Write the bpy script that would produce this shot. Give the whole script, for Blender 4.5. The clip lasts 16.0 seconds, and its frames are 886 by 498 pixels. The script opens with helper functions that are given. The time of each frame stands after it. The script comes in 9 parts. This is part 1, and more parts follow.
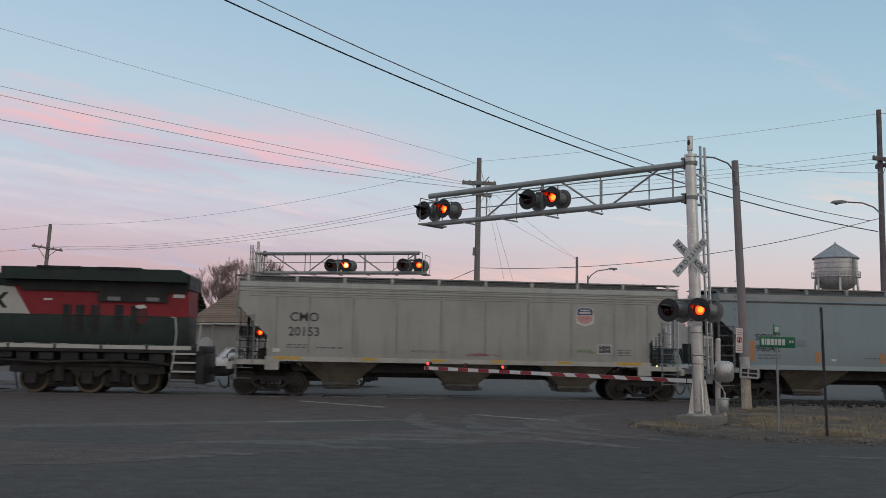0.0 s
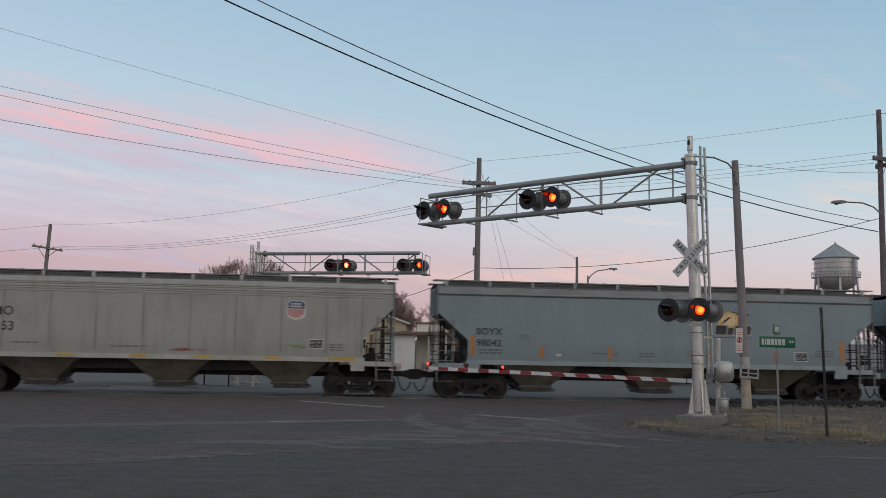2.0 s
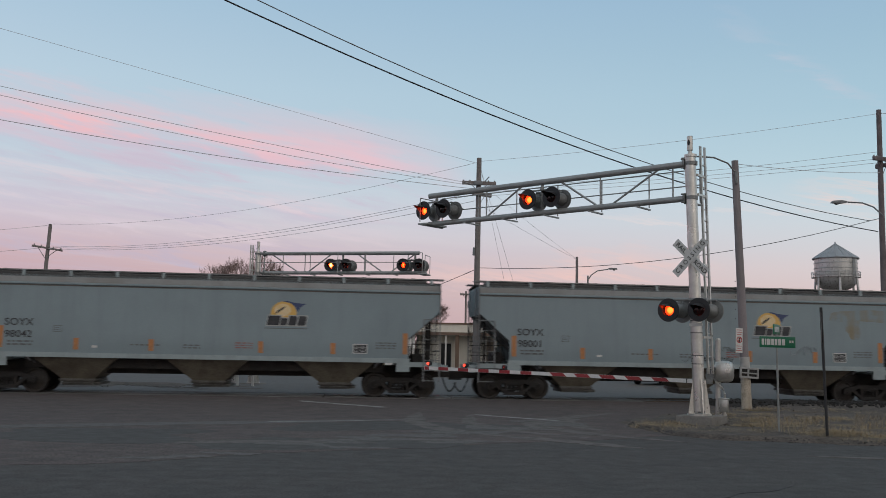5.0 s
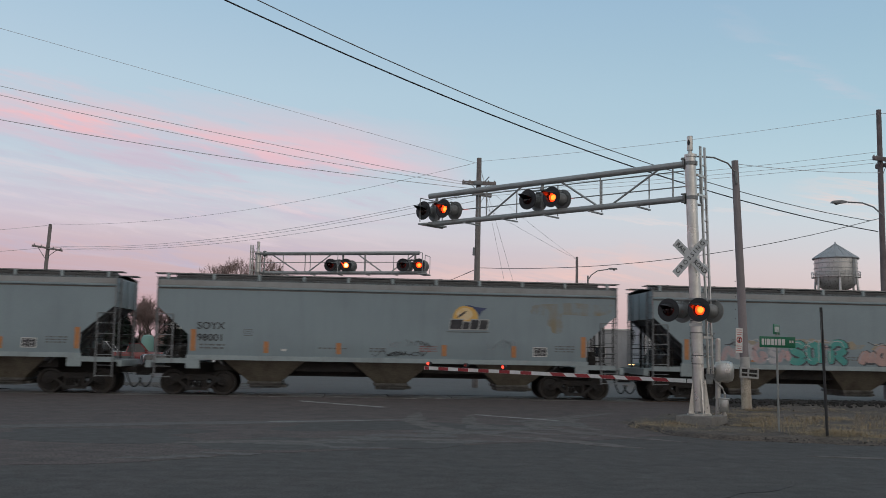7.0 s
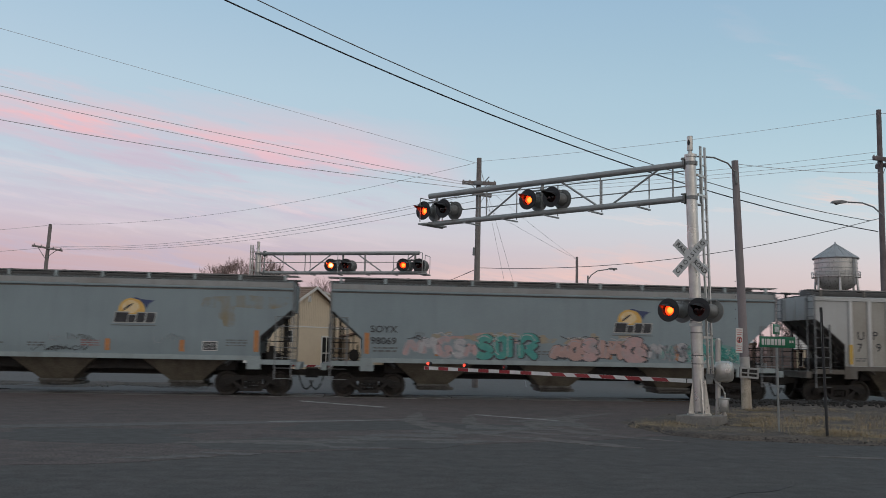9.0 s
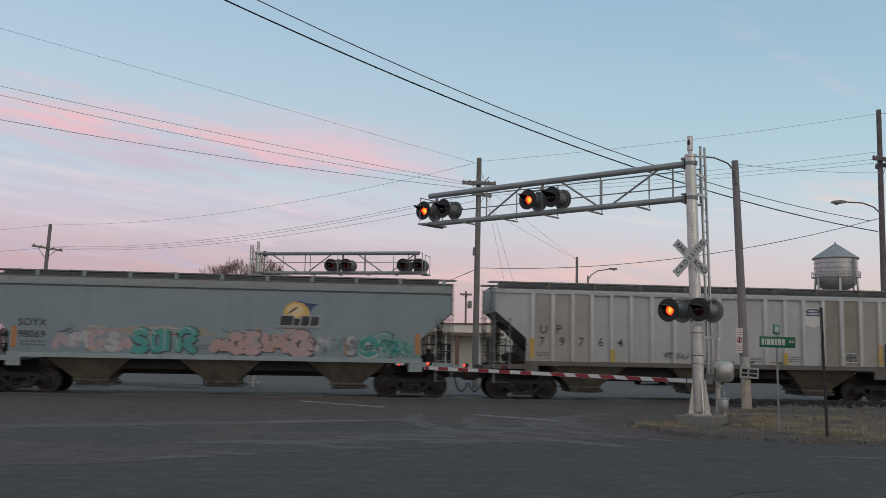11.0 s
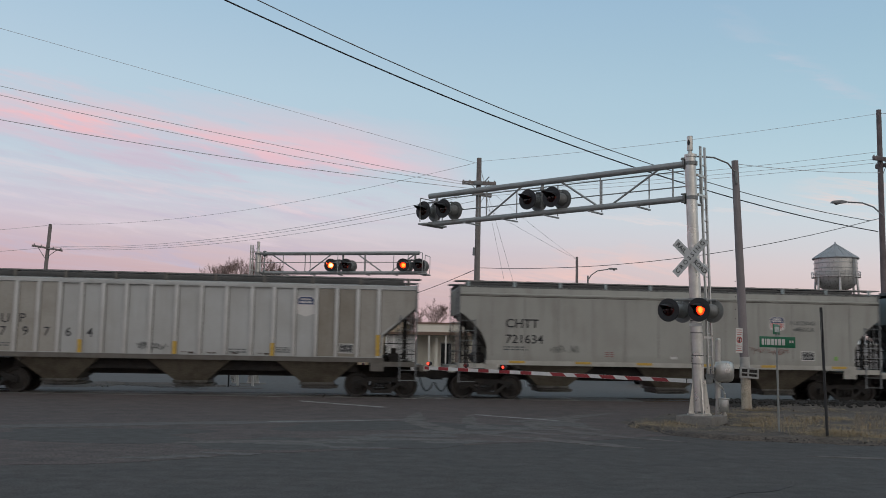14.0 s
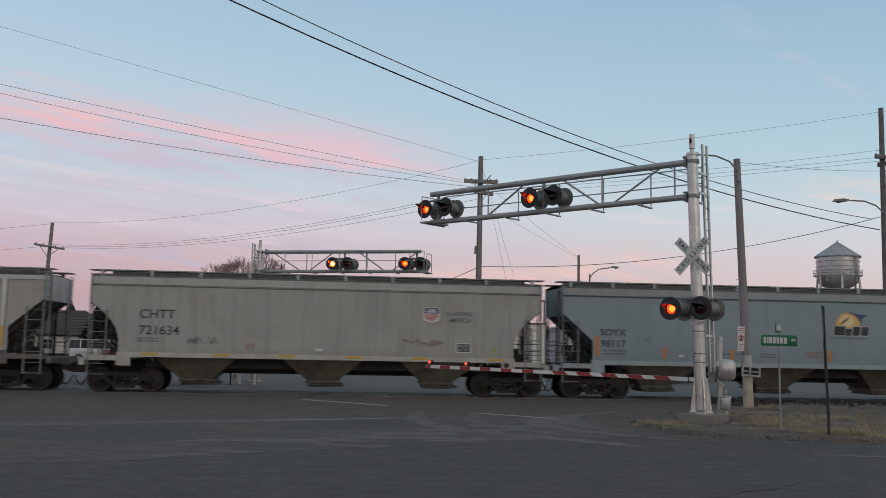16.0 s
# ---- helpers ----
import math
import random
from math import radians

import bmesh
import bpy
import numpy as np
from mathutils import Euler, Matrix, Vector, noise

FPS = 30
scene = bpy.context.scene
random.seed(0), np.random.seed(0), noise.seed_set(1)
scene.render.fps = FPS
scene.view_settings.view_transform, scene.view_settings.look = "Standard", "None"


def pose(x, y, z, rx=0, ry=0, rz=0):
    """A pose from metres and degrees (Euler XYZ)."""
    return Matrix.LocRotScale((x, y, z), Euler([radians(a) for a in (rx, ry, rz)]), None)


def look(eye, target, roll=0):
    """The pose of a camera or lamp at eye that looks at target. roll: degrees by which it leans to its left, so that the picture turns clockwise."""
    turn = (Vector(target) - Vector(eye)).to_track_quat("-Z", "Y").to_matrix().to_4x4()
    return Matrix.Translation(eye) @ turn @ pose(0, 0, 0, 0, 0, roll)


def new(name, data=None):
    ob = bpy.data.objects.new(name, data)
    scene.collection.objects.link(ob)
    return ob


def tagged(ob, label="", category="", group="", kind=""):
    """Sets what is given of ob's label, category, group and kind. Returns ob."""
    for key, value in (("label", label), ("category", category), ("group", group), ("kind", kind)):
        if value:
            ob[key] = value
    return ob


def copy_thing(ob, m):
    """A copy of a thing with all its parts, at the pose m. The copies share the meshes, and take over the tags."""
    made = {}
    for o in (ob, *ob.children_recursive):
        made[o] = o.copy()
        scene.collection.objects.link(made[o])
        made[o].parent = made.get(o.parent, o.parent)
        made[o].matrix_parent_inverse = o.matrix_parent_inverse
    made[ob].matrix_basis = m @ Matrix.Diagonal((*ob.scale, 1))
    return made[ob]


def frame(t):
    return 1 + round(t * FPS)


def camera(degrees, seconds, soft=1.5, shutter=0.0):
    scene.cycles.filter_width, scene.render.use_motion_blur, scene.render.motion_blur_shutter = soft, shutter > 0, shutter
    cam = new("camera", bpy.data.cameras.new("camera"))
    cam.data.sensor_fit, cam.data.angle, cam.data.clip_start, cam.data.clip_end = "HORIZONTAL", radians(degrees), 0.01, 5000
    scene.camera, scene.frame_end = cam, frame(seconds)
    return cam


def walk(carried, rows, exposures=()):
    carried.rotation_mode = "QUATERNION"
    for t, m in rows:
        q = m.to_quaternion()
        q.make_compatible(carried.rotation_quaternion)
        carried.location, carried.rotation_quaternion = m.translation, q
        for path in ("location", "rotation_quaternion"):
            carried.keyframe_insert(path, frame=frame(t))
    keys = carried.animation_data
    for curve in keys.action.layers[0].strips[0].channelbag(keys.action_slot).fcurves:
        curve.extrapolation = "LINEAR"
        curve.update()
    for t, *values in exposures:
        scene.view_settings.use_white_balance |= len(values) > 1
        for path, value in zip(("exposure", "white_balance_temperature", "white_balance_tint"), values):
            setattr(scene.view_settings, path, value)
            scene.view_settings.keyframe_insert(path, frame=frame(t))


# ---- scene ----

# ---------- the place's main numbers (metres) ----------
EYE = Vector((0.0, 0.0, 1.85))
TRACK_ANGLE = math.atan(0.095)
TDIR = Vector((math.cos(TRACK_ANGLE), math.sin(TRACK_ANGLE), 0))
NDIR = Vector((-math.sin(TRACK_ANGLE), math.cos(TRACK_ANGLE), 0))
FACE = 35.1 * math.cos(TRACK_ANGLE)      # from the camera's foot to the near side of the cars
HALF = 1.6                               # half a car's width


def track(s, n, z):
    """A point s along the track and n behind its centre line."""
    return TDIR * s + NDIR * (FACE + HALF + n) + Vector((0, 0, z))


def track_pose(s, n=0.0, z=0.0):
    return Matrix.Translation(track(s, n, z)) @ Matrix.Rotation(TRACK_ANGLE, 4, "Z")


# ---------- camera ----------
cam = camera(2 * math.degrees(math.atan(784 / 1650)), 16.0, soft=0.68, shutter=0.5)


def aimed(pitch, yaw):
    p, q = radians(pitch), radians(yaw)
    way = Vector((math.sin(q) * math.cos(p), math.cos(q) * math.cos(p), math.sin(p)))
    return look(EYE, EYE + way * 10, roll=1.09)


walk(cam, [(0.0, aimed(6.12, 0.0)), (15.8, aimed(6.12, 0.0)), (15.9, aimed(6.08, -0.04)), (16.0, aimed(6.02, -0.104))],
     exposures=[(0.0, 0.0), (16.0, 0.0)])

# ---------- sky and light ----------
def build_world():
    w = bpy.data.worlds.new("dusk_sky")
    scene.world = w
    w.use_nodes = True
    nt = w.node_tree
    nt.nodes.clear()
    N, L = nt.nodes.new, nt.links.new

    def math_node(op, a, b=None, c=None, clamp=False):
        n = N("ShaderNodeMath")
        n.operation, n.use_clamp = op, clamp
        for i, v in enumerate((a, b, c)):
            if v is None:
                continue
            if isinstance(v, (int, float)):
                n.inputs[i].default_value = v
            else:
                L(v, n.inputs[i])
        return n.outputs[0]

    def ramp(fac, stops):
        n = N("ShaderNodeValToRGB")
        e = n.color_ramp.elements
        while len(e) < len(stops):
            e.new(0.5)
        for el, (p, c) in zip(e, stops):
            el.position, el.color = p, (*c, 1)
        L(fac, n.inputs[0])
        return n.outputs[0]

    def mix(fac, a, b, mode="MIX"):
        n = N("ShaderNodeMix")
        n.data_type, n.blend_type = "RGBA", mode
        if isinstance(fac, (int, float)):
            n.inputs[0].default_value = fac
        else:
            L(fac, n.inputs[0])
        for i, v in ((6, a), (7, b)):
            if isinstance(v, tuple):
                n.inputs[i].default_value = (*v, 1)
            else:
                L(v, n.inputs[i])
        return n.outputs[2]

    tc = N("ShaderNodeTexCoord").outputs["Generated"]
    sep = N("ShaderNodeSeparateXYZ")
    L(tc, sep.inputs[0])
    x, y, z = sep.outputs
    flat = math_node("SQRT", math_node("ADD", math_node("MULTIPLY", x, x), math_node("MULTIPLY", y, y)))
    flat = math_node("MAXIMUM", flat, 0.05)
    el = math_node("DIVIDE", z, flat)             # tangent of the height over the horizon
    az = math_node("ARCTAN2", x, y)               # 0 straight ahead, right positive
    side = math_node("MULTIPLY_ADD", az, 0.9, 0.5, clamp=True)

    left = ramp(math_node("MULTIPLY", el, 1.6, clamp=True),
                [(0.0, (0.49, 0.30, 0.345)), (0.10, (0.58, 0.375, 0.405)), (0.155, (0.655, 0.455, 0.495)), (0.195, (0.68, 0.56, 0.62)),
                 (0.24, (0.66, 0.65, 0.72)), (0.31, (0.58, 0.67, 0.75)), (0.44, (0.53, 0.67, 0.77)), (0.52, (0.48, 0.63, 0.75)),
                 (0.64, (0.40, 0.58, 0.72)), (1.0, (0.30, 0.39, 0.46))])
    right = ramp(math_node("MULTIPLY", el, 1.6, clamp=True),
                 [(0.0, (0.67, 0.49, 0.47)), (0.09, (0.76, 0.62, 0.595)), (0.14, (0.75, 0.685, 0.68)), (0.17, (0.70, 0.71, 0.725)),
                  (0.215, (0.65, 0.73, 0.76)), (0.31, (0.50, 0.68, 0.75)), (0.40, (0.42, 0.61, 0.71)), (0.52, (0.36, 0.545, 0.67)),
                  (0.64, (0.32, 0.49, 0.65)), (1.0, (0.30, 0.39, 0.46))])
    clear = mix(side, left, right)

    # long thin clouds, drawn out along the horizon
    comb = N("ShaderNodeCombineXYZ")
    L(math_node("MULTIPLY", az, 1.5), comb.inputs[0])
    L(math_node("MULTIPLY_ADD", az, 1.6, math_node("MULTIPLY", el, 9.0)), comb.inputs[1])
    noi = N("ShaderNodeTexNoise")
    noi.inputs["Scale"].default_value, noi.inputs["Detail"].default_value, noi.inputs["Roughness"].default_value = 1.6, 6, 0.55
    L(comb.outputs[0], noi.inputs["Vector"])
    noi2 = N("ShaderNodeTexNoise")
    noi2.inputs["Scale"].default_value, noi2.inputs["Detail"].default_value, noi2.inputs["Roughness"].default_value = 5.5, 10, 0.62
    L(comb.outputs[0], noi2.inputs["Vector"])
    wob = math_node("MULTIPLY_ADD", noi.outputs[0], 0.09, -0.045)
    wob = math_node("ADD", wob, math_node("MULTIPLY_ADD", noi2.outputs[0], 0.10, -0.05))

    def band(centre, slope, width, lo, hi, soft):
        """A cloud bank whose middle rises with the azimuth; strongest between lo and hi."""
        mid = math_node("MULTIPLY_ADD", az, slope, centre)
        d = math_node("ABSOLUTE", math_node("SUBTRACT", math_node("ADD", el, wob), mid))
        f = math_node("SUBTRACT", 1.0, math_node("DIVIDE", d, width), clamp=True)
        f = math_node("SMOOTH_MIN", f, 1.0, 0.2)
        a = math_node("DIVIDE", math_node("SUBTRACT", az, lo), soft, clamp=True)
        b = math_node("DIVIDE", math_node("SUBTRACT", hi, az), soft, clamp=True)
        return math_node("MULTIPLY", f, math_node("MULTIPLY", a, b))

    sky = clear
    thin = math_node("MULTIPLY", math_node("SUBTRACT", noi2.outputs[0], 0.40), 1.9, clamp=True)
    for centre, slope, width, lo, hi, soft, col, amount in (
            (0.182, -0.02, 0.024, -1.5, -0.18, 0.12, (0.60, 0.57, 0.68), 0.85),
            (0.140, -0.01, 0.018, -1.5, 0.0, 0.15, (0.66, 0.58, 0.68), 0.65),
            (0.206, -0.05, 0.044, -1.5, 0.03, 0.12, (0.84, 0.59, 0.64), 0.95),
            (0.196, -0.095, 0.022, -1.5, -0.07, 0.14, (0.94, 0.55, 0.57), 0.98),
            (0.188, -0.10, 0.022, -0.32, 0.04, 0.10, (0.86, 0.58, 0.64), 0.9),
            (0.166, -0.12, 0.018, -0.60, 0.02, 0.14, (0.62, 0.56, 0.67), 0.8),
            (0.143, -0.04, 0.012, -1.5, -0.02, 0.15, (0.84, 0.68, 0.71), 0.7),
            (0.126, -0.03, 0.010, -1.5, -0.12, 0.12, (0.58, 0.54, 0.65), 0.6),
            (0.114, -0.05, 0.010, -1.5, 0.02, 0.15, (0.80, 0.66, 0.70), 0.6),
            (0.101, -0.02, 0.010, -1.5, -0.05, 0.15, (0.58, 0.50, 0.60), 0.75),
            (0.082, 0.02, 0.016, -0.06, 0.30, 0.10, (0.93, 0.62, 0.56), 0.9),
            (0.64, -0.90, 0.022, 0.28, 0.62, 0.08, (0.62, 0.62, 0.70), 0.40),
            (0.165, 0.0, 0.009, 0.35, 0.62, 0.05, (0.92, 0.70, 0.63), 0.75),
            (0.145, 0.0, 0.007, 0.10, 0.62, 0.10, (0.84, 0.74, 0.72), 0.5)):
        f = band(centre, slope, width, lo, hi, soft)
        sky = mix(math_node("MULTIPLY", f, math_node("MULTIPLY_ADD", thin, 1.7, amount - 0.62), clamp=True), sky, col)
    # fine drawn-out streaks low over the horizon
    comb2 = N("ShaderNodeCombineXYZ")
    L(math_node("MULTIPLY", az, 3.0), comb2.inputs[0])
    L(math_node("MULTIPLY_ADD", az, 3.0, math_node("MULTIPLY", el, 48.0)), comb2.inputs[1])
    noi3 = N("ShaderNodeTexNoise")
    noi3.inputs["Scale"].default_value, noi3.inputs["Detail"].default_value, noi3.inputs["Roughness"].default_value = 1.5, 10, 0.6
    L(comb2.outputs[0], noi3.inputs["Vector"])
    low = math_node("MULTIPLY", math_node("DIVIDE", math_node("SUBTRACT", 0.26, el), 0.10, clamp=True), math_node("DIVIDE", math_node("SUBTRACT", 0.25, az), 0.5, clamp=True))
    st = math_node("MULTIPLY", math_node("SUBTRACT", noi3.outputs[0], 0.47), 2.6, clamp=True)
    sky = mix(math_node("MULTIPLY", math_node("MULTIPLY", st, low), 0.75), sky, (0.60, 0.52, 0.62))
    st2 = math_node("MULTIPLY", math_node("SUBTRACT", 0.46, noi3.outputs[0]), 2.6, clamp=True)
    sky = mix(math_node("MULTIPLY", math_node("MULTIPLY", st2, low), 0.55), sky, (0.80, 0.72, 0.77))

    # the brighter, warmer sky of the sunset side, behind the camera
    west = N("ShaderNodeVectorMath")
    west.operation = "DOT_PRODUCT"
    L(tc, west.inputs[0])
    west.inputs[1].default_value = (0.42, -0.89, 0.17)
    w_amount = math_node("POWER", math_node("MULTIPLY_ADD", west.outputs["Value"], 0.70, 0.30, clamp=True), 1.5)
    sky = mix(w_amount, sky, (0.64, 0.60, 0.57))

    nishita = N("ShaderNodeTexSky")
    nishita.sky_type, nishita.sun_disc = "NISHITA", False
    nishita.sun_elevation, nishita.sun_rotation = radians(3), radians(150)
    nish = mix(1.0, nishita.outputs[0], (0.06, 0.06, 0.06), "MULTIPLY")
    total = mix(1.0, mix(0.06, sky, nish), (0.975, 0.985, 1.01), "MULTIPLY")
    bg = N("ShaderNodeBackground")
    bg.inputs[1].default_value = 1.0
    L(total, bg.inputs[0])
    out = N("ShaderNodeOutputWorld")
    L(bg.outputs[0], out.inputs[0])


build_world()

# the afterglow in the west, behind the camera and to its right
glow = new("sun", bpy.data.lights.new("sun", "SUN"))
glow.data.energy, glow.data.angle, glow.data.color = 0.22, radians(50), (1.0, 0.95, 0.90)
glow.matrix_world = look((18, -30, 16), (0, 0, 0))

# ---------- materials ----------
MATS = {}


def mat(name, colour, rough=0.6, metal=0.0, grain=0.0, grain_size=0.05, stain=0.0, stain_size=0.8, tint=None, bump=0.0,
        bump_size=0.02, streak=0.0, emit=0.0, random=0.0, clear=0.0, gloss_var=0.1, vary=False, swirl=0.0):
    """A surface: base colour with fine grain, broad stains towards a tint, upright streaks, and relief."""
    if name in MATS:
        return MATS[name]
    m = bpy.data.materials.new(name)
    MATS[name] = m
    m.use_nodes = True
    nt = m.node_tree
    N, L = nt.nodes.new, nt.links.new
    b = nt.nodes["Principled BSDF"]
    b.inputs["Roughness"].default_value, b.inputs["Metallic"].default_value = rough, metal
    tc = N("ShaderNodeTexCoord").outputs["Object"]
    if vary:                                     # each object takes its own stretch of the pattern
        vm = N("ShaderNodeVectorMath")
        vm.operation = "MULTIPLY_ADD"
        L(N("ShaderNodeObjectInfo").outputs["Random"], vm.inputs[0])
        vm.inputs[1].default_value = (61.0, 37.0, 13.0)
        L(tc, vm.inputs[2])
        tc = vm.outputs[0]

    def noise_tex(size, detail=4, stretch=None):
        n = N("ShaderNodeTexNoise")
        n.inputs["Scale"].default_value, n.inputs["Detail"].default_value = 1 / size, detail
        if stretch:
            mp = N("ShaderNodeMapping")
            mp.inputs["Scale"].default_value = stretch
            L(tc, mp.inputs[0])
            L(mp.outputs[0], n.inputs["Vector"])
        else:
            L(tc, n.inputs["Vector"])
        return n.outputs[0]

    def remap(v, lo, hi, a, c):
        n = N("ShaderNodeMapRange")
        for i, q in enumerate((lo, hi, a, c)):
            n.inputs[1 + i].default_value = q
        L(v, n.inputs[0])
        return n.outputs[0]

    def mix(fac, a, c, mode="MIX"):
        n = N("ShaderNodeMix")
        n.data_type, n.blend_type = "RGBA", mode
        if isinstance(fac, float):
            n.inputs[0].default_value = fac
        else:
            L(fac, n.inputs[0])
        for i, v in ((6, a), (7, c)):
            if isinstance(v, tuple):
                n.inputs[i].default_value = (*v[:3], 1)
            else:
                L(v, n.inputs[i])
        return n.outputs[2]

    tint = tint or tuple(c * 0.5 for c in colour)
    col = tuple(colour)
    if stain:
        col = mix(remap(noise_tex(stain_size, 6), 0.45, 0.75, 0.0, stain), col, tint)
    if swirl:                                    # long faint wheel-worn sweeps
        s = noise_tex(0.5, 5, (0.22, 1.6, 1.0))
        col = mix(remap(s, 0.42, 0.62, 0.0, swirl), col, tint)
    if streak:
        s = noise_tex(0.35, 5, (1.0, 1.0, 0.12))
        col = mix(remap(s, 0.5, 0.78, 0.0, streak), col, tint)
    if grain:
        g = noise_tex(grain_size, 3)
        v = remap(g, 0.3, 0.7, 1 - grain, 1 + grain)
        comb = N("ShaderNodeCombineColor")
        for i in range(3):
            L(v, comb.inputs[i])
        col = mix(1.0, col, comb.outputs[0], "MULTIPLY")
    if random:
        oi = N("ShaderNodeObjectInfo").outputs["Random"]
        v = remap(oi, 0.0, 1.0, 1 - random, 1 + random)
        comb = N("ShaderNodeCombineColor")
        for i in range(3):
            L(v, comb.inputs[i])
        col = mix(1.0, col, comb.outputs[0], "MULTIPLY")
    if isinstance(col, tuple):
        b.inputs["Base Color"].default_value = (*col, 1)
    else:
        L(col, b.inputs["Base Color"])
    if gloss_var and not emit:
        L(remap(noise_tex(0.3, 4), 0.3, 0.7, max(0.02, rough - gloss_var), min(1, rough + gloss_var)), b.inputs["Roughness"])
    if bump:
        bp = N("ShaderNodeBump")
        bp.inputs["Strength"].default_value, bp.inputs["Distance"].default_value = bump, bump_size
        L(noise_tex(bump_size * 2, 4), bp.inputs["Height"])
        L(bp.outputs[0], b.inputs["Normal"])
    if emit:
        b.inputs["Emission Color"].default_value = (*colour, 1)
        b.inputs["Emission Strength"].default_value = emit
    if clear:
        b.inputs["Coat Weight"].default_value = clear
    return m


def glass(name, colour, alpha=0.3, rough=0.05):
    """A thin tinted pane: clear with a gloss."""
    if name in MATS:
        return MATS[name]
    m = bpy.data.materials.new(name)
    MATS[name] = m
    m.use_nodes = True
    nt = m.node_tree
    nt.nodes.clear()
    N, L = nt.nodes.new, nt.links.new
    tr, gl, mx, out = N("ShaderNodeBsdfTransparent"), N("ShaderNodeBsdfGlossy"), N("ShaderNodeMixShader"), N("ShaderNodeOutputMaterial")
    tr.inputs[0].default_value = (*colour, 1)
    gl.inputs["Color"].default_value, gl.inputs["Roughness"].default_value = (0.9, 0.9, 0.9, 1), rough
    fr = N("ShaderNodeFresnel")
    fr.inputs[0].default_value = 1.5
    L(fr.outputs[0], mx.inputs[0])
    L(tr.outputs[0], mx.inputs[1])
    L(gl.outputs[0], mx.inputs[2])
    L(mx.outputs[0], out.inputs[0])
    return m


# ---------- mesh making ----------
class Shape:
    """Collects faces; part() turns it into one mesh object."""

    def __init__(self):
        self.v, self.f, self.mi = [], [], []
        self.slot = 0

    def add(self, verts, faces, m=None):
        k = len(self.v)
        self.v += [tuple(m @ Vector(p)) if m else tuple(p) for p in verts]
        self.f += [tuple(k + i for i in q) for q in faces]
        self.mi += [self.slot] * len(faces)
        return self

    def box(self, x0, x1, y0, y1, z0, z1, bev=0.0, m=None):
        if not bev:
            v = [(x, y, z) for z in (z0, z1) for y in (y0, y1) for x in (x0, x1)]
            return self.add(v, [(0, 2, 3, 1), (4, 5, 7, 6), (0, 1, 5, 4), (2, 6, 7, 3), (0, 4, 6, 2), (1, 3, 7, 5)], m)
        bm = bmesh.new()
        bmesh.ops.create_cube(bm, size=1)
        for p in bm.verts:
            p.co = Vector(((x0 + x1) / 2 + p.co.x * (x1 - x0), (y0 + y1) / 2 + p.co.y * (y1 - y0), (z0 + z1) / 2 + p.co.z * (z1 - z0)))
        bmesh.ops.bevel(bm, geom=list(bm.edges), offset=bev, segments=2, affect="EDGES", profile=0.5)
        return self.take(bm, m)

    def take(self, bm, m=None):
        bm.verts.index_update()
        self.add([p.co.copy() for p in bm.verts], [tuple(p.index for p in q.verts) for q in bm.faces], m)
        bm.free()
        return self

    def rod(self, a, b, r, r2=None, n=8, caps=True):
        return self.tube([a, b], [r, r if r2 is None else r2], n, caps)

    def tube(self, pts, r, n=8, caps=True):
        pts = [Vector(p) for p in pts]
        rs = r if isinstance(r, (list, tuple)) else [r] * len(pts)
        v, f = [], []
        up = Vector((0, 0, 1))
        for i, p in enumerate(pts):
            d = (pts[min(i + 1, len(pts) - 1)] - pts[max(i - 1, 0)]).normalized()
            a = d.cross(up if abs(d.z) < 0.95 else Vector((1, 0, 0))).normalized()
            b = d.cross(a).normalized()
            for k in range(n):
                q = 2 * math.pi * k / n
                v.append(p + (a * math.cos(q) + b * math.sin(q)) * rs[i])
        for i in range(len(pts) - 1):
            for k in range(n):
                f.append((i * n + k, i * n + (k + 1) % n, (i + 1) * n + (k + 1) % n, (i + 1) * n + k))
        if caps:
            f += [tuple(range(n))[::-1], tuple(range((len(pts) - 1) * n, len(pts) * n))]
        return self.add(v, f)

    def lathe(self, profile, n=24, m=None, arc=1.0):
        """profile: (radius, height) rows, turned about z."""
        v, f = [], []
        cnt = n if arc >= 1 else n + 1
        for r, z in profile:
            for k in range(cnt):
                q = 2 * math.pi * arc * k / n
                v.append((r * math.cos(q), r * math.sin(q), z))
        for i in range(len(profile) - 1):
            for k in range(n):
                k2 = (k + 1) % cnt
                f.append((i * cnt + k, i * cnt + k2, (i + 1) * cnt + k2, (i + 1) * cnt + k))
        return self.add(v, f, m)

    def slab(self, poly, y0, y1, m=None):
        """A plate: an outline in x and z, from y0 to y1."""
        k = len(poly)
        v = [(x, y0, z) for x, z in poly] + [(x, y1, z) for x, z in poly]
        f = [tuple(range(k)), tuple(range(2 * k - 1, k - 1, -1))]
        f += [(i, k + i, k + (i + 1) % k, (i + 1) % k) for i in range(k)]
        return self.add(v, f, m)

    def plan(self, poly, z0, z1, m=None):
        """A plate: an outline in x and y, from z0 to z1."""
        k = len(poly)
        v = [(x, y, z0) for x, y in poly] + [(x, y, z1) for x, y in poly]
        f = [tuple(range(k))[::-1], tuple(range(k, 2 * k))]
        f += [(i, (i + 1) % k, k + (i + 1) % k, k + i) for i in range(k)]
        return self.add(v, f, m)

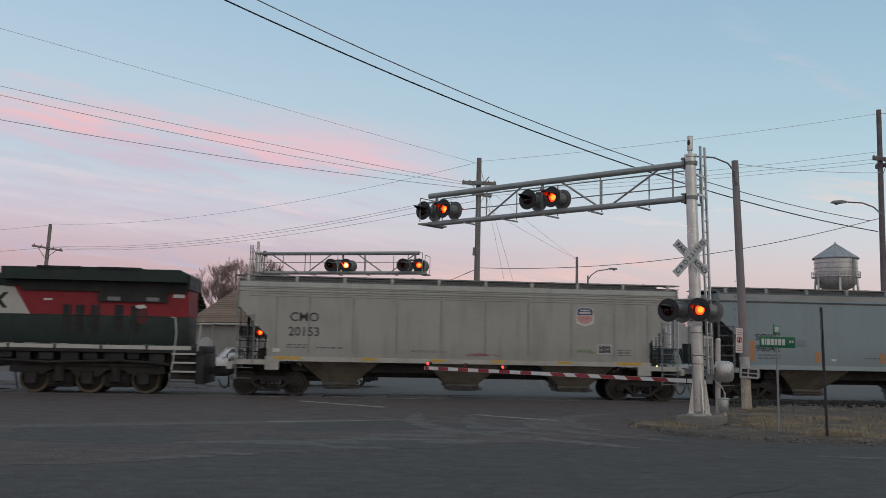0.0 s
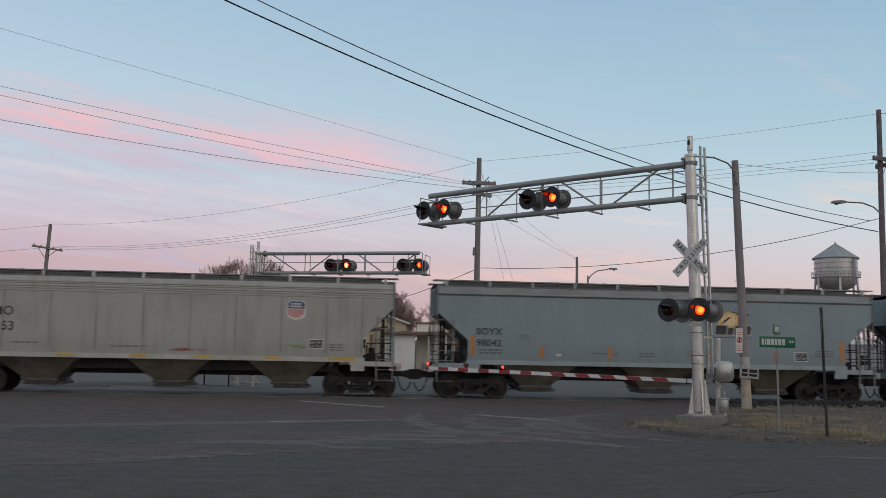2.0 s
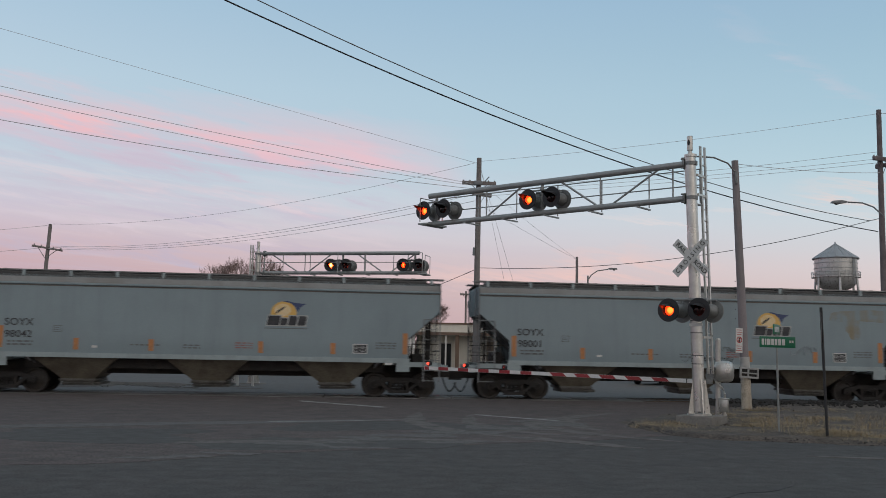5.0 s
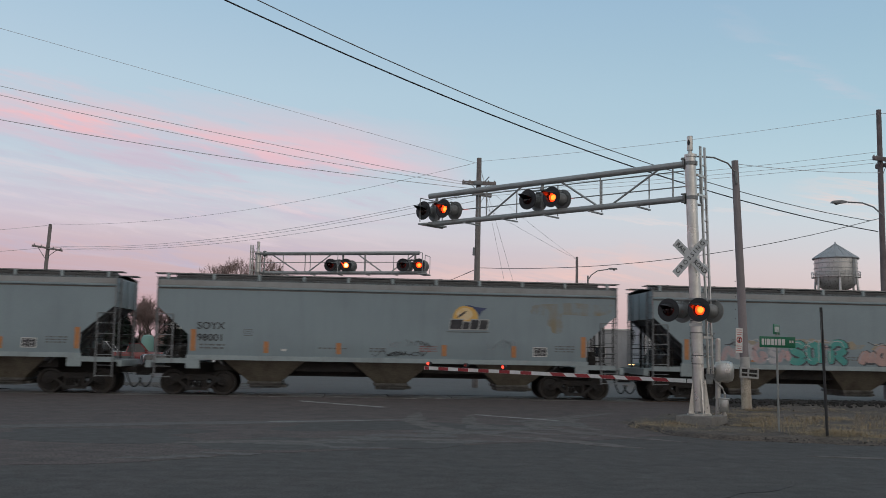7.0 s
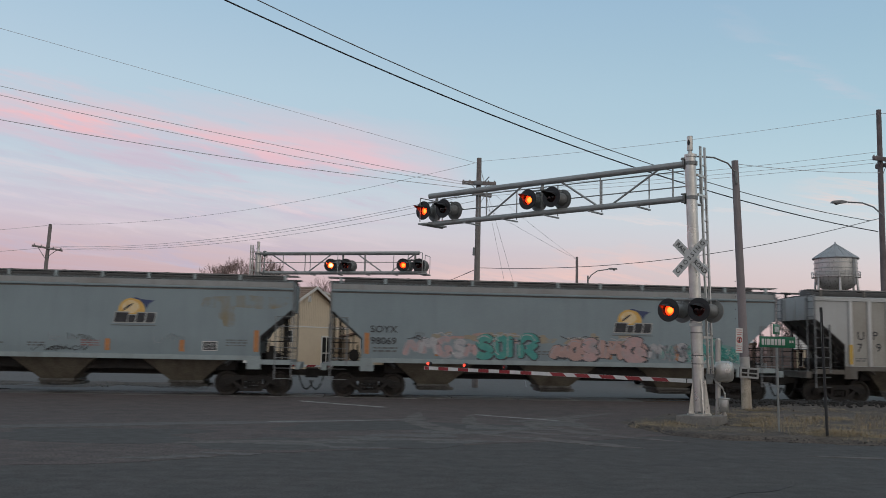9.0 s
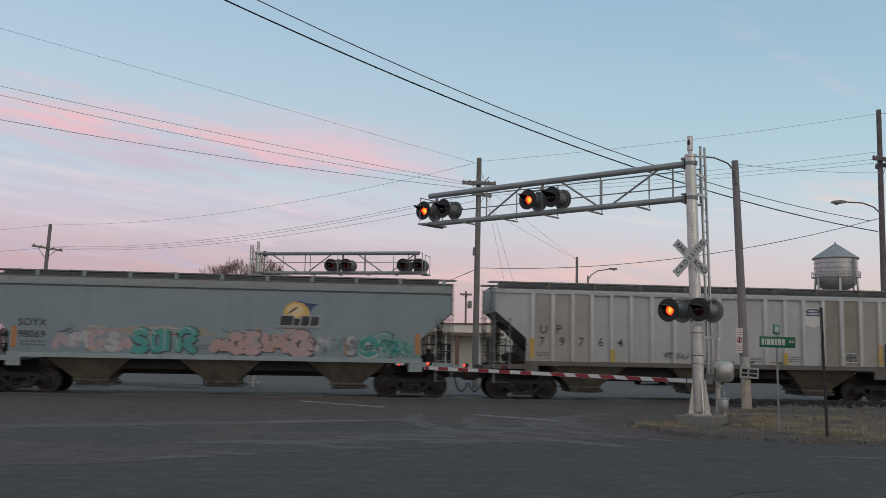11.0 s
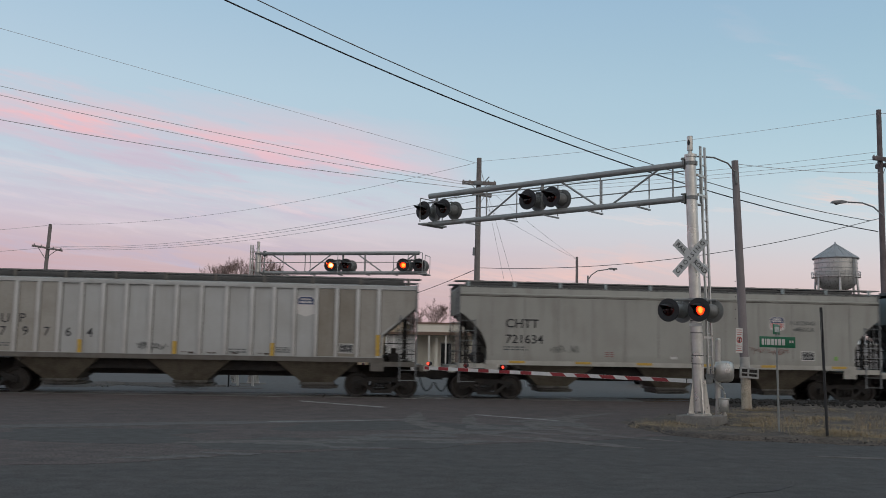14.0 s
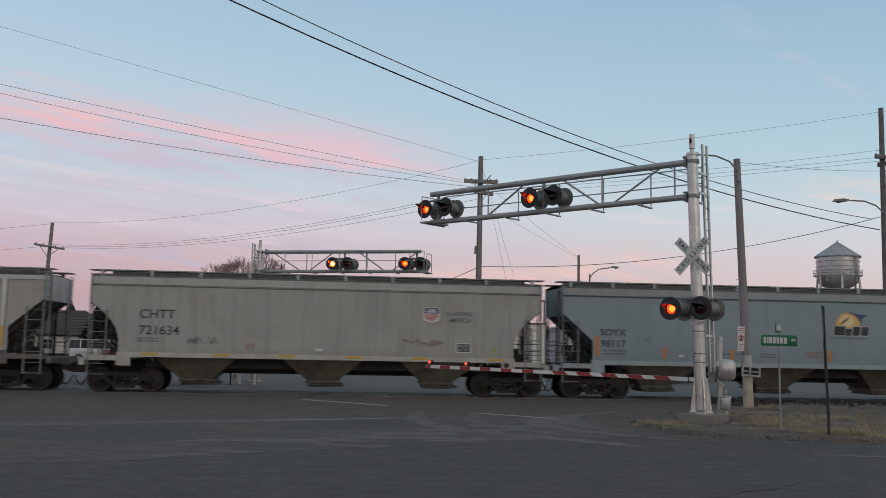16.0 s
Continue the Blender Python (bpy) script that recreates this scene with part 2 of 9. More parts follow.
    def mesh(self, name, materials, smooth=35):
        me = bpy.data.meshes.new(name)
        me.from_pydata([tuple(p) for p in self.v], [], self.f)
        for q in materials if isinstance(materials, (list, tuple)) else [materials]:
            me.materials.append(q)
        if len(me.materials) > 1:
            me.polygons.foreach_set("material_index", self.mi)
        bm = bmesh.new()
        bm.from_mesh(me)
        bmesh.ops.recalc_face_normals(bm, faces=bm.faces)
        bm.to_mesh(me)
        bm.free()
        if smooth:
            me.polygons.foreach_set("use_smooth", [True] * len(me.polygons))
            me.set_sharp_from_angle(angle=radians(smooth))
        return me


def part(name, shape, material, parent=None, label="", m=None, smooth=35):
    """One mesh object under a thing or under a part; with no parent, a thing."""
    ob = new(name, shape if isinstance(shape, bpy.types.Mesh) else shape.mesh(name, material, smooth))
    if parent:
        ob.parent = parent
    if m is not None:
        ob.matrix_basis = m
    if label:
        ob["label"] = label
    return ob


def thing(name, label, category, m=None, group="", kind=""):
    ob = new(name)
    ob.empty_display_size = 0.3
    if m is not None:
        ob.matrix_basis = m
    return tagged(ob, label, category, group, kind)


def words(text, size, depth=0.004, bold=0.007):
    """A mesh of raised letters, upright in x and z, facing -y."""
    cu = bpy.data.curves.new("letters", "FONT")
    cu.body, cu.size, cu.extrude, cu.align_x, cu.align_y = text, size, depth, "CENTER", "CENTER"
    cu.resolution_u, cu.offset = 3, size * bold
    ob = bpy.data.objects.new("letters", cu)
    scene.collection.objects.link(ob)
    me = bpy.data.meshes.new_from_object(ob.evaluated_get(bpy.context.evaluated_depsgraph_get()))
    bpy.data.objects.remove(ob)
    bpy.data.curves.remove(cu)
    me.transform(Matrix.Rotation(math.pi / 2, 4, "X"))
    return me


def lettering(text, size, material, parent, m, name="lettering", stretch=1.0):
    me = words(text, size)
    me.transform(Matrix.Diagonal((stretch, 1, 1, 1)))
    me.materials.clear()
    me.materials.append(material)
    return part(name, me, None, parent, m=m)

# ---------- the train ----------
STEEL_DARK = mat("dirty_steel", (0.026, 0.024, 0.023), 0.8, 0.1, grain=0.3, grain_size=0.04, stain=0.6, stain_size=0.4, tint=(0.048, 0.036, 0.027), bump=0.3)
WHEEL_STEEL = mat("wheel_steel", (0.036, 0.033, 0.031), 0.65, 0.3, grain=0.25, stain=0.6, stain_size=0.3, tint=(0.055, 0.043, 0.033), bump=0.2)
HOPPER_DIRT = mat("grimy_hopper_steel", (0.165, 0.145, 0.11), 0.8, 0.0, grain=0.2, stain=0.8, stain_size=0.7, tint=(0.075, 0.062, 0.048), streak=0.6, vary=True, bump=0.2)
BLUE_PAINT = mat("faded_blue_grey_paint", (0.262, 0.325, 0.348), 0.62, 0.0, grain=0.05, grain_size=0.03, stain=0.5, stain_size=1.7, tint=(0.205, 0.25, 0.27), streak=0.45, vary=True, bump=0.06)
BLUE_SILL = mat("pale_blue_sill_paint", (0.32, 0.378, 0.388), 0.6, 0.0, grain=0.07, stain=0.5, stain_size=0.6, tint=(0.2, 0.22, 0.22), streak=0.3, vary=True)
# darkened blue car paint: the shade under the slope sheets is in its colour
BLUE_SHADE = mat("shaded_slope_paint", (0.135, 0.138, 0.14), 0.75, 0.0, grain=0.1, stain=0.7, stain_size=0.9, tint=(0.035, 0.035, 0.036), streak=0.5, vary=True)
DUSTY_TOP = mat("dusty_upper_paint", (0.30, 0.305, 0.30), 0.7, 0.0, grain=0.06, stain=0.7, stain_size=1.4, tint=(0.22, 0.205, 0.19), streak=0.6, vary=True)
GREY_PAINT = mat("weathered_light_grey_paint", (0.385, 0.386, 0.354), 0.62, 0.0, grain=0.05, grain_size=0.03, stain=0.5, stain_size=1.5, tint=(0.28, 0.265, 0.24), streak=0.75, vary=True, bump=0.06)
GREY_SILL = mat("pale_grey_sill_paint", (0.47, 0.46, 0.42), 0.6, 0.0, grain=0.07, stain=0.5, stain_size=0.6, tint=(0.25, 0.22, 0.18), streak=0.3, vary=True)
# darkened grey car paint, its shade put into the colour
GREY_SHADE = mat("shaded_grey_paint", (0.15, 0.14, 0.125), 0.75, 0.0, grain=0.1, stain=0.7, stain_size=0.9, tint=(0.06, 0.05, 0.042), streak=0.5, vary=True)
WHITE_PAINT = mat("chalky_grey_white_paint", (0.49, 0.50, 0.495), 0.62, 0.0, grain=0.05, grain_size=0.03, stain=0.5, stain_size=1.1, tint=(0.37, 0.36, 0.335), streak=0.55, vary=True, bump=0.06)
PALE_TAN = mat("pale_tan_panel", (0.40, 0.385, 0.35), 0.66, 0.0, grain=0.06, stain=0.7, stain_size=0.8, tint=(0.31, 0.285, 0.245), streak=0.6, vary=True)
BROWN_PANEL = mat("tan_stained_panel", (0.30, 0.275, 0.235), 0.66, 0.0, grain=0.06, stain=0.7, stain_size=0.8, tint=(0.22, 0.19, 0.15), streak=0.6, vary=True)
# soot, and the shade under the roof walkways, both in one dark grey
ROOF_GREY = mat("sooty_shaded_roof_paint", (0.12, 0.118, 0.115), 0.75, 0.0, grain=0.15, stain=0.6, stain_size=0.8, tint=(0.09, 0.085, 0.08), vary=True)
GALV = mat("galvanised_grating", (0.24, 0.24, 0.24), 0.5, 0.6, grain=0.15, stain=0.3, tint=(0.2, 0.18, 0.16))
BLACK_PAINT = mat("black_letter_paint", (0.035, 0.035, 0.04), 0.6, 0.0, grain=0.15, grain_size=0.08, stain=0.4, stain_size=0.25, tint=(0.12, 0.12, 0.12))
PALE_PAINT = mat("white_stencil_paint", (0.62, 0.62, 0.60), 0.6, 0.0, grain=0.1)
FAINT_PAINT = mat("faint_grey_stencil", (0.15, 0.16, 0.16), 0.7, 0.0, grain=0.2, grain_size=0.05)
ORANGE_TAPE = mat("orange_reflective_tape", (0.50, 0.21, 0.075), 0.5, 0.0, grain=0.15, grain_size=0.1, stain=0.5, stain_size=0.2, tint=(0.26, 0.17, 0.11))
YELLOW_TAPE = mat("yellow_reflective_tape", (0.60, 0.38, 0.06), 0.45, 0.0, grain=0.15, grain_size=0.1, stain=0.5, stain_size=0.2, tint=(0.32, 0.22, 0.09))
GOLD = mat("gold_emblem_paint", (0.72, 0.42, 0.10), 0.5, 0.0, grain=0.05, stain=0.6, stain_size=0.4, tint=(0.80, 0.58, 0.24))
PALE_GOLD = mat("pale_sun_paint", (0.80, 0.66, 0.42), 0.5, 0.0, grain=0.05, stain=0.8, stain_size=0.3, tint=(0.74, 0.48, 0.16))
NAVY = mat("navy_emblem_paint", (0.05, 0.07, 0.16), 0.5, 0.0, grain=0.08)
SHIELD_RED = mat("faded_red_emblem_paint", (0.50, 0.10, 0.09), 0.55, 0.0, grain=0.08)
SHIELD_WHITE = mat("faded_white_emblem_paint", (0.68, 0.66, 0.64), 0.55, 0.0, grain=0.05)
RED_SCRAWL = mat("red_scrawl_paint", (0.36, 0.08, 0.07), 0.6, 0.0, grain=0.1)
GREEN_SCRAWL = mat("green_scrawl_paint", (0.22, 0.42, 0.12), 0.6, 0.0, grain=0.1)
FAINT_EDGE = mat("pale_outline_paint", (0.42, 0.43, 0.42), 0.6, 0.0, grain=0.08)
RUST = mat("rust_stain", (0.245, 0.30, 0.32), 0.7, 0.0, grain=0.06, stain=0.9, stain_size=0.45, tint=(0.27, 0.215, 0.125), streak=0.9)
LADDER_PAINT = mat("grimy_ladder_paint", (0.23, 0.24, 0.245), 0.65, 0.0, grain=0.1, stain=0.6, stain_size=0.3, tint=(0.12, 0.12, 0.12))
HOSE = mat("black_rubber", (0.02, 0.02, 0.02), 0.7, 0.0, grain=0.1)
GATE_STEEL = mat("scraped_outlet_steel", (0.12, 0.115, 0.105), 0.7, 0.2, grain=0.2, stain=0.8, stain_size=0.3, tint=(0.05, 0.045, 0.04), vary=True)
WHEEL_R = 0.457


def wheelset_mesh():
    sh = Shape()
    prof = [(0.0, 0.10), (0.11, 0.10), (0.12, 0.06), (0.34, 0.0), (0.37, 0.065), (WHEEL_R, 0.065), (WHEEL_R + 0.003, -0.04),
            (WHEEL_R + 0.02, -0.055), (WHEEL_R + 0.02, -0.075), (0.37, -0.075), (0.34, -0.03), (0.0, -0.03)]
    for sgn in (-1, 1):
        sh.slot = 0
        turn = Matrix.Translation((0, sgn * 0.76, 0)) @ Matrix.Rotation(-sgn * math.pi / 2, 4, "X")
        sh.lathe(prof, 28, turn)
        for k in range(3):                       # bearing-cap bolts
            a = 2 * math.pi * k / 3
            c = Vector((math.cos(a) * 0.05, sgn * 1.07, math.sin(a) * 0.05))
            sh.rod(c, c + Vector((0, sgn * 0.025, 0)), 0.014, n=6)
        sh.rod((0, sgn * 0.80, 0), (0, sgn * 1.07, 0), 0.10, n=14)
    sh.rod((0, -0.76, 0), (0, 0.76, 0), 0.085, n=12)
    return sh.mesh("wheelset", [WHEEL_STEEL])


def side_frame_mesh():
    sh = Shape()
    y0, y1 = -0.08, 0.08
    sh.slab([(-1.05, 0.47), (-0.92, 0.62), (-0.45, 0.74), (0.45, 0.74), (0.92, 0.62), (1.05, 0.47), (1.05, 0.40), (0.78, 0.40), (0.70, 0.50), (0.42, 0.60), (-0.42, 0.60), (-0.70, 0.50), (-0.78, 0.40), (-1.05, 0.40)], y0, y1)
    sh.slab([(-0.72, 0.50), (-0.60, 0.54), (-0.30, 0.28), (-0.36, 0.18)], y0, y1)
    sh.slab([(0.72, 0.50), (0.36, 0.18), (0.30, 0.28), (0.60, 0.54)], y0, y1)
    sh.slab([(-0.40, 0.16), (0.40, 0.16), (0.36, 0.27), (-0.36, 0.27)], y0 - 0.02, y1 + 0.02)
    sh.box(-0.36, -0.26, y0, y1, 0.25, 0.62)
    sh.box(0.26, 0.36, y0, y1, 0.25, 0.62)
    for x in (-0.16, 0.0, 0.16):                 # coil springs
        for k in range(5):
            z = 0.29 + k * 0.045
            sh.rod((x, 0, z), (x, 0, z + 0.028), 0.068, n=10)
    sh.box(-0.30, 0.30, -0.10, 0.10, 0.52, 0.62, 0.015)
    for x in (-0.92, 0.92):                      # bearing adapters
        sh.box(x - 0.13, x + 0.13, -0.09, 0.09, 0.36, 0.60, 0.03)
    return sh.mesh("side_frame", [STEEL_DARK])


MESH = {}


def add_truck(car, x, base=0.92):
    if "wheelset" not in MESH:
        MESH["wheelset"], MESH["side_frame"] = wheelset_mesh(), side_frame_mesh()
        b = Shape()
        b.box(-0.22, 0.22, -0.95, 0.95, 0.50, 0.72, 0.02)
        b.rod((0, 0, 0.70), (0, 0, 0.86), 0.20, n=16)
        b.box(-0.75, -0.70, -0.70, 0.70, 0.40, 0.50)
        b.box(0.70, 0.75, -0.70, 0.70, 0.40, 0.50)
        for s in (-1, 1):
            b.rod((-0.70, s * 0.3, 0.40), (0.70, s * 0.3, 0.34), 0.025, n=6)
        MESH["bolster"] = b.mesh("bolster", [STEEL_DARK])
    tr = part("truck", MESH["bolster"], None, car, "grimy cast-steel bolster of the wheel truck", m=pose(x, 0, 0))
    for s in (-1, 1):
        part("side_frame", MESH["side_frame"], None, tr, m=pose(0, s * 0.98, 0, 0, 0, 0 if s < 0 else 180))
    for s in (-1, 1):
        w = part("wheelset", MESH["wheelset"], None, tr, m=pose(s * base, 0, WHEEL_R))
        w["spin"] = 1.0


def section(k):
    """Half a car's outline in y and z: up the side, over the eave, to the crown."""
    return {"smooth": [(1.57, 1.40), (1.60, 1.48), (1.60, 3.90), (1.645, 3.925), (1.645, 3.97), (1.58, 3.99), (1.545, 4.20), (1.50, 4.27), (1.30, 4.32), (0.0, 4.40)],
            "seamed": [(1.57, 1.40), (1.60, 1.48), (1.60, 3.84), (1.62, 3.86), (1.62, 3.90), (1.60, 3.92), (1.595, 4.00), (1.612, 4.02), (1.612, 4.06), (1.57, 4.08), (1.53, 4.22), (1.48, 4.29), (1.30, 4.33), (0.0, 4.38)],
            "ribbed": [(1.53, 1.40), (1.55, 1.48), (1.55, 4.00), (1.60, 4.02), (1.60, 4.14), (1.55, 4.16), (1.50, 4.18), (1.25, 4.22), (0.0, 4.28)]}[k]


def car_side(k, end, low, cut_lo, cut_hi, round_cut, sgn):
    """One side sheet with its cut lower corners, as a plate 12 mm thick following the section."""
    prof = section(k)
    zs = [p[1] for p in prof if p[1] <= 4.30]

    def half_length(z):
        if z <= cut_lo:
            return low
        if z >= cut_hi:
            return end
        q = (z - cut_lo) / (cut_hi - cut_lo)
        return low + (end - low) * (q ** 2.2 if round_cut else q)

    def y_at(z):
        for (a, b), (c, d) in zip(prof, prof[1:]):
            if b <= z <= d and d > b:
                return a + (c - a) * (z - b) / (d - b)
        return prof[-1][0]

    levels = sorted(set(zs + [cut_lo, cut_hi] + [cut_lo + (cut_hi - cut_lo) * i / 8 for i in range(9)]))
    sh, cols = Shape(), 12
    v, f = [], []
    for inn in (0, 0.012):
        for z in levels:
            h = half_length(z)
            for c in range(cols + 1):
                v.append((-h + 2 * h * c / cols, sgn * (y_at(z) - inn), z))
    w, n = cols + 1, len(levels) * (cols + 1)
    for r in range(len(levels) - 1):
        for c in range(cols):
            a = r * w + c
            f.append((a, a + 1, a + w + 1, a + w))
            f.append((n + a, n + a + w, n + a + w + 1, n + a + 1))
        for c in (0, cols):
            a = r * w + c
            f.append((a, n + a, n + a + w, a + w))
    for c in range(cols):
        for r in (0, len(levels) - 1):
            a = r * w + c
            f.append((a, a + 1, n + a + 1, n + a))
    return sh.add(v, f)


def hopper_car(k, end, low, cut_lo, cut_hi, paints, label, round_cut=False, hoppers=(-4.68, 0.04, 4.70)):
    """A covered hopper wagon on two trucks; its middle is at the rail's height. x runs along the track."""
    paint, sill, shade = paints
    car = thing("hopper_car", label, "freight car", group="hopper cars of the freight train")
    for sgn in (-1, 1):
        part("side_sheet", car_side(k, end, low, cut_lo, cut_hi, round_cut, sgn), paint, car)
        if k == "smooth":                        # dusty upper panel over the long ridge, and a dark strip painted as the ridge's shadow
            b = Shape()
            p0, p1 = (1.585, 3.995), (1.551, 4.195)
            b.add([(x, sgn * (y + o), z) for o in (0.0, 0.006) for x in (-end + 0.03, end - 0.03) for y, z in (p0, p1)],
                  [(0, 2, 3, 1), (4, 5, 7, 6), (0, 1, 5, 4), (2, 6, 7, 3), (0, 4, 6, 2), (1, 3, 7, 5)])
            part("upper_panel", b, DUSTY_TOP if paint is BLUE_PAINT else paint, car)
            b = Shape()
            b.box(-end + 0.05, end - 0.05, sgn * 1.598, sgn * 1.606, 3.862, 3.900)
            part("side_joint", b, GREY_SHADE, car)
        b = Shape()                              # side sill, with gussets and the lower end beam
        b.box(-low - 0.05, low + 0.05, sgn * 1.575, sgn * 1.635, 1.30, 1.47)
        for e in (-1, 1):
            b.box(e * (low - 0.45), e * (low + 0.05), sgn * 1.56, sgn * 1.62, 0.98, 1.30)
            b.box(e * low, e * (end + 0.02), sgn * 1.50, sgn * 1.60, 1.16, 1.34)
            b.rod((e * (low - 0.12), sgn * 1.64, 1.10), (e * (low - 0.12), sgn * 1.60, 1.10), 0.05, n=10)
        part("side_sill", b, sill, car)
    # roof with its hatch trough
    prof = [p for p in section(k) if p[1] >= 4.17]
    ring = [(-y, z) for y, z in prof] + [(y, z) for y, z in prof[::-1][1:]]
    b = Shape()
    q = len(ring)
    v = [(e * end, y, z) for e in (-1, 1) for y, z in ring] + [(e * end, y * 0.99, z - 0.03) for e in (-1, 1) for y, z in ring]
    f = [(i, i + 1, q + i + 1, q + i) for i in range(q - 1)] + [(2 * q + i, 3 * q + i, 3 * q + i + 1, 2 * q + i + 1) for i in range(q - 1)]
    f += [(o + i, o + i + 1, 2 * q + o + i + 1, 2 * q + o + i) for o in (0, q) for i in range(q - 1)]
    b.add(v, f)
    part("roof", b, ROOF_GREY, car)
    b = Shape()
    top = prof[-1][1]
    # trough raised to fill the gap, dark in place of shade under the walkway
    b.box(-end + 0.45, end - 0.45, -0.50, 0.50, top - 0.06, 4.51, 0.02)
    for i in range(9):
        x = -end + 1.0 + i * (2 * end - 2.0) / 8
        b.box(x - 0.05, x + 0.05, -0.56, 0.56, 4.49, 4.545)
    part("hatch_cover", b, ROOF_GREY, car)
    for sgn in (-1, 1):
        b = Shape()
        b.box(-end - 0.14, end + 0.14, sgn * 0.80, sgn * 1.42, 4.435, 4.465)
        b.box(-end - 0.14, end + 0.14, sgn * 1.405, sgn * 1.425, 4.425, 4.47)
        part("running_board", b, GALV, car, "grey steel roof walkway grating")
        n = round(2 * end / 1.6)
        for i in range(n):
            x = -end + 0.35 + i * (2 * end - 0.7) / (n - 1)
            if "bracket" + k not in MESH:
                c = Shape()
                c.box(-0.055, 0.055, -0.06, 0.0, -0.20, 0.215, 0.01)
                c.box(-0.03, 0.03, 0.0, 0.40, 0.17, 0.215)
                MESH["bracket" + k] = c.mesh("bracket", [sill])
            part("bracket", MESH["bracket" + k], None, car, m=pose(x, sgn * 1.46, 4.22, 0, 0, 0 if sgn < 0 else 180))
    for e in (-1, 1):
        # end wall and slope sheet
        b = Shape()
        yw = 1.59 if k != "ribbed" else 1.54
        b.box(e * (end - 0.015), e * end, -yw, yw, cut_hi - 0.1, 4.22)
        for y in (-0.9, 0.0, 0.9):
            b.box(e * end, e * (end + 0.05), y - 0.05, y + 0.05, cut_hi - 0.1, 4.15)
        part("end_wall", b, paint, car)
        # slope sheet in the darker paint, which carries the shade of the car's end
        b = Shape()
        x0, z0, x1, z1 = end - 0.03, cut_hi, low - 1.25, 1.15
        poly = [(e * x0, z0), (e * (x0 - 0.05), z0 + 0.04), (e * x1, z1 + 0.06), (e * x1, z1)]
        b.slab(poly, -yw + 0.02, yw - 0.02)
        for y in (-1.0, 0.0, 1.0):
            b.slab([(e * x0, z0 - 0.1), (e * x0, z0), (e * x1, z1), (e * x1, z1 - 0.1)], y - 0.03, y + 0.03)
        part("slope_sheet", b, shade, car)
        # end platform, posts and rails
        b = Shape()
        b.box(e * (low - 0.4), e * (end + 0.28), -1.50, 1.50, 1.17, 1.24)
        b.box(e * (end + 0.12), e * (end + 0.30), -1.52, 1.52, 1.00, 1.24, 0.015)
        part("end_platform", b, sill, car)
        rods = [((e * (end - 0.35), y, 1.22), (e * (end - 0.35), y, cut_hi - 0.32), 0.035) for y in (-0.95, -0.45, 0.45, 0.95)]
        rods += [((e * (low + 0.15), y, 1.22), (e * (low + 0.15), y, 1.95), 0.03) for y in (-0.7, 0.7)]
        rods += [((e * (end - 0.35), -0.95, 2.1), (e * (end - 0.35), 0.95, 2.1), 0.02), ((e * (end - 0.05), -1.45, 1.75), (e * (end - 0.05), 1.45, 1.75), 0.018)]
        cage = [(low + 0.32, 2.35), (low + 0.72, 2.65), (end - 0.12, cut_hi - 0.1)]
        rods[6:6] = [((e * x, s * 1.42, 1.22), (e * x, s * 1.42, tz), 0.022) for s in (-1, 1) for x, tz in cage]
        rods += [((e * (low + 0.15), s * 1.43, zz), (e * (end - 0.05), s * 1.43, zz), 0.016) for s in (-1, 1) for zz in (1.62, 2.02)]
        for k2, (p0, p1, r0) in enumerate(rods):
            b = Shape()
            b.rod(p0, p1, r0, n=6)
            part("end_post" if k2 < 12 else "end_rail", b, STEEL_DARK, car)
        for sgn in (-1, 1):
            b = Shape()
            xs = (end - 0.02, end - 0.62)
            tops = (4.28, cut_hi - 0.30)
            for xx, tz in zip(xs, tops):
                b.box(e * xx - 0.02, e * xx + 0.02, sgn * 1.60, sgn * 1.645, 0.62 if xx == xs[0] or sgn * e < 0 else 1.2, tz)
            for i in range(7):
                z = 0.66 + i * 0.38
                if z < cut_hi - 0.2:
                    b.rod((e * xs[0], sgn * 1.635, z), (e * xs[1], sgn * 1.635, z), 0.013, n=6)
            for i in range(5):
                z = 3.1 + i * 0.3
                b.rod((e * (end + 0.03), sgn * 1.60, z), (e * (end + 0.03), sgn * 1.10, z), 0.013, n=6)
            b.box(e * (end + 0.01), e * (end + 0.05), sgn * 1.08, sgn * 1.12, 1.2, 4.25)
            part("ladder", b, LADDER_PAINT, car)
        # coupler and its hoses
        b = Shape()
        b.box(e * (end - 0.3), e * (end + 0.50), -0.10, 0.10, 0.76, 0.98, 0.02)
        b.box(e * (end + 0.50), e * (end + 0.88), -0.16, 0.14, 0.72, 1.00, 0.05)
        part("coupler", b, STEEL_DARK, car)
        b = Shape()
        pts = []
        for i in range(9):
            u = i / 8
            pts.append((e * (end + 0.20 + 0.55 * u), -0.42 + 0.1 * u, 0.86 - 2.0 * u * (1.12 - u) - (0.05 if i > 6 else 0)))
        b.tube(pts, 0.028, 6)
        part("brake_hose", b, HOSE, car)
    # centre sill and hopper pockets
    b = Shape()
    b.box(-end + 0.1, end - 0.1, -0.24, 0.24, 0.72, 1.18)
    b.box(-low + 0.3, low - 0.3, -1.45, 1.45, 1.36, 1.44)
    # added dark filler box that stands for the shade below the side sill
    b.box(-low + 0.9, low - 0.9, -1.0, 1.0, 0.92, 1.38)
    part("centre_sill", b, STEEL_DARK, car)
    for x in hoppers:
        b = Shape()
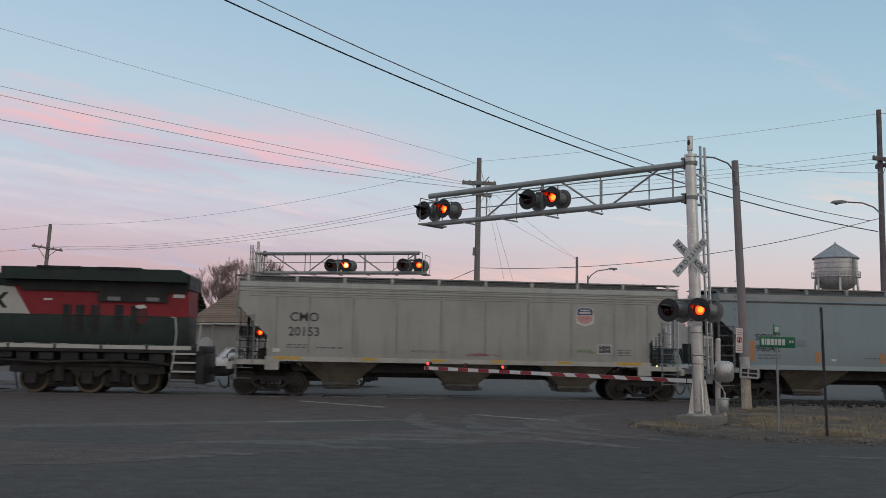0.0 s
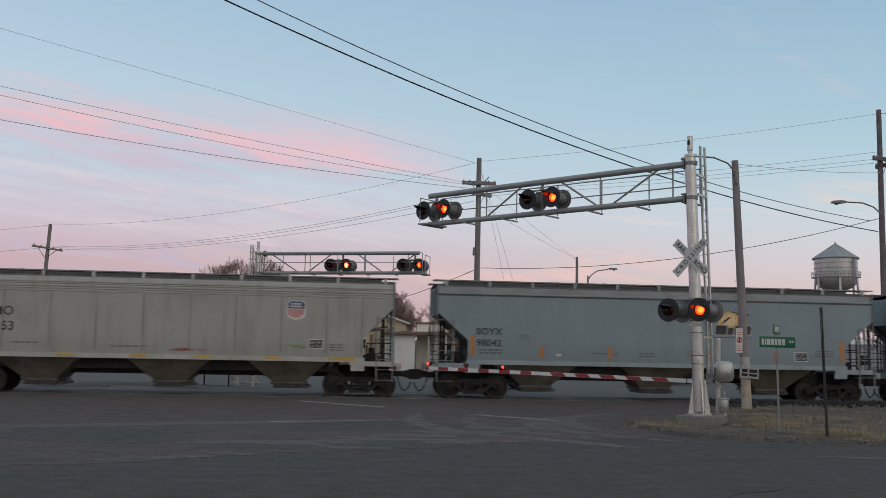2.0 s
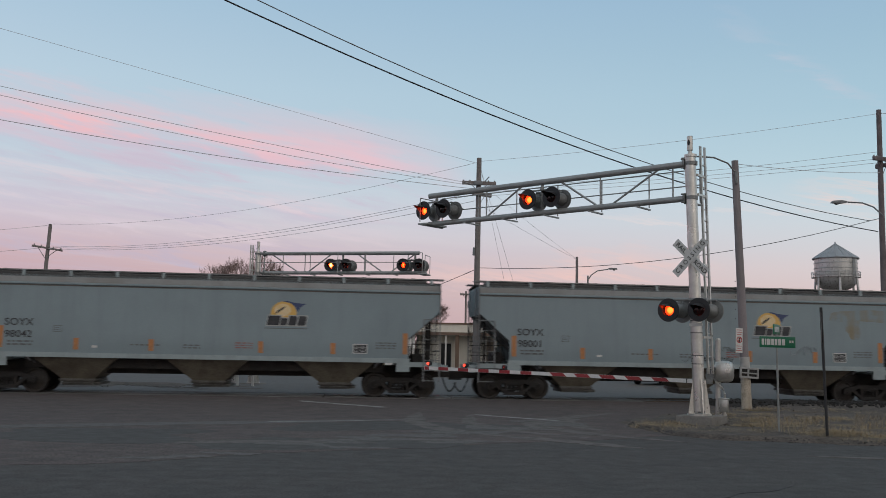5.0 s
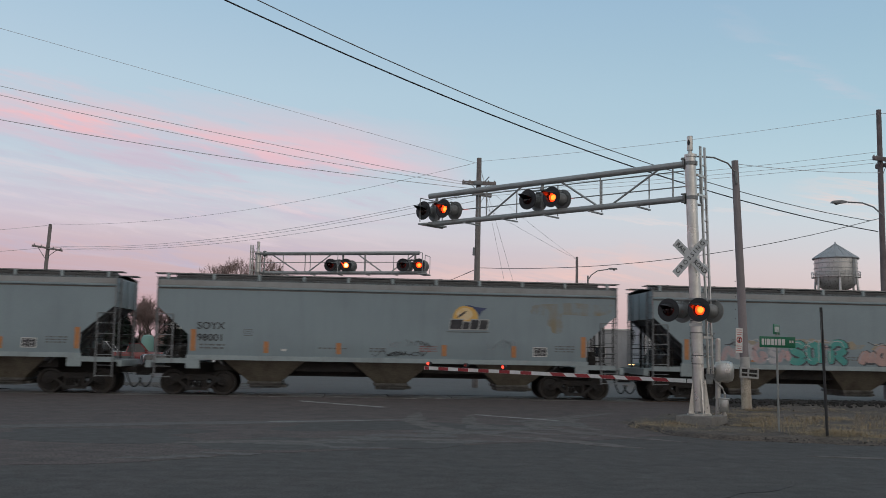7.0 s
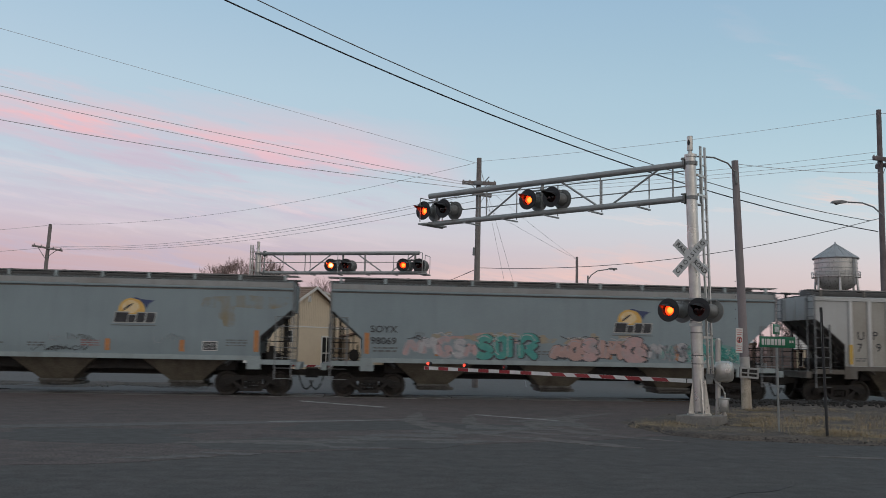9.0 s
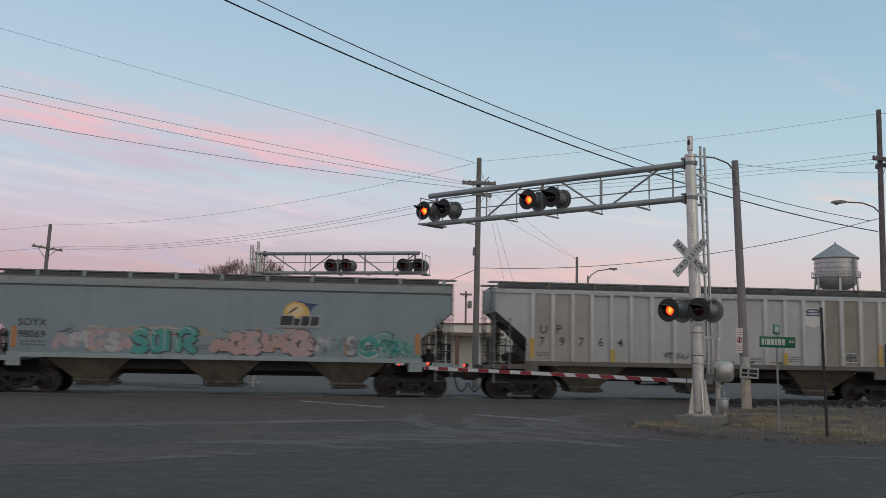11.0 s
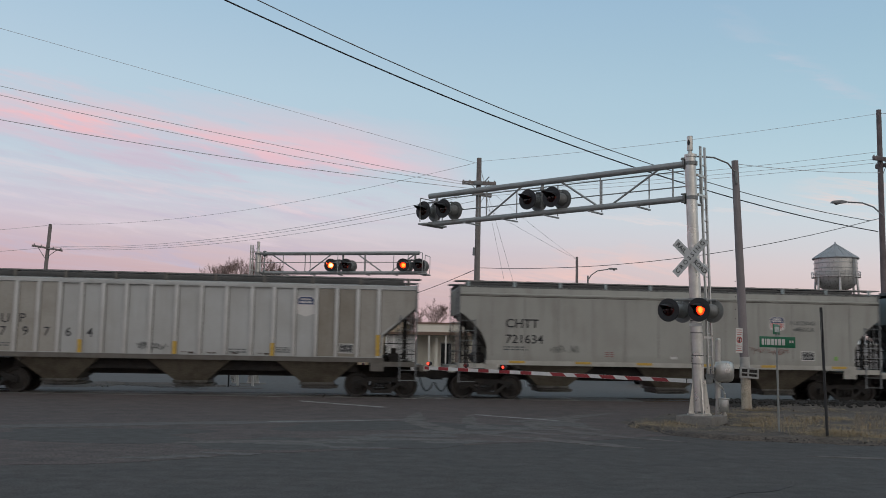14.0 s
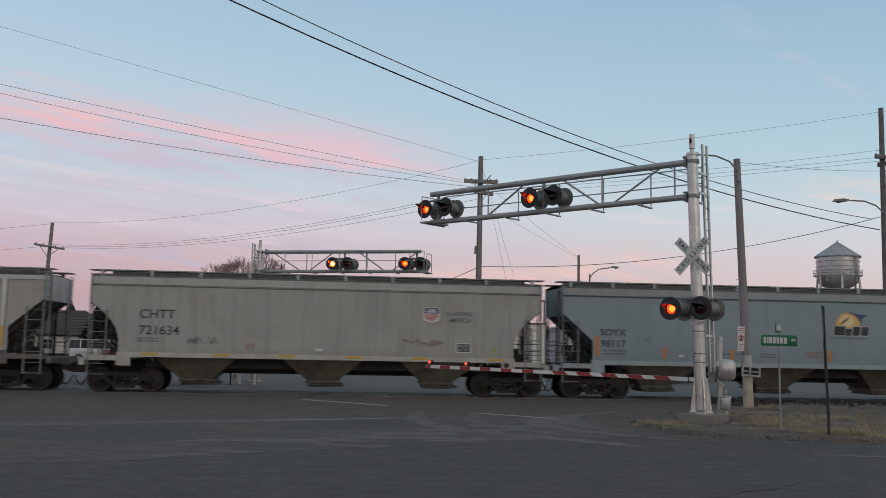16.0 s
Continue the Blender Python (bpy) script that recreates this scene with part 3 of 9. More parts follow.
        v = [(x - 1.62, -1.52, 1.42), (x + 1.62, -1.52, 1.42), (x + 1.62, 1.52, 1.42), (x - 1.62, 1.52, 1.42),
             (x - 0.56, -0.78, 0.50), (x + 0.56, -0.78, 0.50), (x + 0.56, 0.78, 0.50), (x - 0.56, 0.78, 0.50)]
        b.add(v, [(0, 1, 5, 4), (1, 2, 6, 5), (2, 3, 7, 6), (3, 0, 4, 7), (4, 5, 6, 7), (3, 2, 1, 0)])
        h = part("hopper", b, HOPPER_DIRT, car)
        g = Shape()
        g.box(x - 0.64, x + 0.64, -0.88, 0.88, 0.42, 0.52, 0.01)
        g.box(x - 0.55, x + 0.55, -0.80, 0.80, 0.28, 0.42, 0.015)
        g.rod((x + 0.5, -0.9, 0.33), (x + 0.5, 0.9, 0.33), 0.045, n=8)
        g.box(x + 0.55, x + 0.78, -0.72, 0.72, 0.30, 0.40, 0.01)
        for zz in (0.31, 0.36, 0.46):
            g.box(x - 0.60, x + 0.60, -0.895, -0.80, zz - 0.008, zz + 0.008)
        part("outlet_gate", g, GATE_STEEL, h)
    # brake gear at one end
    b = Shape()
    b.rod((-end + 0.9, -0.75, 1.55), (-end + 0.9, 0.75, 1.55), 0.22, n=16)
    part("air_reservoir", b, STEEL_DARK, car)
    b = Shape()                                  # brake valve and pipes at the other end
    b.box(end - 1.0, end - 0.62, -0.9, -0.45, 1.24, 1.62, 0.04)
    b.rod((end - 0.8, -0.68, 1.6), (end - 0.8, -0.68, 1.85), 0.11, n=12)
    b.tube([(end - 0.62, -0.7, 1.45), (end - 0.35, -0.8, 1.5), (end - 0.25, -1.0, 1.3)], 0.03, 6)
    b.rod((end - 1.25, 0.1, 1.42), (end - 0.5, 0.1, 1.42), 0.16, n=14)
    part("brake_valve", b, STEEL_DARK, car)
    b = Shape()
    b.lathe([(0.24, -0.012), (0.28, 0.0), (0.24, 0.012), (0.235, 0.0), (0.24, -0.012)], 18, pose(-end - 0.10, 0.55, 2.5, 0, 90, 0))
    for a in range(0, 360, 60):
        d = Vector((0, math.cos(radians(a)), math.sin(radians(a)))) * 0.25
        c = Vector((-end - 0.10, 0.55, 2.5))
        b.rod(c, c + d, 0.012, n=5)
    part("brake_wheel", b, STEEL_DARK, car)
    for x in (-7.12, 7.12):
        add_truck(car, x)
    return car


def plate(parent, name, x0, x1, z0, z1, material, y=-1.606, label=""):
    b = Shape()
    b.box(x0, x1, y - 0.003, y + 0.006, z0, z1)
    return part(name, b, material, parent, label)


def small_print(parent, x, z, rows, width, height, material=None, y=-1.606):
    """Stencilled lines too small to read: bars of their size."""
    rnd = random.Random(int(x * 100 + z * 10))
    for r in range(rows):
        u, zz = x, z - r * height * 1.9
        while u < x + width:
            w = rnd.uniform(0.06, 0.22)
            b = Shape()
            b.box(u, min(u + w, x + width), y - 0.003, y + 0.004, zz - height, zz)
            part("stencil_bar", b, material or FAINT_PAINT, parent)
            u += w + 0.05


def emblem_sun(car, x, z, y=-1.607):
    """A golden sun with a blue leaf, over four slanted dark blocks on a pale edge."""
    b = Shape()
    n = 36
    b.slab([(x + 0.47 * math.cos(2 * math.pi * i / n), z + 0.45 * math.sin(2 * math.pi * i / n)) for i in range(n)], y - 0.002, y + 0.005)
    em = part("emblem", b, GOLD, car, "gold sun emblem with a blue leaf")
    b = Shape()
    b.slab([(x - 0.04 + 0.30 * math.cos(2 * math.pi * i / n), z + 0.13 + 0.24 * math.sin(2 * math.pi * i / n)) for i in range(n)], y - 0.004, y + 0.003)
    part("sun_centre", b, PALE_GOLD, em)
    b = Shape()
    b.slab([(x - 0.04, z + 0.45), (x + 0.14, z + 0.47), (x + 0.36, z + 0.41), (x + 0.80, z + 0.37), (x + 0.60, z + 0.24), (x + 0.52, z + 0.06), (x + 0.43, z + 0.24), (x + 0.24, z + 0.39)], y - 0.007, y + 0.003)
    part("leaf", b, NAVY, em)
    b = Shape()
    b.slab([(x + p, z + q) for p, q in ((-0.33, -0.03), (-0.24, 0.10), (-0.06, 0.22), (0.08, 0.27), (-0.04, 0.15), (-0.22, 0.02))], y - 0.007, y + 0.003)
    part("swoosh", b, BLACK_PAINT, em)
    blocks = ((-0.60, 0.44, 0.345, False), (-0.12, 0.24, 0.255, True), (0.17, 0.29, 0.345, True), (0.51, 0.30, 0.345, True))
    for grow, material, dy, name in ((0.035, FAINT_EDGE, 0.009, "name_edge"), (0.0, BLACK_PAINT, 0.012, "name_block")):
        for u, w, h, cut in blocks:
            g = grow
            o = [(0, 0), (1, 0), (1, 1), (0, 1)]
            if cut and not g:
                o = [(0, 0), (0.86, 0), (1, 0.16), (1, 0.84), (0.86, 1), (0, 1)]
            b = Shape()
            pts = []
            for p, q in o:
                zz = q * (h + 2 * g) - g
                pts.append((x + u + p * (w + 2 * g) - g + 0.16 * zz, z - 0.43 + zz))
            b.slab(pts, y - dy, y + 0.002)
            part(name, b, material, em)
    b = Shape()
    b.box(x - 0.70, x + 0.90, y - 0.004, y + 0.003, z - 0.56, z - 0.53)
    part("underline", b, FAINT_PAINT, em)


def emblem_shield(car, x, z, w=0.52, h=0.66, y=-1.607, faded=False):
    """A shield: a pale edge, a navy crest with two pale bars, and upright stripes below."""
    crest = [(-0.5, 0.08), (-0.46, 0.22), (-0.5, 0.32), (-0.36, 0.44), (-0.18, 0.47), (0.0, 0.44), (0.18, 0.47), (0.36, 0.44), (0.5, 0.32), (0.46, 0.22), (0.5, 0.08)]
    field = [(-0.5, 0.08), (0.5, 0.08), (0.52, -0.16), (0.46, -0.36), (0.24, -0.43), (0.0, -0.5), (-0.24, -0.43), (-0.46, -0.36), (-0.52, -0.16)]
    b = Shape()
    b.slab([(x + a * w * 1.10, z + c * h * 1.07) for a, c in field[2:] + crest], y - 0.002, y + 0.004)
    em = part("emblem", b, SHIELD_WHITE, car, "shield emblem with a navy crest above red and white stripes")
    b = Shape()
    b.slab([(x + a * w, z + c * h) for a, c in crest], y - 0.005, y + 0.003)
    part("crest", b, NAVY, em)
    b = Shape()
    for i in range(0 if faded else 6):
        a = -0.47 + i * 0.162
        low = -0.42 if 1 < i < 4 else -0.37 if 0 < i < 5 else -0.26
        b.box(x + a * w, x + (a + 0.10) * w, y - 0.006, y + 0.003, z + low * h, z + 0.05 * h)
    if not faded:
        part("stripe", b, SHIELD_RED, em)
    for zz, k in ((0.34, 0.30), (0.20, 0.36)):
        b = Shape()
        for i in range(6):
            u = -k + i * k / 3
            b.box(x + u * w, x + (u + k / 3 - 0.025) * w, y - 0.008, y + 0.003, z + zz * h - 0.038, z + zz * h + 0.028)
        part("name_bar", b, SHIELD_WHITE, em)


def data_box(car, x, z, y=-1.607):
    plate(car, "data_panel", x - 0.27, x + 0.27, z - 0.18, z + 0.18, PALE_PAINT, y)
    b = Shape()
    b.box(x - 0.235, x + 0.235, y - 0.007, y + 0.003, z - 0.145, z + 0.145)
    p = part("panel_field", b, BLACK_PAINT, car)
    b = Shape()
    b.box(x - 0.006, x + 0.006, y - 0.010, y + 0.003, z - 0.13, z + 0.13)
    for k in (-1, 1):
        b.box(x - 0.22, x + 0.22, y - 0.010, y + 0.003, z + k * 0.05 - 0.006, z + k * 0.05 + 0.006)
    for u in (-0.20, 0.04):
        for k in (-0.1, 0.0, 0.1):
            b.box(x + u, x + u + 0.12, y - 0.0095, y + 0.003, z + k - 0.012, z + k + 0.012)
    part("panel_mark", b, FAINT_EDGE, p)

ALL_CARS = []                                    # (object, place along the track at the start, wheel radius)


def place(car, s):
    car.matrix_basis = track_pose(s)
    ALL_CARS.append((car, s))
    return car


def stripes(car, xs, z0, z1, material, y=-1.607, w=0.09):
    for x in xs:
        for sgn in (1, -1):
            b = Shape()
            b.box(-w, w, -0.004, 0.004, z0, z1)
            part("reflector_strip", b, material, car, m=pose(x, sgn * y, 0))


def seams(car, xs, z0, z1, material, y=1.60):
    """Welded panel joints: slim raised battens."""
    for x in xs:
        for sgn in (-1, 1):
            b = Shape()
            b.box(-0.035, 0.035, -0.012, 0.008, z0, z1)
            part("seam", b, material, car, m=pose(x, sgn * y, 0))


PALE_SEAM = mat("pale_weld_seam", (0.335, 0.33, 0.305), 0.65, 0.0, grain=0.1, stain=0.5, stain_size=0.5, tint=(0.30, 0.29, 0.265), vary=True)
SEAM = mat("panel_seam_grime", (0.27, 0.26, 0.24), 0.7, 0.0, grain=0.1, stain=0.7, stain_size=0.5, tint=(0.38, 0.37, 0.34), vary=True)
blue_label = "faded blue-grey covered hopper car with orange reflective strips"
BLUE_CAR = hopper_car("smooth", 8.60, 7.42, 2.2, 3.25, (BLUE_PAINT, BLUE_SILL, BLUE_SHADE), blue_label)
stripes(BLUE_CAR, (-7.24, 7.29), 1.62, 2.40, ORANGE_TAPE)
stripes(BLUE_CAR, (-4.60, -1.95, 1.98, 4.62), 1.58, 2.00, ORANGE_TAPE)
small_print(BLUE_CAR, -7.0, 1.88, 2, 0.9, 0.06)
small_print(BLUE_CAR, 6.2, 2.05, 3, 0.75, 0.05)
small_print(BLUE_CAR, -2.7, 1.82, 1, 1.1, 0.05)
small_print(BLUE_CAR, -0.8, 1.84, 2, 0.6, 0.05)
small_print(BLUE_CAR, 1.05, 1.95, 3, 0.65, 0.045, mat("faint_red_stencil", (0.30, 0.16, 0.15), 0.7, 0.0, grain=0.2))
data_box(BLUE_CAR, 5.62, 1.80)
plate(BLUE_CAR, "notice_panel", -4.05, -3.85, 1.66, 1.74, PALE_PAINT)
b = Shape()
for q in range(4):
    x, z = ((-5.42, 2.20), (-5.42, 2.42), (-5.42, 2.20), (-5.14, 2.20))[q]
    b.box(x, x + (0.30 if q < 2 else 0.02), -1.611, -1.60, z, z + (0.02 if q < 2 else 0.24))
b.box(-5.36, -5.20, -1.611, -1.60, 2.28, 2.30)
b.box(-5.36, -5.20, -1.611, -1.60, 2.34, 2.36)
part("stencil_box", b, FAINT_PAINT, BLUE_CAR)
emblem_sun(BLUE_CAR, 2.77, 3.04)


def numbers(car, mark, number, x, z1, z2, size, gap=1.0, y=-1.616, x2=None, material=None):
    lettering(mark, size, material or BLACK_PAINT, car, pose(x, y, z1), stretch=gap)
    lettering(number, size, material or BLACK_PAINT, car, pose(x if x2 is None else x2, y, z2), stretch=gap)


place(BLUE_CAR, 22.65)
blue_cars = [BLUE_CAR]
for s in (41.29, 59.87, 114.39):
    c = copy_thing(BLUE_CAR, track_pose(s))
    ALL_CARS.append((c, s))
    blue_cars.append(c)
for c, number in zip(blue_cars, ("98042", "98001", "98069", "98117")):
    numbers(c, "SOYX", number, -6.62, 2.53, 2.10, 0.36, 1.08)

# marks of their own: a rusty patch and pale scribbles, and big painted letters on the third
def scribble(car, x, z, w, h, n, material, seed, r=0.012, y=-1.612):
    rnd = random.Random(seed)
    for k in range(n):
        b = Shape()
        pts = []
        u = rnd.uniform(0, 0.8)
        for i in range(7):
            pts.append((x + w * min(1, u + i * 0.05), y, z + h * rnd.random()))
        b.tube(pts, r, 4)
        part("scrawl", b, material, car)


def blob(rx, rz, seed, lobes=9, wob=0.22):
    rnd = random.Random(seed)
    ph = [rnd.uniform(0, 6.28) for _ in range(3)]
    n = 26
    out = []
    for i in range(n):
        a = 2 * math.pi * i / n
        k = 1 + wob * (0.5 * math.sin(2 * a + ph[0]) + 0.3 * math.sin(3 * a + ph[1]) + 0.25 * math.sin(5 * a + ph[2]))
        ca, sa = math.cos(a), math.sin(a)
        out.append((rx * k * math.copysign(abs(ca) ** 0.7, ca), rz * k * math.copysign(abs(sa) ** 0.7, sa)))
    return out


def spray(name, colour, tint):
    return mat(name, colour, 0.6, 0.0, grain=0.08, grain_size=0.05, stain=1.0, stain_size=0.35, tint=tint, streak=0.25, vary=True)


PINK = spray("pink_spray_paint", (0.50, 0.33, 0.32), (0.33, 0.32, 0.33))
PEACH = spray("peach_spray_paint", (0.47, 0.31, 0.275), (0.40, 0.28, 0.265))
LILAC = spray("pale_lilac_spray_paint", (0.36, 0.36, 0.385), (0.29, 0.32, 0.345))
TEAL = spray("teal_spray_paint", (0.07, 0.31, 0.28), (0.12, 0.36, 0.30))
MINT = spray("mint_spray_paint", (0.15, 0.32, 0.29), (0.22, 0.29, 0.30))
PALE_SPRAY = spray("pale_grey_spray_paint", (0.46, 0.45, 0.46), (0.36, 0.37, 0.39))
AMBER = spray("amber_spray_haze", (0.36, 0.30, 0.21), (0.25, 0.30, 0.31))
OUTLINE = mat("dark_spray_outline", (0.07, 0.075, 0.085), 0.6, 0.0, grain=0.2)


def stroke(car_or_part, name, pts, r, y, material):
    """A flat sprayed stroke along a bent line, round at its ends."""
    path = [Vector((p, 0, q)) for p, q in pts]
    for _ in range(2):                           # round the corners
        path = [path[0]] + [p for a, c in zip(path, path[1:]) for p in (a.lerp(c, 0.25), a.lerp(c, 0.75))] + [path[-1]]
    b = Shape()
    n = len(path)
    b.tube(path, [r * (0.45 if i in (0, n - 1) else 0.8 if i in (1, n - 2) else 1.0) for i in range(n)], 8)
    b.v = [(p[0], y + p[1] * 0.012, p[2]) for p in b.v]
    return part(name, b, material, car_or_part)


STROKES = {
    "hook": ((0.95, 0.80), (0.60, 1.0), (0.10, 0.85), (0.20, 0.55), (0.80, 0.45), (0.90, 0.15), (0.45, 0.0), (0.0, 0.15)),
    "ring": ((0.5, 1.0), (0.05, 0.8), (0.05, 0.2), (0.5, 0.0), (0.95, 0.2), (0.95, 0.8), (0.5, 1.0)),
    "bar": ((0.5, 1.0), (0.45, 0.5), (0.5, 0.0)),
    "loop": ((0.1, 0.0), (0.1, 0.95), (0.75, 1.0), (0.95, 0.70), (0.60, 0.45), (0.35, 0.45), (0.95, 0.0)),
    "bowl": ((0.95, 0.85), (0.4, 1.0), (0.0, 0.5), (0.35, 0.0), (0.95, 0.12), (0.95, 0.42), (0.55, 0.42)),
    "fork": ((0.0, 0.05), (0.15, 1.0), (0.50, 0.35), (0.80, 1.0), (1.0, 0.0)),
    "wave": ((0.0, 0.0), (0.30, 0.95), (0.60, 0.20), (0.85, 0.90), (1.0, 0.1)),
}


def painted_letters(car, specs):
    """Unreadable painted shapes of thick strokes, each with its outline and a pale glint, just proud of the sheet."""
    for i, (kind_, x, z, w, h, r, edge, fill) in enumerate(specs):
        y = -1.6085 - 0.0016 * (i % 3)
        pts = [(x + w * p, z + h * q) for p, q in STROKES[kind_]]
        pl = stroke(car, "painted_shape", [(p + 0.03, q - 0.03) for p, q in pts], r * 1.32, y, edge)
        stroke(pl, "painted_fill", pts, r, y - 0.0022, fill)
        stroke(pl, "outline_stroke", [(p - r * 0.45, q + r * 0.45) for p, q in pts[:4]], r * 0.13, y - 0.0036, PALE_SPRAY if fill in (TEAL, MINT) else LILAC)


third = blue_cars[2]
rnd = random.Random(88)
for k in range(34):
    x, z, rx, rz = rnd.uniform(-5.4, 3.4), 2.27 + rnd.uniform(-0.10, 0.16), rnd.uniform(0.12, 0.34), rnd.uniform(0.05, 0.13)
    haze = Shape()
    haze.slab([(x + p, z + q) for p, q in blob(rx, rz, 300 + k, wob=0.5)], -1.6065 - 0.0001 * k, -1.602)
    part("sprayed_haze", haze, AMBER if k % 4 else PEACH, third)
painted_letters(third, [
    ("wave", -5.85, 1.62, 0.75, 0.62, 0.10, LILAC, PINK), ("fork", -5.25, 1.66, 0.62, 0.66, 0.10, LILAC, PALE_SPRAY), ("bowl", -4.62, 1.62, 0.50, 0.66, 0.10, LILAC, PINK), ("hook", -3.98, 1.62, 0.42, 0.56, 0.09, LILAC, PALE_SPRAY), ("wave", -3.55, 1.60, 0.36, 0.55, 0.08, LILAC, PINK),
    ("hook", -3.10, 1.58, 0.58, 0.76, 0.135, OUTLINE, TEAL), ("ring", -2.42, 1.60, 0.44, 0.74, 0.125, OUTLINE, TEAL), ("bar", -1.98, 1.58, 0.20, 0.80, 0.13, OUTLINE, TEAL), ("loop", -1.52, 1.56, 0.72, 0.84, 0.13, OUTLINE, TEAL),
    ("wave", -0.25, 1.58, 0.66, 0.48, 0.16, OUTLINE, PEACH), ("bowl", 0.36, 1.62, 0.56, 0.58, 0.15, OUTLINE, PEACH), ("hook", 0.98, 1.60, 0.50, 0.66, 0.15, OUTLINE, PINK), ("bar", 1.55, 1.62, 0.25, 0.68, 0.15, OUTLINE, PEACH), ("fork", 1.85, 1.58, 0.58, 0.62, 0.13, OUTLINE, PEACH), ("bowl", 2.55, 1.56, 0.74, 0.74, 0.19, OUTLINE, PINK), ("ring", 3.02, 1.56, 0.34, 0.56, 0.14, OUTLINE, PEACH),
    ("wave", 3.50, 1.66, 0.55, 0.66, 0.07, LILAC, PALE_SPRAY), ("fork", 4.05, 1.58, 0.46, 0.62, 0.07, LILAC, MINT), ("hook", 4.62, 1.60, 0.40, 0.60, 0.08, OUTLINE, PALE_SPRAY), ("bar", 4.50, 1.60, 0.20, 0.55, 0.07, OUTLINE, ORANGE_TAPE),
    ("ring", 5.15, 1.60, 0.62, 0.60, 0.13, PALE_SPRAY, TEAL), ("hook", 5.72, 1.56, 0.62, 0.78, 0.14, OUTLINE, MINT), ("wave", 6.30, 1.56, 0.68, 0.56, 0.12, MINT, TEAL)])
for x0, x1, seed in ((-3.0, -0.6, 5), (-0.2, 3.3, 6), (-5.8, -3.4, 7)):   # loose dark and pale tags over the big shapes
    rnd = random.Random(seed)
    for k in range(5):
        u = rnd.uniform(x0, x1 - 0.7)
        zt = rnd.uniform(2.20, 2.42)
        stroke(third, "scrawl", [(u + 0.14 * i, zt + rnd.uniform(-0.09, 0.09)) for i in range(6)], 0.016, -1.6135, OUTLINE if k % 2 else PALE_SPRAY)
haze = Shape()
for x, z, rx, rz, seed in ((5.55, 1.92, 0.85, 0.42, 43), (6.6, 1.84, 0.62, 0.34, 44), (4.75, 1.86, 0.30, 0.30, 45)):
    haze.slab([(x + p, z + q) for p, q in blob(rx, rz, seed, wob=0.4)], -1.6075, -1.602)
part("painted_shape", haze, MINT, third, "faint teal sprayed haze")
scribble(third, 3.6, 1.50, 1.5, 0.72, 9, LILAC, 91, 0.022)
scribble(third, 5.0, 1.56, 1.9, 0.60, 8, TEAL, 92, 0.030)
scribble(third, 5.6, 1.50, 1.4, 0.55, 7, PALE_PAINT, 93, 0.012)
second = blue_cars[1]
b = Shape()
b.slab([(6.75 + p, 3.42 + q) for p, q in blob(1.35, 0.26, 51, wob=0.3)], -1.6045, -1.60)
b.slab([(7.6 + p, 3.52 + q) for p, q in blob(0.70, 0.14, 52, wob=0.4)], -1.6050, -1.60)
b.slab([(6.2 + p, 2.95 + q) for p, q in blob(0.35, 0.34, 53, wob=0.4)], -1.6040, -1.60)
part("rust_patch", b, RUST, second, "brown rust smear")
scribble(second, -0.8, 1.52, 2.1, 0.24, 9, BLACK_PAINT, 61, 0.009)
scribble(second, -0.3, 1.85, 1.1, 0.35, 3, LILAC, 62, 0.009)
scribble(second, 3.5, 1.85, 1.3, 0.40, 3, LILAC, 64, 0.009)
scribble(second, 0.6, 1.9, 1.4, 0.25, 4, FAINT_PAINT, 63, 0.008)

def side_ridges(car, zs):
    """Long pressed ridges under the roof edge."""
    for z in zs:
        b = Shape()
        b.slab([(-1.60, z - 0.018), (-1.618, z - 0.010), (-1.618, z + 0.010), (-1.60, z + 0.018)], -7.9, 7.9, Matrix.Rotation(math.pi / 2, 4, "Z") @ Matrix.Scale(-1, 4, (0, 1, 0)))
        part("side_ridge", b, GREY_PAINT, car)


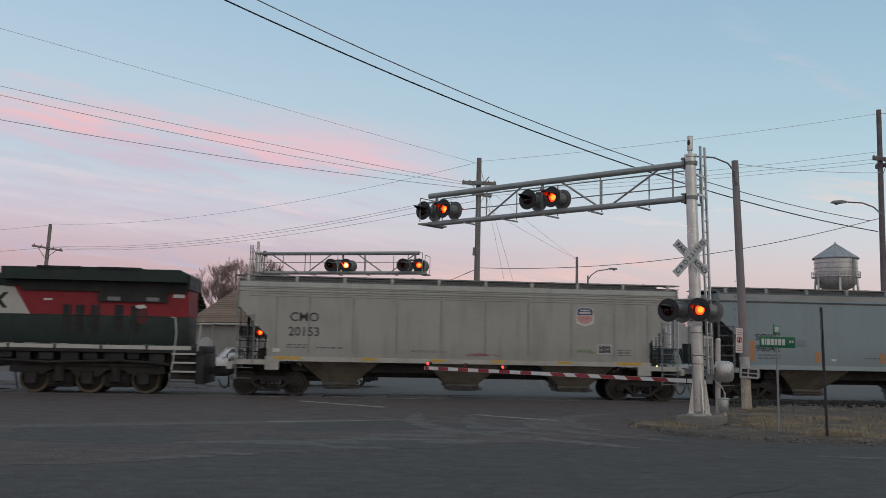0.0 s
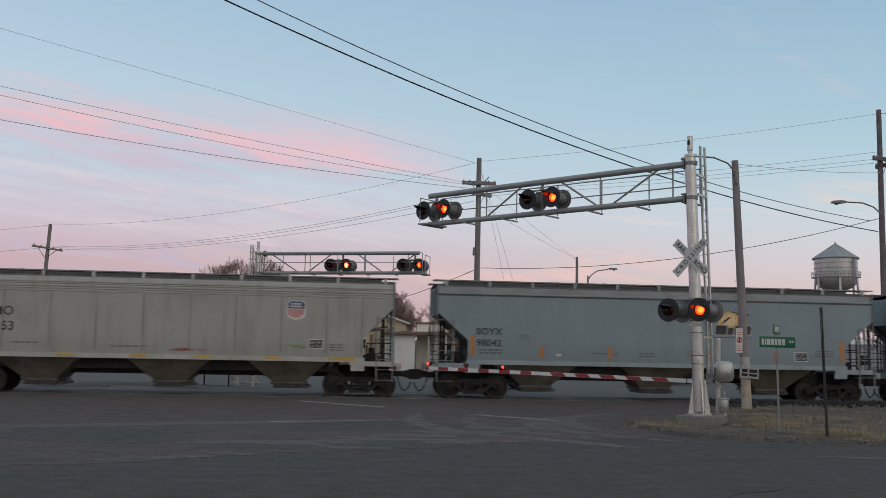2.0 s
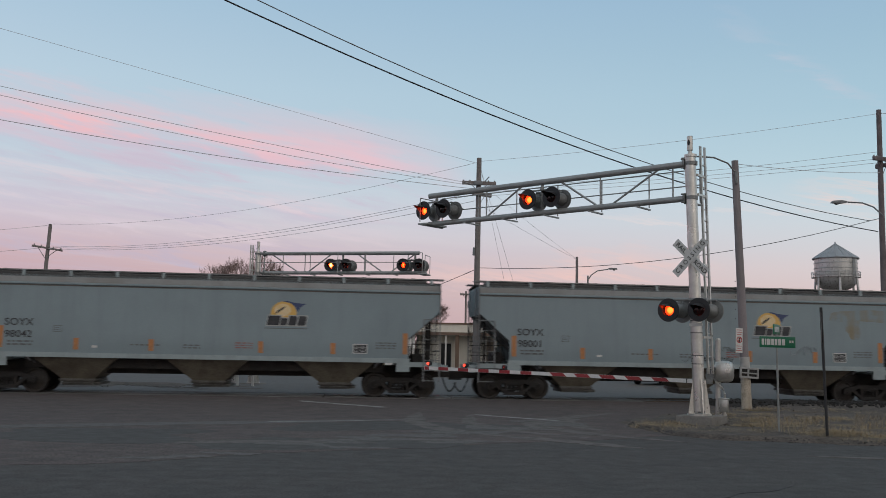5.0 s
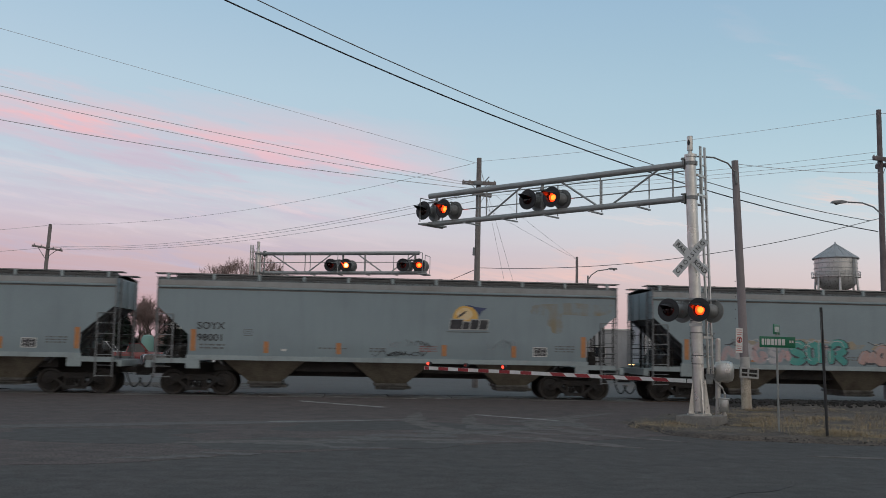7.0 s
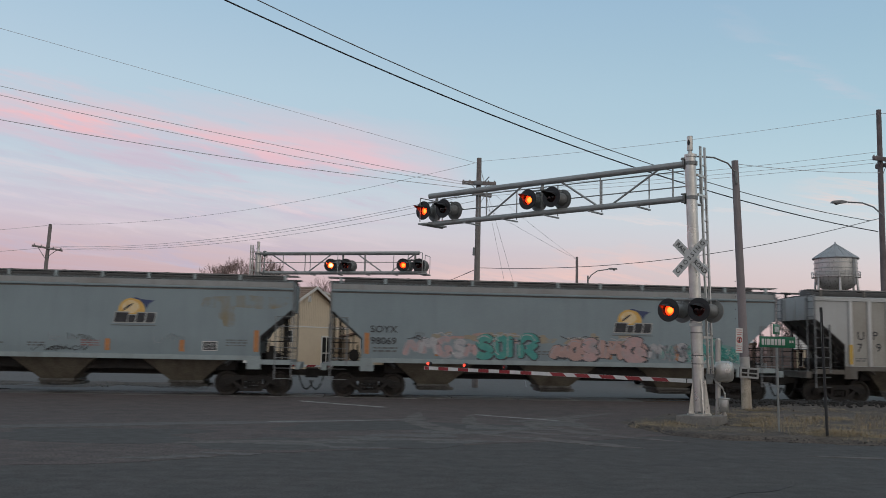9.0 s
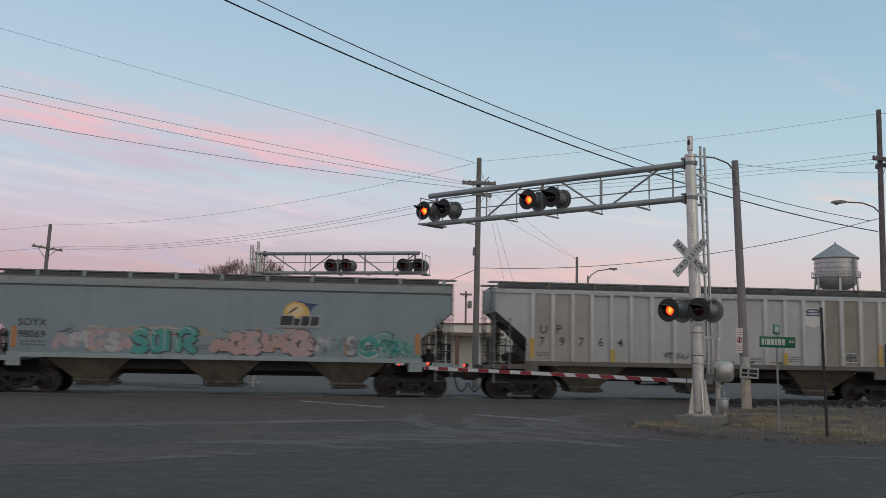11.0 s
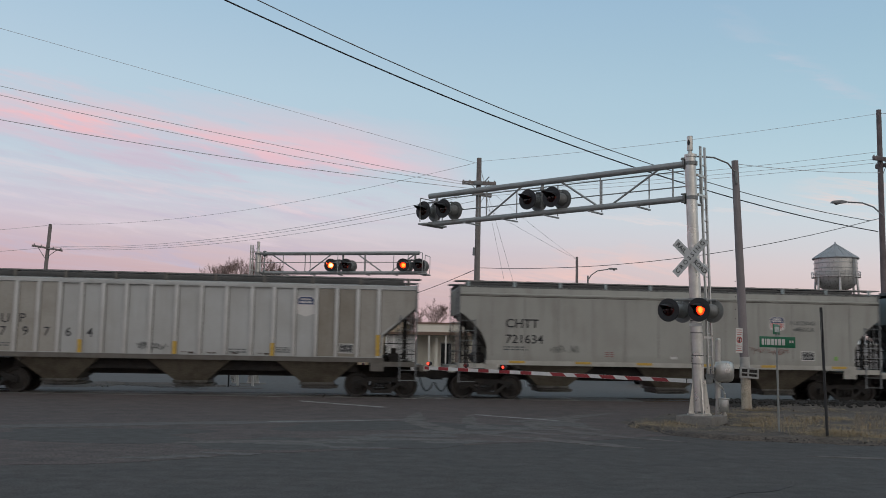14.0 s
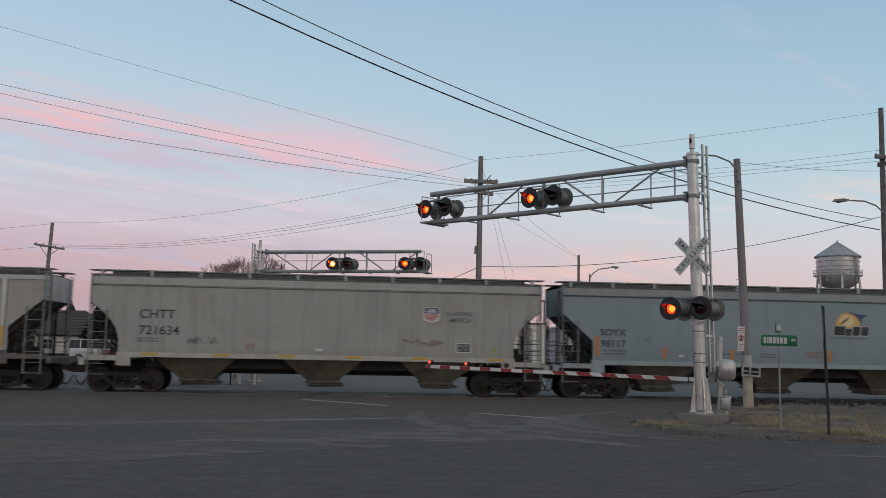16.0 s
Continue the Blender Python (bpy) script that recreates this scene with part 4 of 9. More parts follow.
# two light grey cars with welded seams
grey_label = "weathered light grey covered hopper car with welded side seams"
for s, mark, number, end, cut_lo, cut_hi, low, rounded in ((4.10, "CMO", "20153", 8.34, 2.22, 3.34, 7.22, False), (96.68, "CHTT", "721634", 8.32, 1.75, 3.28, 7.25, True)):
    c = hopper_car("seamed" if s < 50 else "smooth", end, low, cut_lo, cut_hi, (GREY_PAINT, GREY_SILL, GREY_SHADE), grey_label, rounded, (-4.55, 0.12, 4.45))
    place(c, s)
    if s < 50:
        seams(c, (-6.9, -5.70, -4.08, -2.46, -0.80, 0.88, 2.52, 4.18, 5.84, 7.15), 1.62, 3.66, SEAM)
        numbers(c, mark, number, -5.88, 2.92, 2.38, 0.46, 1.02)
        side_ridges(c, (3.70, 3.79, 3.88, 3.97))
        stripes(c, (-6.45, 6.42), 1.36, 1.47, YELLOW_TAPE, -1.64, 0.48)
        stripes(c, (-3.47, -0.9, 1.39, 3.9), 1.37, 1.46, YELLOW_TAPE, -1.64, 0.28)
        emblem_shield(c, 4.71, 3.18, 0.62, 0.70)
        data_box(c, 5.47, 1.95)
        scribble(c, 0.1, 1.60, 1.4, 0.12, 7, RED_SCRAWL, 71, 0.008)
        scribble(c, 4.3, 1.75, 0.8, 0.22, 5, GREEN_SCRAWL, 72, 0.009)
        small_print(c, -6.5, 1.93, 2, 0.8, 0.05)
        small_print(c, -5.4, 1.84, 1, 1.0, 0.05)
        small_print(c, -1.9, 1.78, 2, 1.3, 0.022)
        small_print(c, 6.0, 1.95, 3, 0.5, 0.05)
        plate(c, "notice_panel", -7.0, -6.75, 1.62, 1.76, PALE_PAINT, -1.62)
    else:
        seams(c, (-7.05, -5.81, -4.51, -3.19, -1.90, -0.60, 0.72, 2.05, 3.4, 4.75, 6.1, 7.1), 1.62, 3.82, PALE_SEAM)
        numbers(c, mark, number, -5.91, 2.85, 2.26, 0.46, 1.06, x2=-5.82)
        side_ridges(c, (3.90, 3.98))
        stripes(c, (-6.1, -3.57, -1.18, 1.28, 3.74, 6.6), 1.37, 1.46, YELLOW_TAPE, -1.64, 0.30)
        emblem_shield(c, 4.13, 3.06, 0.54, 0.56)
        lettering("BUILDING", 0.22, FAINT_PAINT, c, pose(5.16, -1.607, 3.10))
        lettering("AMERICA", 0.22, FAINT_PAINT, c, pose(5.16, -1.607, 2.86))
        data_box(c, 5.35, 1.84)
        scribble(c, -4.95, 1.75, 1.3, 0.35, 9, FAINT_PAINT, 73, 0.006)
        scribble(c, 3.0, 1.85, 1.6, 0.30, 10, mat("faint_red_stencil", (0.33, 0.23, 0.21)), 74, 0.007)
        plate(c, "notice_panel", 6.42, 6.56, 1.68, 1.84, GREEN_SCRAWL)
        plate(c, "notice_panel", -0.15, 0.12, 1.62, 1.72, PALE_PAINT)
        small_print(c, -6.6, 2.0, 2, 0.9, 0.05)
        small_print(c, -2.7, 1.85, 3, 0.35, 0.04, mat("faint_red_stencil", (0.33, 0.23, 0.21)))

# the ribbed car
SIGNAL_DARK = mat("dark_rust_smear", (0.10, 0.075, 0.06), 0.8, 0.0, grain=0.2)
RIB_SILL = mat("grimy_white_sill", (0.15, 0.14, 0.125), 0.7, 0.0, grain=0.12, stain=0.9, stain_size=0.4, tint=(0.11, 0.095, 0.08), streak=0.5, vary=True)
RIB_CUT = (2.40, 3.36)                           # where the sloping end cuts begin and end
c = hopper_car("ribbed", 8.38, 7.12, 2.33, 3.38, (WHITE_PAINT, RIB_SILL, GREY_SHADE), "chalky grey-white covered hopper car with upright outside ribs")
place(c, 78.40)
RIBS = (-6.89, -6.11, -5.34, -4.59, -3.83, -3.06, -2.25, -1.36, -0.46, 0.43, 1.34, 2.27, 3.07, 3.82, 4.62, 5.38, 6.16, 6.94)
rib = Shape()
rib.box(-0.07, 0.07, -0.10, 0.0, 1.47, 4.02, 0.012)
rib_mesh = rib.mesh("rib", [mat("chalky_rib_paint", (0.58, 0.575, 0.56), 0.6, 0.0, grain=0.05, stain=0.5, stain_size=0.6, tint=(0.42, 0.40, 0.37), streak=0.5, vary=True)])
for x in RIBS:
    for sgn in (-1, 1):
        part("rib", rib_mesh, None, c, m=pose(x, sgn * 1.545, 0, 0, 0, 0 if sgn < 0 else 180))
    # dark strip painted along one edge of the rib as its shadow
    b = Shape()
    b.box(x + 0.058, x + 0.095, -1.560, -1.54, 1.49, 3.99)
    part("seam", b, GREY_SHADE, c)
for a, d, material in ((-6.89, -6.11, PALE_TAN), (-6.11, -5.34, PALE_TAN), (-5.34, -4.59, PALE_TAN), (4.62, 5.38, BROWN_PANEL), (5.38, 6.16, BROWN_PANEL), (6.16, 6.94, PALE_TAN), (6.94, 8.36, PALE_TAN)):
    b = Shape()
    if d < 7.2:
        b.box(a + 0.06, d - 0.06, -1.557, -1.545, 1.50, 3.99)
    else:
        b.slab([(a + 0.06, RIB_CUT[0]), (a + 0.14, RIB_CUT[0]), (d, RIB_CUT[1]), (d, 3.99), (a + 0.06, 3.99)], -1.557, -1.545)
    part("side_panel", b, material, c)
b = Shape()
b.box(-4.55, 4.58, -1.640, -1.602, 3.99, 4.15, 0.008)
part("header_plate", b, WHITE_PAINT, c)
for ch, x, z in (("U", -6.46, 2.65), ("P", -5.87, 2.67), ("7", -6.52, 2.19), ("9", -5.74, 2.20), ("7", -5.0, 2.20), ("6", -4.24, 2.20), ("4", -3.48, 2.19)):
    lettering(ch, 0.46, BLACK_PAINT, c, pose(x, -1.563, z))
stripes(c, (-6.92, 6.93), 1.55, 2.32, YELLOW_TAPE, -1.651, 0.075)
stripes(c, (-3.80, -0.45, 3.06), 1.48, 1.95, YELLOW_TAPE, -1.651, 0.075)
emblem_shield(c, 4.24, 3.34, 0.60, 0.74, -1.558, faded=True)
data_box(c, 5.76, 1.80, -1.563)
small_print(c, -6.7, 1.8, 2, 0.45, 0.045, y=-1.562)
small_print(c, 1.5, 1.72, 2, 0.6, 0.05, y=-1.562)
scribble(c, -2.1, 1.62, 1.6, 0.28, 8, FAINT_PAINT, 81, 0.012, -1.562)
small_print(c, 3.2, 1.8, 3, 0.5, 0.04, y=-1.562)
for k, (x, w) in enumerate(((-0.3, 0.6), (0.6, 0.5), (1.6, 0.3), (2.45, 0.5))):
    scribble(c, x, 1.52, w, 0.07, 4, SIGNAL_DARK, 140 + k, 0.012, -1.562)

# ---------- the locomotive ----------
LOCO_GREEN = mat("dark_green_engine_paint", (0.010, 0.026, 0.021), 0.62, 0.0, grain=0.08, stain=0.5, stain_size=1.0, tint=(0.016, 0.020, 0.018), streak=0.3)
LOCO_RED = mat("dusty_red_engine_paint", (0.27, 0.014, 0.022), 0.6, 0.0, grain=0.06, stain=0.5, stain_size=0.9, tint=(0.17, 0.012, 0.017), streak=0.3)
LOCO_WHITE = mat("engine_white_paint", (0.50, 0.49, 0.45), 0.5, 0.0, grain=0.06, stain=0.5, stain_size=0.8, tint=(0.42, 0.40, 0.37), streak=0.3)
LOCO_BLACK = mat("black_grille", (0.02, 0.02, 0.02), 0.7, 0.0, grain=0.2, stain=0.4, tint=(0.05, 0.045, 0.04))


def locomotive(s):
    """A diesel engine; x = 0 is its rear platform's end, and it runs towards -x."""
    lo = thing("locomotive", "diesel locomotive in dark green, red and white", "locomotive")
    b = Shape()
    b.box(-15.5, -0.68, -1.02, 1.02, 1.80, 2.84, 0.03)
    hood = part("lower_hood", b, LOCO_GREEN, lo)
    b = Shape()
    b.slab([(-6.35, 2.84), (-0.68, 2.84), (-0.68, 3.86), (-6.98, 3.86)], -1.02, 1.02)
    up = part("red_hood", b, LOCO_RED, lo)
    b = Shape()
    b.slab([(-15.5, 2.84), (-6.35, 2.84), (-6.98, 3.86), (-15.5, 3.86)], -1.021, 1.021)
    part("white_hood", b, LOCO_WHITE, lo)
    b = Shape()                                  # crossed bars of the painted mark
    for x0, x1 in ((-7.75, -7.25), (-7.25, -7.75)):
        b.slab([(x0 - 0.09, 3.05), (x0 + 0.09, 3.05), (x1 + 0.09, 3.62), (x1 - 0.09, 3.62)], -1.030, -1.02)
    for x in (-8.6, -9.4):
        b.box(x, x + 0.5, -1.030, -1.02, 3.05, 3.62)
    part("painted_mark", b, LOCO_GREEN, lo)
    b = Shape()                                  # radiator wings
    v = [(-0.72, 4.10), (-0.72, 4.42), (-0.95, 4.55), (-7.3, 4.55), (-7.3, 4.10)]
    b.slab(v, -1.55, 1.55)
    b.slab([(-0.62, 3.86), (-0.62, 4.36), (-0.72, 4.42), (-0.72, 3.86)], -1.30, 1.30)
    part("radiator_housing", b, LOCO_GREEN, lo)
    b = Shape()
    b.slab([(-6.7, 3.72), (-0.75, 3.72), (-0.75, 4.10), (-7.3, 4.10), (-7.3, 3.86), (-6.7, 3.86)], -1.12, 1.12)
    for x in (-6.0, -3.9):
        b.box(x, x + 1.5, -1.60, 1.60, 4.52, 4.60)
    part("radiator_grille", b, LOCO_BLACK, lo)
    b = Shape()
    b.box(-6.2, -2.4, -1.2, 1.2, 4.55, 4.62, 0.02)
    b.box(-2.0, -1.1, -1.0, 1.0, 4.55, 4.60, 0.02)
    b.box(-15.3, -7.3, -0.95, 0.95, 3.86, 4.35, 0.08)
    b.box(-12.2, -10.6, -0.7, 0.7, 4.35, 4.66, 0.06)
    part("roof_hood", b, LOCO_GREEN, lo)
    for x in (-5.2, -4.75, -4.2, -3.35, -2.75):  # louvred doors
        b = Shape()
        b.box(x, x + 0.32, -1.034, -1.022, 2.2, 3.25)
        for k in range(9):
            b.box(x + 0.02, x + 0.30, -1.045, -1.03, 2.28 + k * 0.1, 2.33 + k * 0.1)
        part("louvre_door", b, LOCO_BLACK, lo)
    for x0, x1 in ((-5.95, -3.98), (-2.8, -0.95)):   # raised frames of the hood doors
        b = Shape()
        for u0, u1, w0, w1 in ((x0, x1, 3.22, 3.26), (x0, x0 + 0.04, 2.86, 3.22), (x1 - 0.04, x1, 2.86, 3.22), ((x0 + x1) / 2, (x0 + x1) / 2 + 0.03, 2.86, 3.22)):
            b.box(u0, u1, -1.040, -1.02, w0, w1)
        part("door_frame", b, LOCO_RED, lo)
    b = Shape()
    b.box(-3.95, -1.45, -1.13, -1.0, 3.36, 3.86)
    part("upper_grille", b, LOCO_BLACK, lo)
    for x0, x1, z0, z1, mm in ((-2.2, -1.75, 3.40, 3.54, GALV), (-3.6, -3.15, 3.40, 3.54, GALV), (-5.9, -5.6, 3.36, 3.44, PALE_PAINT), (-1.25, -0.85, 3.55, 3.68, PALE_PAINT)):
        b = Shape()
        b.box(x0, x1, -1.145 if mm is GALV else -1.048, -1.02, z0, z1)
        part("number_bar" if mm is PALE_PAINT else "vent", b, mm, lo)
    b = Shape()
    b.slab([(-2.35 + 0.24 * math.cos(a * 0.3), 2.85 + 0.30 * math.sin(a * 0.3)) for a in range(21)], -1.036, -1.02)
    part("emblem", b, mat("dark_red_emblem", (0.12, 0.02, 0.022), 0.6, 0.0, grain=0.1, stain=0.6, stain_size=0.15, tint=(0.03, 0.03, 0.028)), lo)
    b = Shape()
    b.slab([(-2.55, 3.10), (-2.2, 3.16), (-2.3, 3.28), (-2.6, 3.24)], -1.044, -1.03)
    part("emblem_centre", b, SHIELD_WHITE, lo)
    # surround with white edge
    b = Shape()
    b.box(-21.6, 0.0, -1.55, 1.55, 1.50, 1.78, 0.02)
    part("deck", b, LOCO_BLACK, lo)
    for i in range(13):
        b = Shape()
        x = -21.4 + i * 1.62
        b.box(x, x + 1.52, -1.575, -1.545, 1.63, 1.77)
        part("edge_stripe", b, LOCO_WHITE, lo)
    b = Shape()
    for i in range(15):
        x = -1.2 - i * 1.4
        b.rod((x, -1.52, 1.78), (x, -1.52, 2.82), 0.022, n=6)
    b.rod((-1.2, -1.52, 2.82), (-20.8, -1.52, 2.82), 0.022, n=6)
    part("side_rail", b, LOCO_GREEN, lo)
    b = Shape()
    b.tube([(-1.2, -1.52, 2.82), (-1.05, -1.54, 2.80), (-0.98, -1.56, 2.3), (-1.05, -1.58, 1.2), (-1.1, -1.58, 0.9)], 0.024, 6)
    part("handrail", b, LOCO_WHITE, lo)
    for y in (-1, 1):
        b = Shape()
        b.tube([(-0.05, 1.45 * y, 2.75), (-0.12, 1.5 * y, 2.6), (-0.2, 1.55 * y, 1.6)], 0.024, 6)
        part("handrail", b, LOCO_WHITE, lo)
    for k in range(4):                           # corner steps
        b = Shape()
        b.box(-1.1, -0.25, -1.58, -1.25, 0.52 + 0.32 * k, 0.56 + 0.32 * k)
        b.box(-1.1, -0.25, -1.60, -1.575, 0.50 + 0.32 * k, 0.56 + 0.32 * k)
        part("step", b, LOCO_WHITE if k else GALV, lo)
    b = Shape()
    b.box(-1.2, -0.2, -1.24, -1.20, 0.45, 1.55)
    b.box(-0.25, 0.05, -1.5, 1.5, 0.40, 1.50, 0.02)
    b.box(0.0, 0.5, -0.15, 0.15, 0.74, 1.0, 0.03)
    b.box(0.4, 0.85, -0.18, 0.16, 0.70, 1.02, 0.05)
    b.box(-15.0, -8.6, -1.35, 1.35, 0.35, 1.45, 0.2)      # fuel tank
    b.box(-8.4, -7.7, -1.3, 1.3, 0.9, 1.5, 0.05)
    b.box(-7.7, -0.3, -0.95, 0.95, 1.0, 1.52)
    for i in range(9):
        x = -7.4 + i * 0.78
        b.box(x, x + random.uniform(0.3, 0.7), -1.42, -0.9, random.uniform(1.12, 1.3), 1.5, 0.03)
    b.tube([(-7.6, -1.35, 1.2), (-5.5, -1.4, 1.12), (-3.0, -1.38, 1.22), (-1.2, -1.35, 1.1)], 0.05, 6)
    part("underframe", b, LOCO_BLACK, lo)
    # cab and nose far ahead
    b = Shape()
    b.box(-18.6, -15.5, -1.5, 1.5, 1.78, 4.45, 0.12)
    b.box(-20.6, -18.6, -0.95, 0.95, 1.78, 3.2, 0.15)
    part("cab", b, LOCO_RED, lo)
    b = Shape()
    for x in (-18.0, -16.9):
        b.box(x, x + 0.8, -1.52, -1.49, 3.2, 3.9)
    part("cab_window", b, LOCO_BLACK, lo)
    # three-axle trucks
    if "big_wheelset" not in MESH:
        me = MESH["wheelset"].copy()
        me.transform(Matrix.Diagonal((1.16, 1.0, 1.16, 1)))
        me.materials.append(mat("worn_tyre_face", (0.13, 0.105, 0.075), 0.5, 0.4, grain=0.15, stain=0.5, stain_size=0.2))
        for f in me.polygons:
            c = f.center
            if math.hypot(c.x, c.z) > 0.47 and abs(c.y) > 0.78:
                f.material_index = 1
        MESH["big_wheelset"] = me
    for base in (-4.14, -18.2):
        fr = Shape()
        for sgn in (-1, 1):
            y0, y1 = sgn * 1.02, sgn * 1.18
            fr.slab([(-2.75, 0.75), (-2.75, 0.98), (-2.2, 1.18), (2.2, 1.18), (2.75, 0.98), (2.75, 0.75), (1.6, 0.66), (1.3, 0.85), (0.65, 0.85), (0.4, 0.60), (-0.4, 0.60), (-0.65, 0.85), (-1.3, 0.85), (-1.6, 0.66)], y0, y1)
            for x in (-1.98, 0.0, 2.0):
                fr.box(x - 0.2, x + 0.2, sgn * 1.0, sgn * 1.26, 0.36, 0.78, 0.04)
            for x in (-1.0, 1.0):
                fr.rod((x, sgn * 1.2, 0.62), (x, sgn * 1.2, 0.92), 0.11, n=12)
            fr.rod((-2.4, sgn * 1.25, 1.05), (2.3, sgn * 1.25, 1.02), 0.04, n=6)
        for x in (-1.0, 1.0):                    # motors, brake gear and sand pipes between the wheels
            fr.box(x - 0.46, x + 0.46, -0.98, 0.98, 0.22, 0.80, 0.06)
            for sgn in (-1, 1):
                fr.rod((x - 0.42, sgn * 1.08, 0.30), (x + 0.42, sgn * 1.08, 0.42), 0.035, n=6)
                fr.box(x - 0.16, x + 0.16, sgn * 1.02, sgn * 1.24, 0.44, 1.10, 0.04)
        for x in (-2.62, 2.62):
            fr.rod((x, -1.05, 0.9), (x - 0.12 * x / abs(x), -0.95, 0.14), 0.03, n=6)
        fr.box(-2.4, 2.4, -0.6, 0.6, 0.55, 1.1)
        tr = part("truck", fr, STEEL_DARK, lo, m=pose(base, 0, 0))
        for x in (-1.98, 0.0, 2.0):
            w = part("wheelset", MESH["big_wheelset"], None, tr, m=pose(x, 0, WHEEL_R * 1.16))
            w["spin"] = 1 / 1.16
    lo.matrix_basis = track_pose(s)
    ALL_CARS.append((lo, s))
    return lo


locomotive(-5.42)

# ---------- crossing signals ----------
ALU = mat("aluminium_mast", (0.60, 0.585, 0.555), 0.34, 0.8, grain=0.06, stain=0.6, stain_size=0.35, tint=(0.40, 0.375, 0.34), streak=0.4, bump=0.05)
ARM_GREY = mat("grey_galvanised_pipe", (0.36, 0.37, 0.365), 0.5, 0.35, grain=0.08, stain=0.5, stain_size=0.5, tint=(0.25, 0.245, 0.235))
SIGNAL_BLACK = mat("black_signal_disc", (0.022, 0.022, 0.024), 0.55, 0.0, grain=0.1)
LAMP_SHELL = mat("grey_lamp_shell", (0.24, 0.245, 0.24), 0.5, 0.3, grain=0.1, stain=0.4, tint=(0.16, 0.16, 0.155))
LENS = glass("red_lens", (0.85, 0.075, 0.035))
LAMP_GLOW = mat("lit_lamp_dish", (1.0, 0.26, 0.07), emit=6.0)
LAMP_CORE = mat("lit_lamp_core", (1.0, 0.48, 0.12), emit=17.0)
BRIGHT_GLOW = mat("bright_lamp_dish", (1.0, 0.30, 0.10), emit=30.0)
BRIGHT_CORE = mat("bright_lamp_core", (1.0, 0.60, 0.30), emit=90.0)
GATE_GLOW = mat("lit_gate_lamp", (1.0, 0.055, 0.03), emit=2.2)
BAND = mat("dark_mast_band", (0.10, 0.10, 0.10), 0.5, 0.4, grain=0.1)
# near-black, to swallow the glow of a reflector turned away
LINER = mat("light_soak_liner", (0.004, 0.004, 0.004), 0.95, gloss_var=0.0)
SIGN_WHITE = mat("white_sign_sheet", (0.66, 0.66, 0.64), 0.5, 0.0, grain=0.05, stain=0.4, stain_size=0.3, tint=(0.48, 0.47, 0.44))
SIGN_BLACK = mat("black_sign_letters", (0.02, 0.02, 0.02), 0.6)
CONCRETE = mat("weathered_concrete", (0.21, 0.195, 0.178), 0.9, 0.0, grain=0.15, stain=0.5, stain_size=0.4, tint=(0.10, 0.088, 0.075), bump=0.4)
GATE_RED = mat("red_gate_stripe", (0.30, 0.03, 0.035), 0.45, 0.0, grain=0.06, stain=0.3, stain_size=0.2)
GATE_WHITE = mat("white_gate_arm", (0.70, 0.70, 0.69), 0.45, 0.0, grain=0.05, stain=0.4, stain_size=0.3, tint=(0.52, 0.5, 0.47))
BLINKERS = []                                    # (moving part, place in its lamp, "L", "R" or "early R", delay)


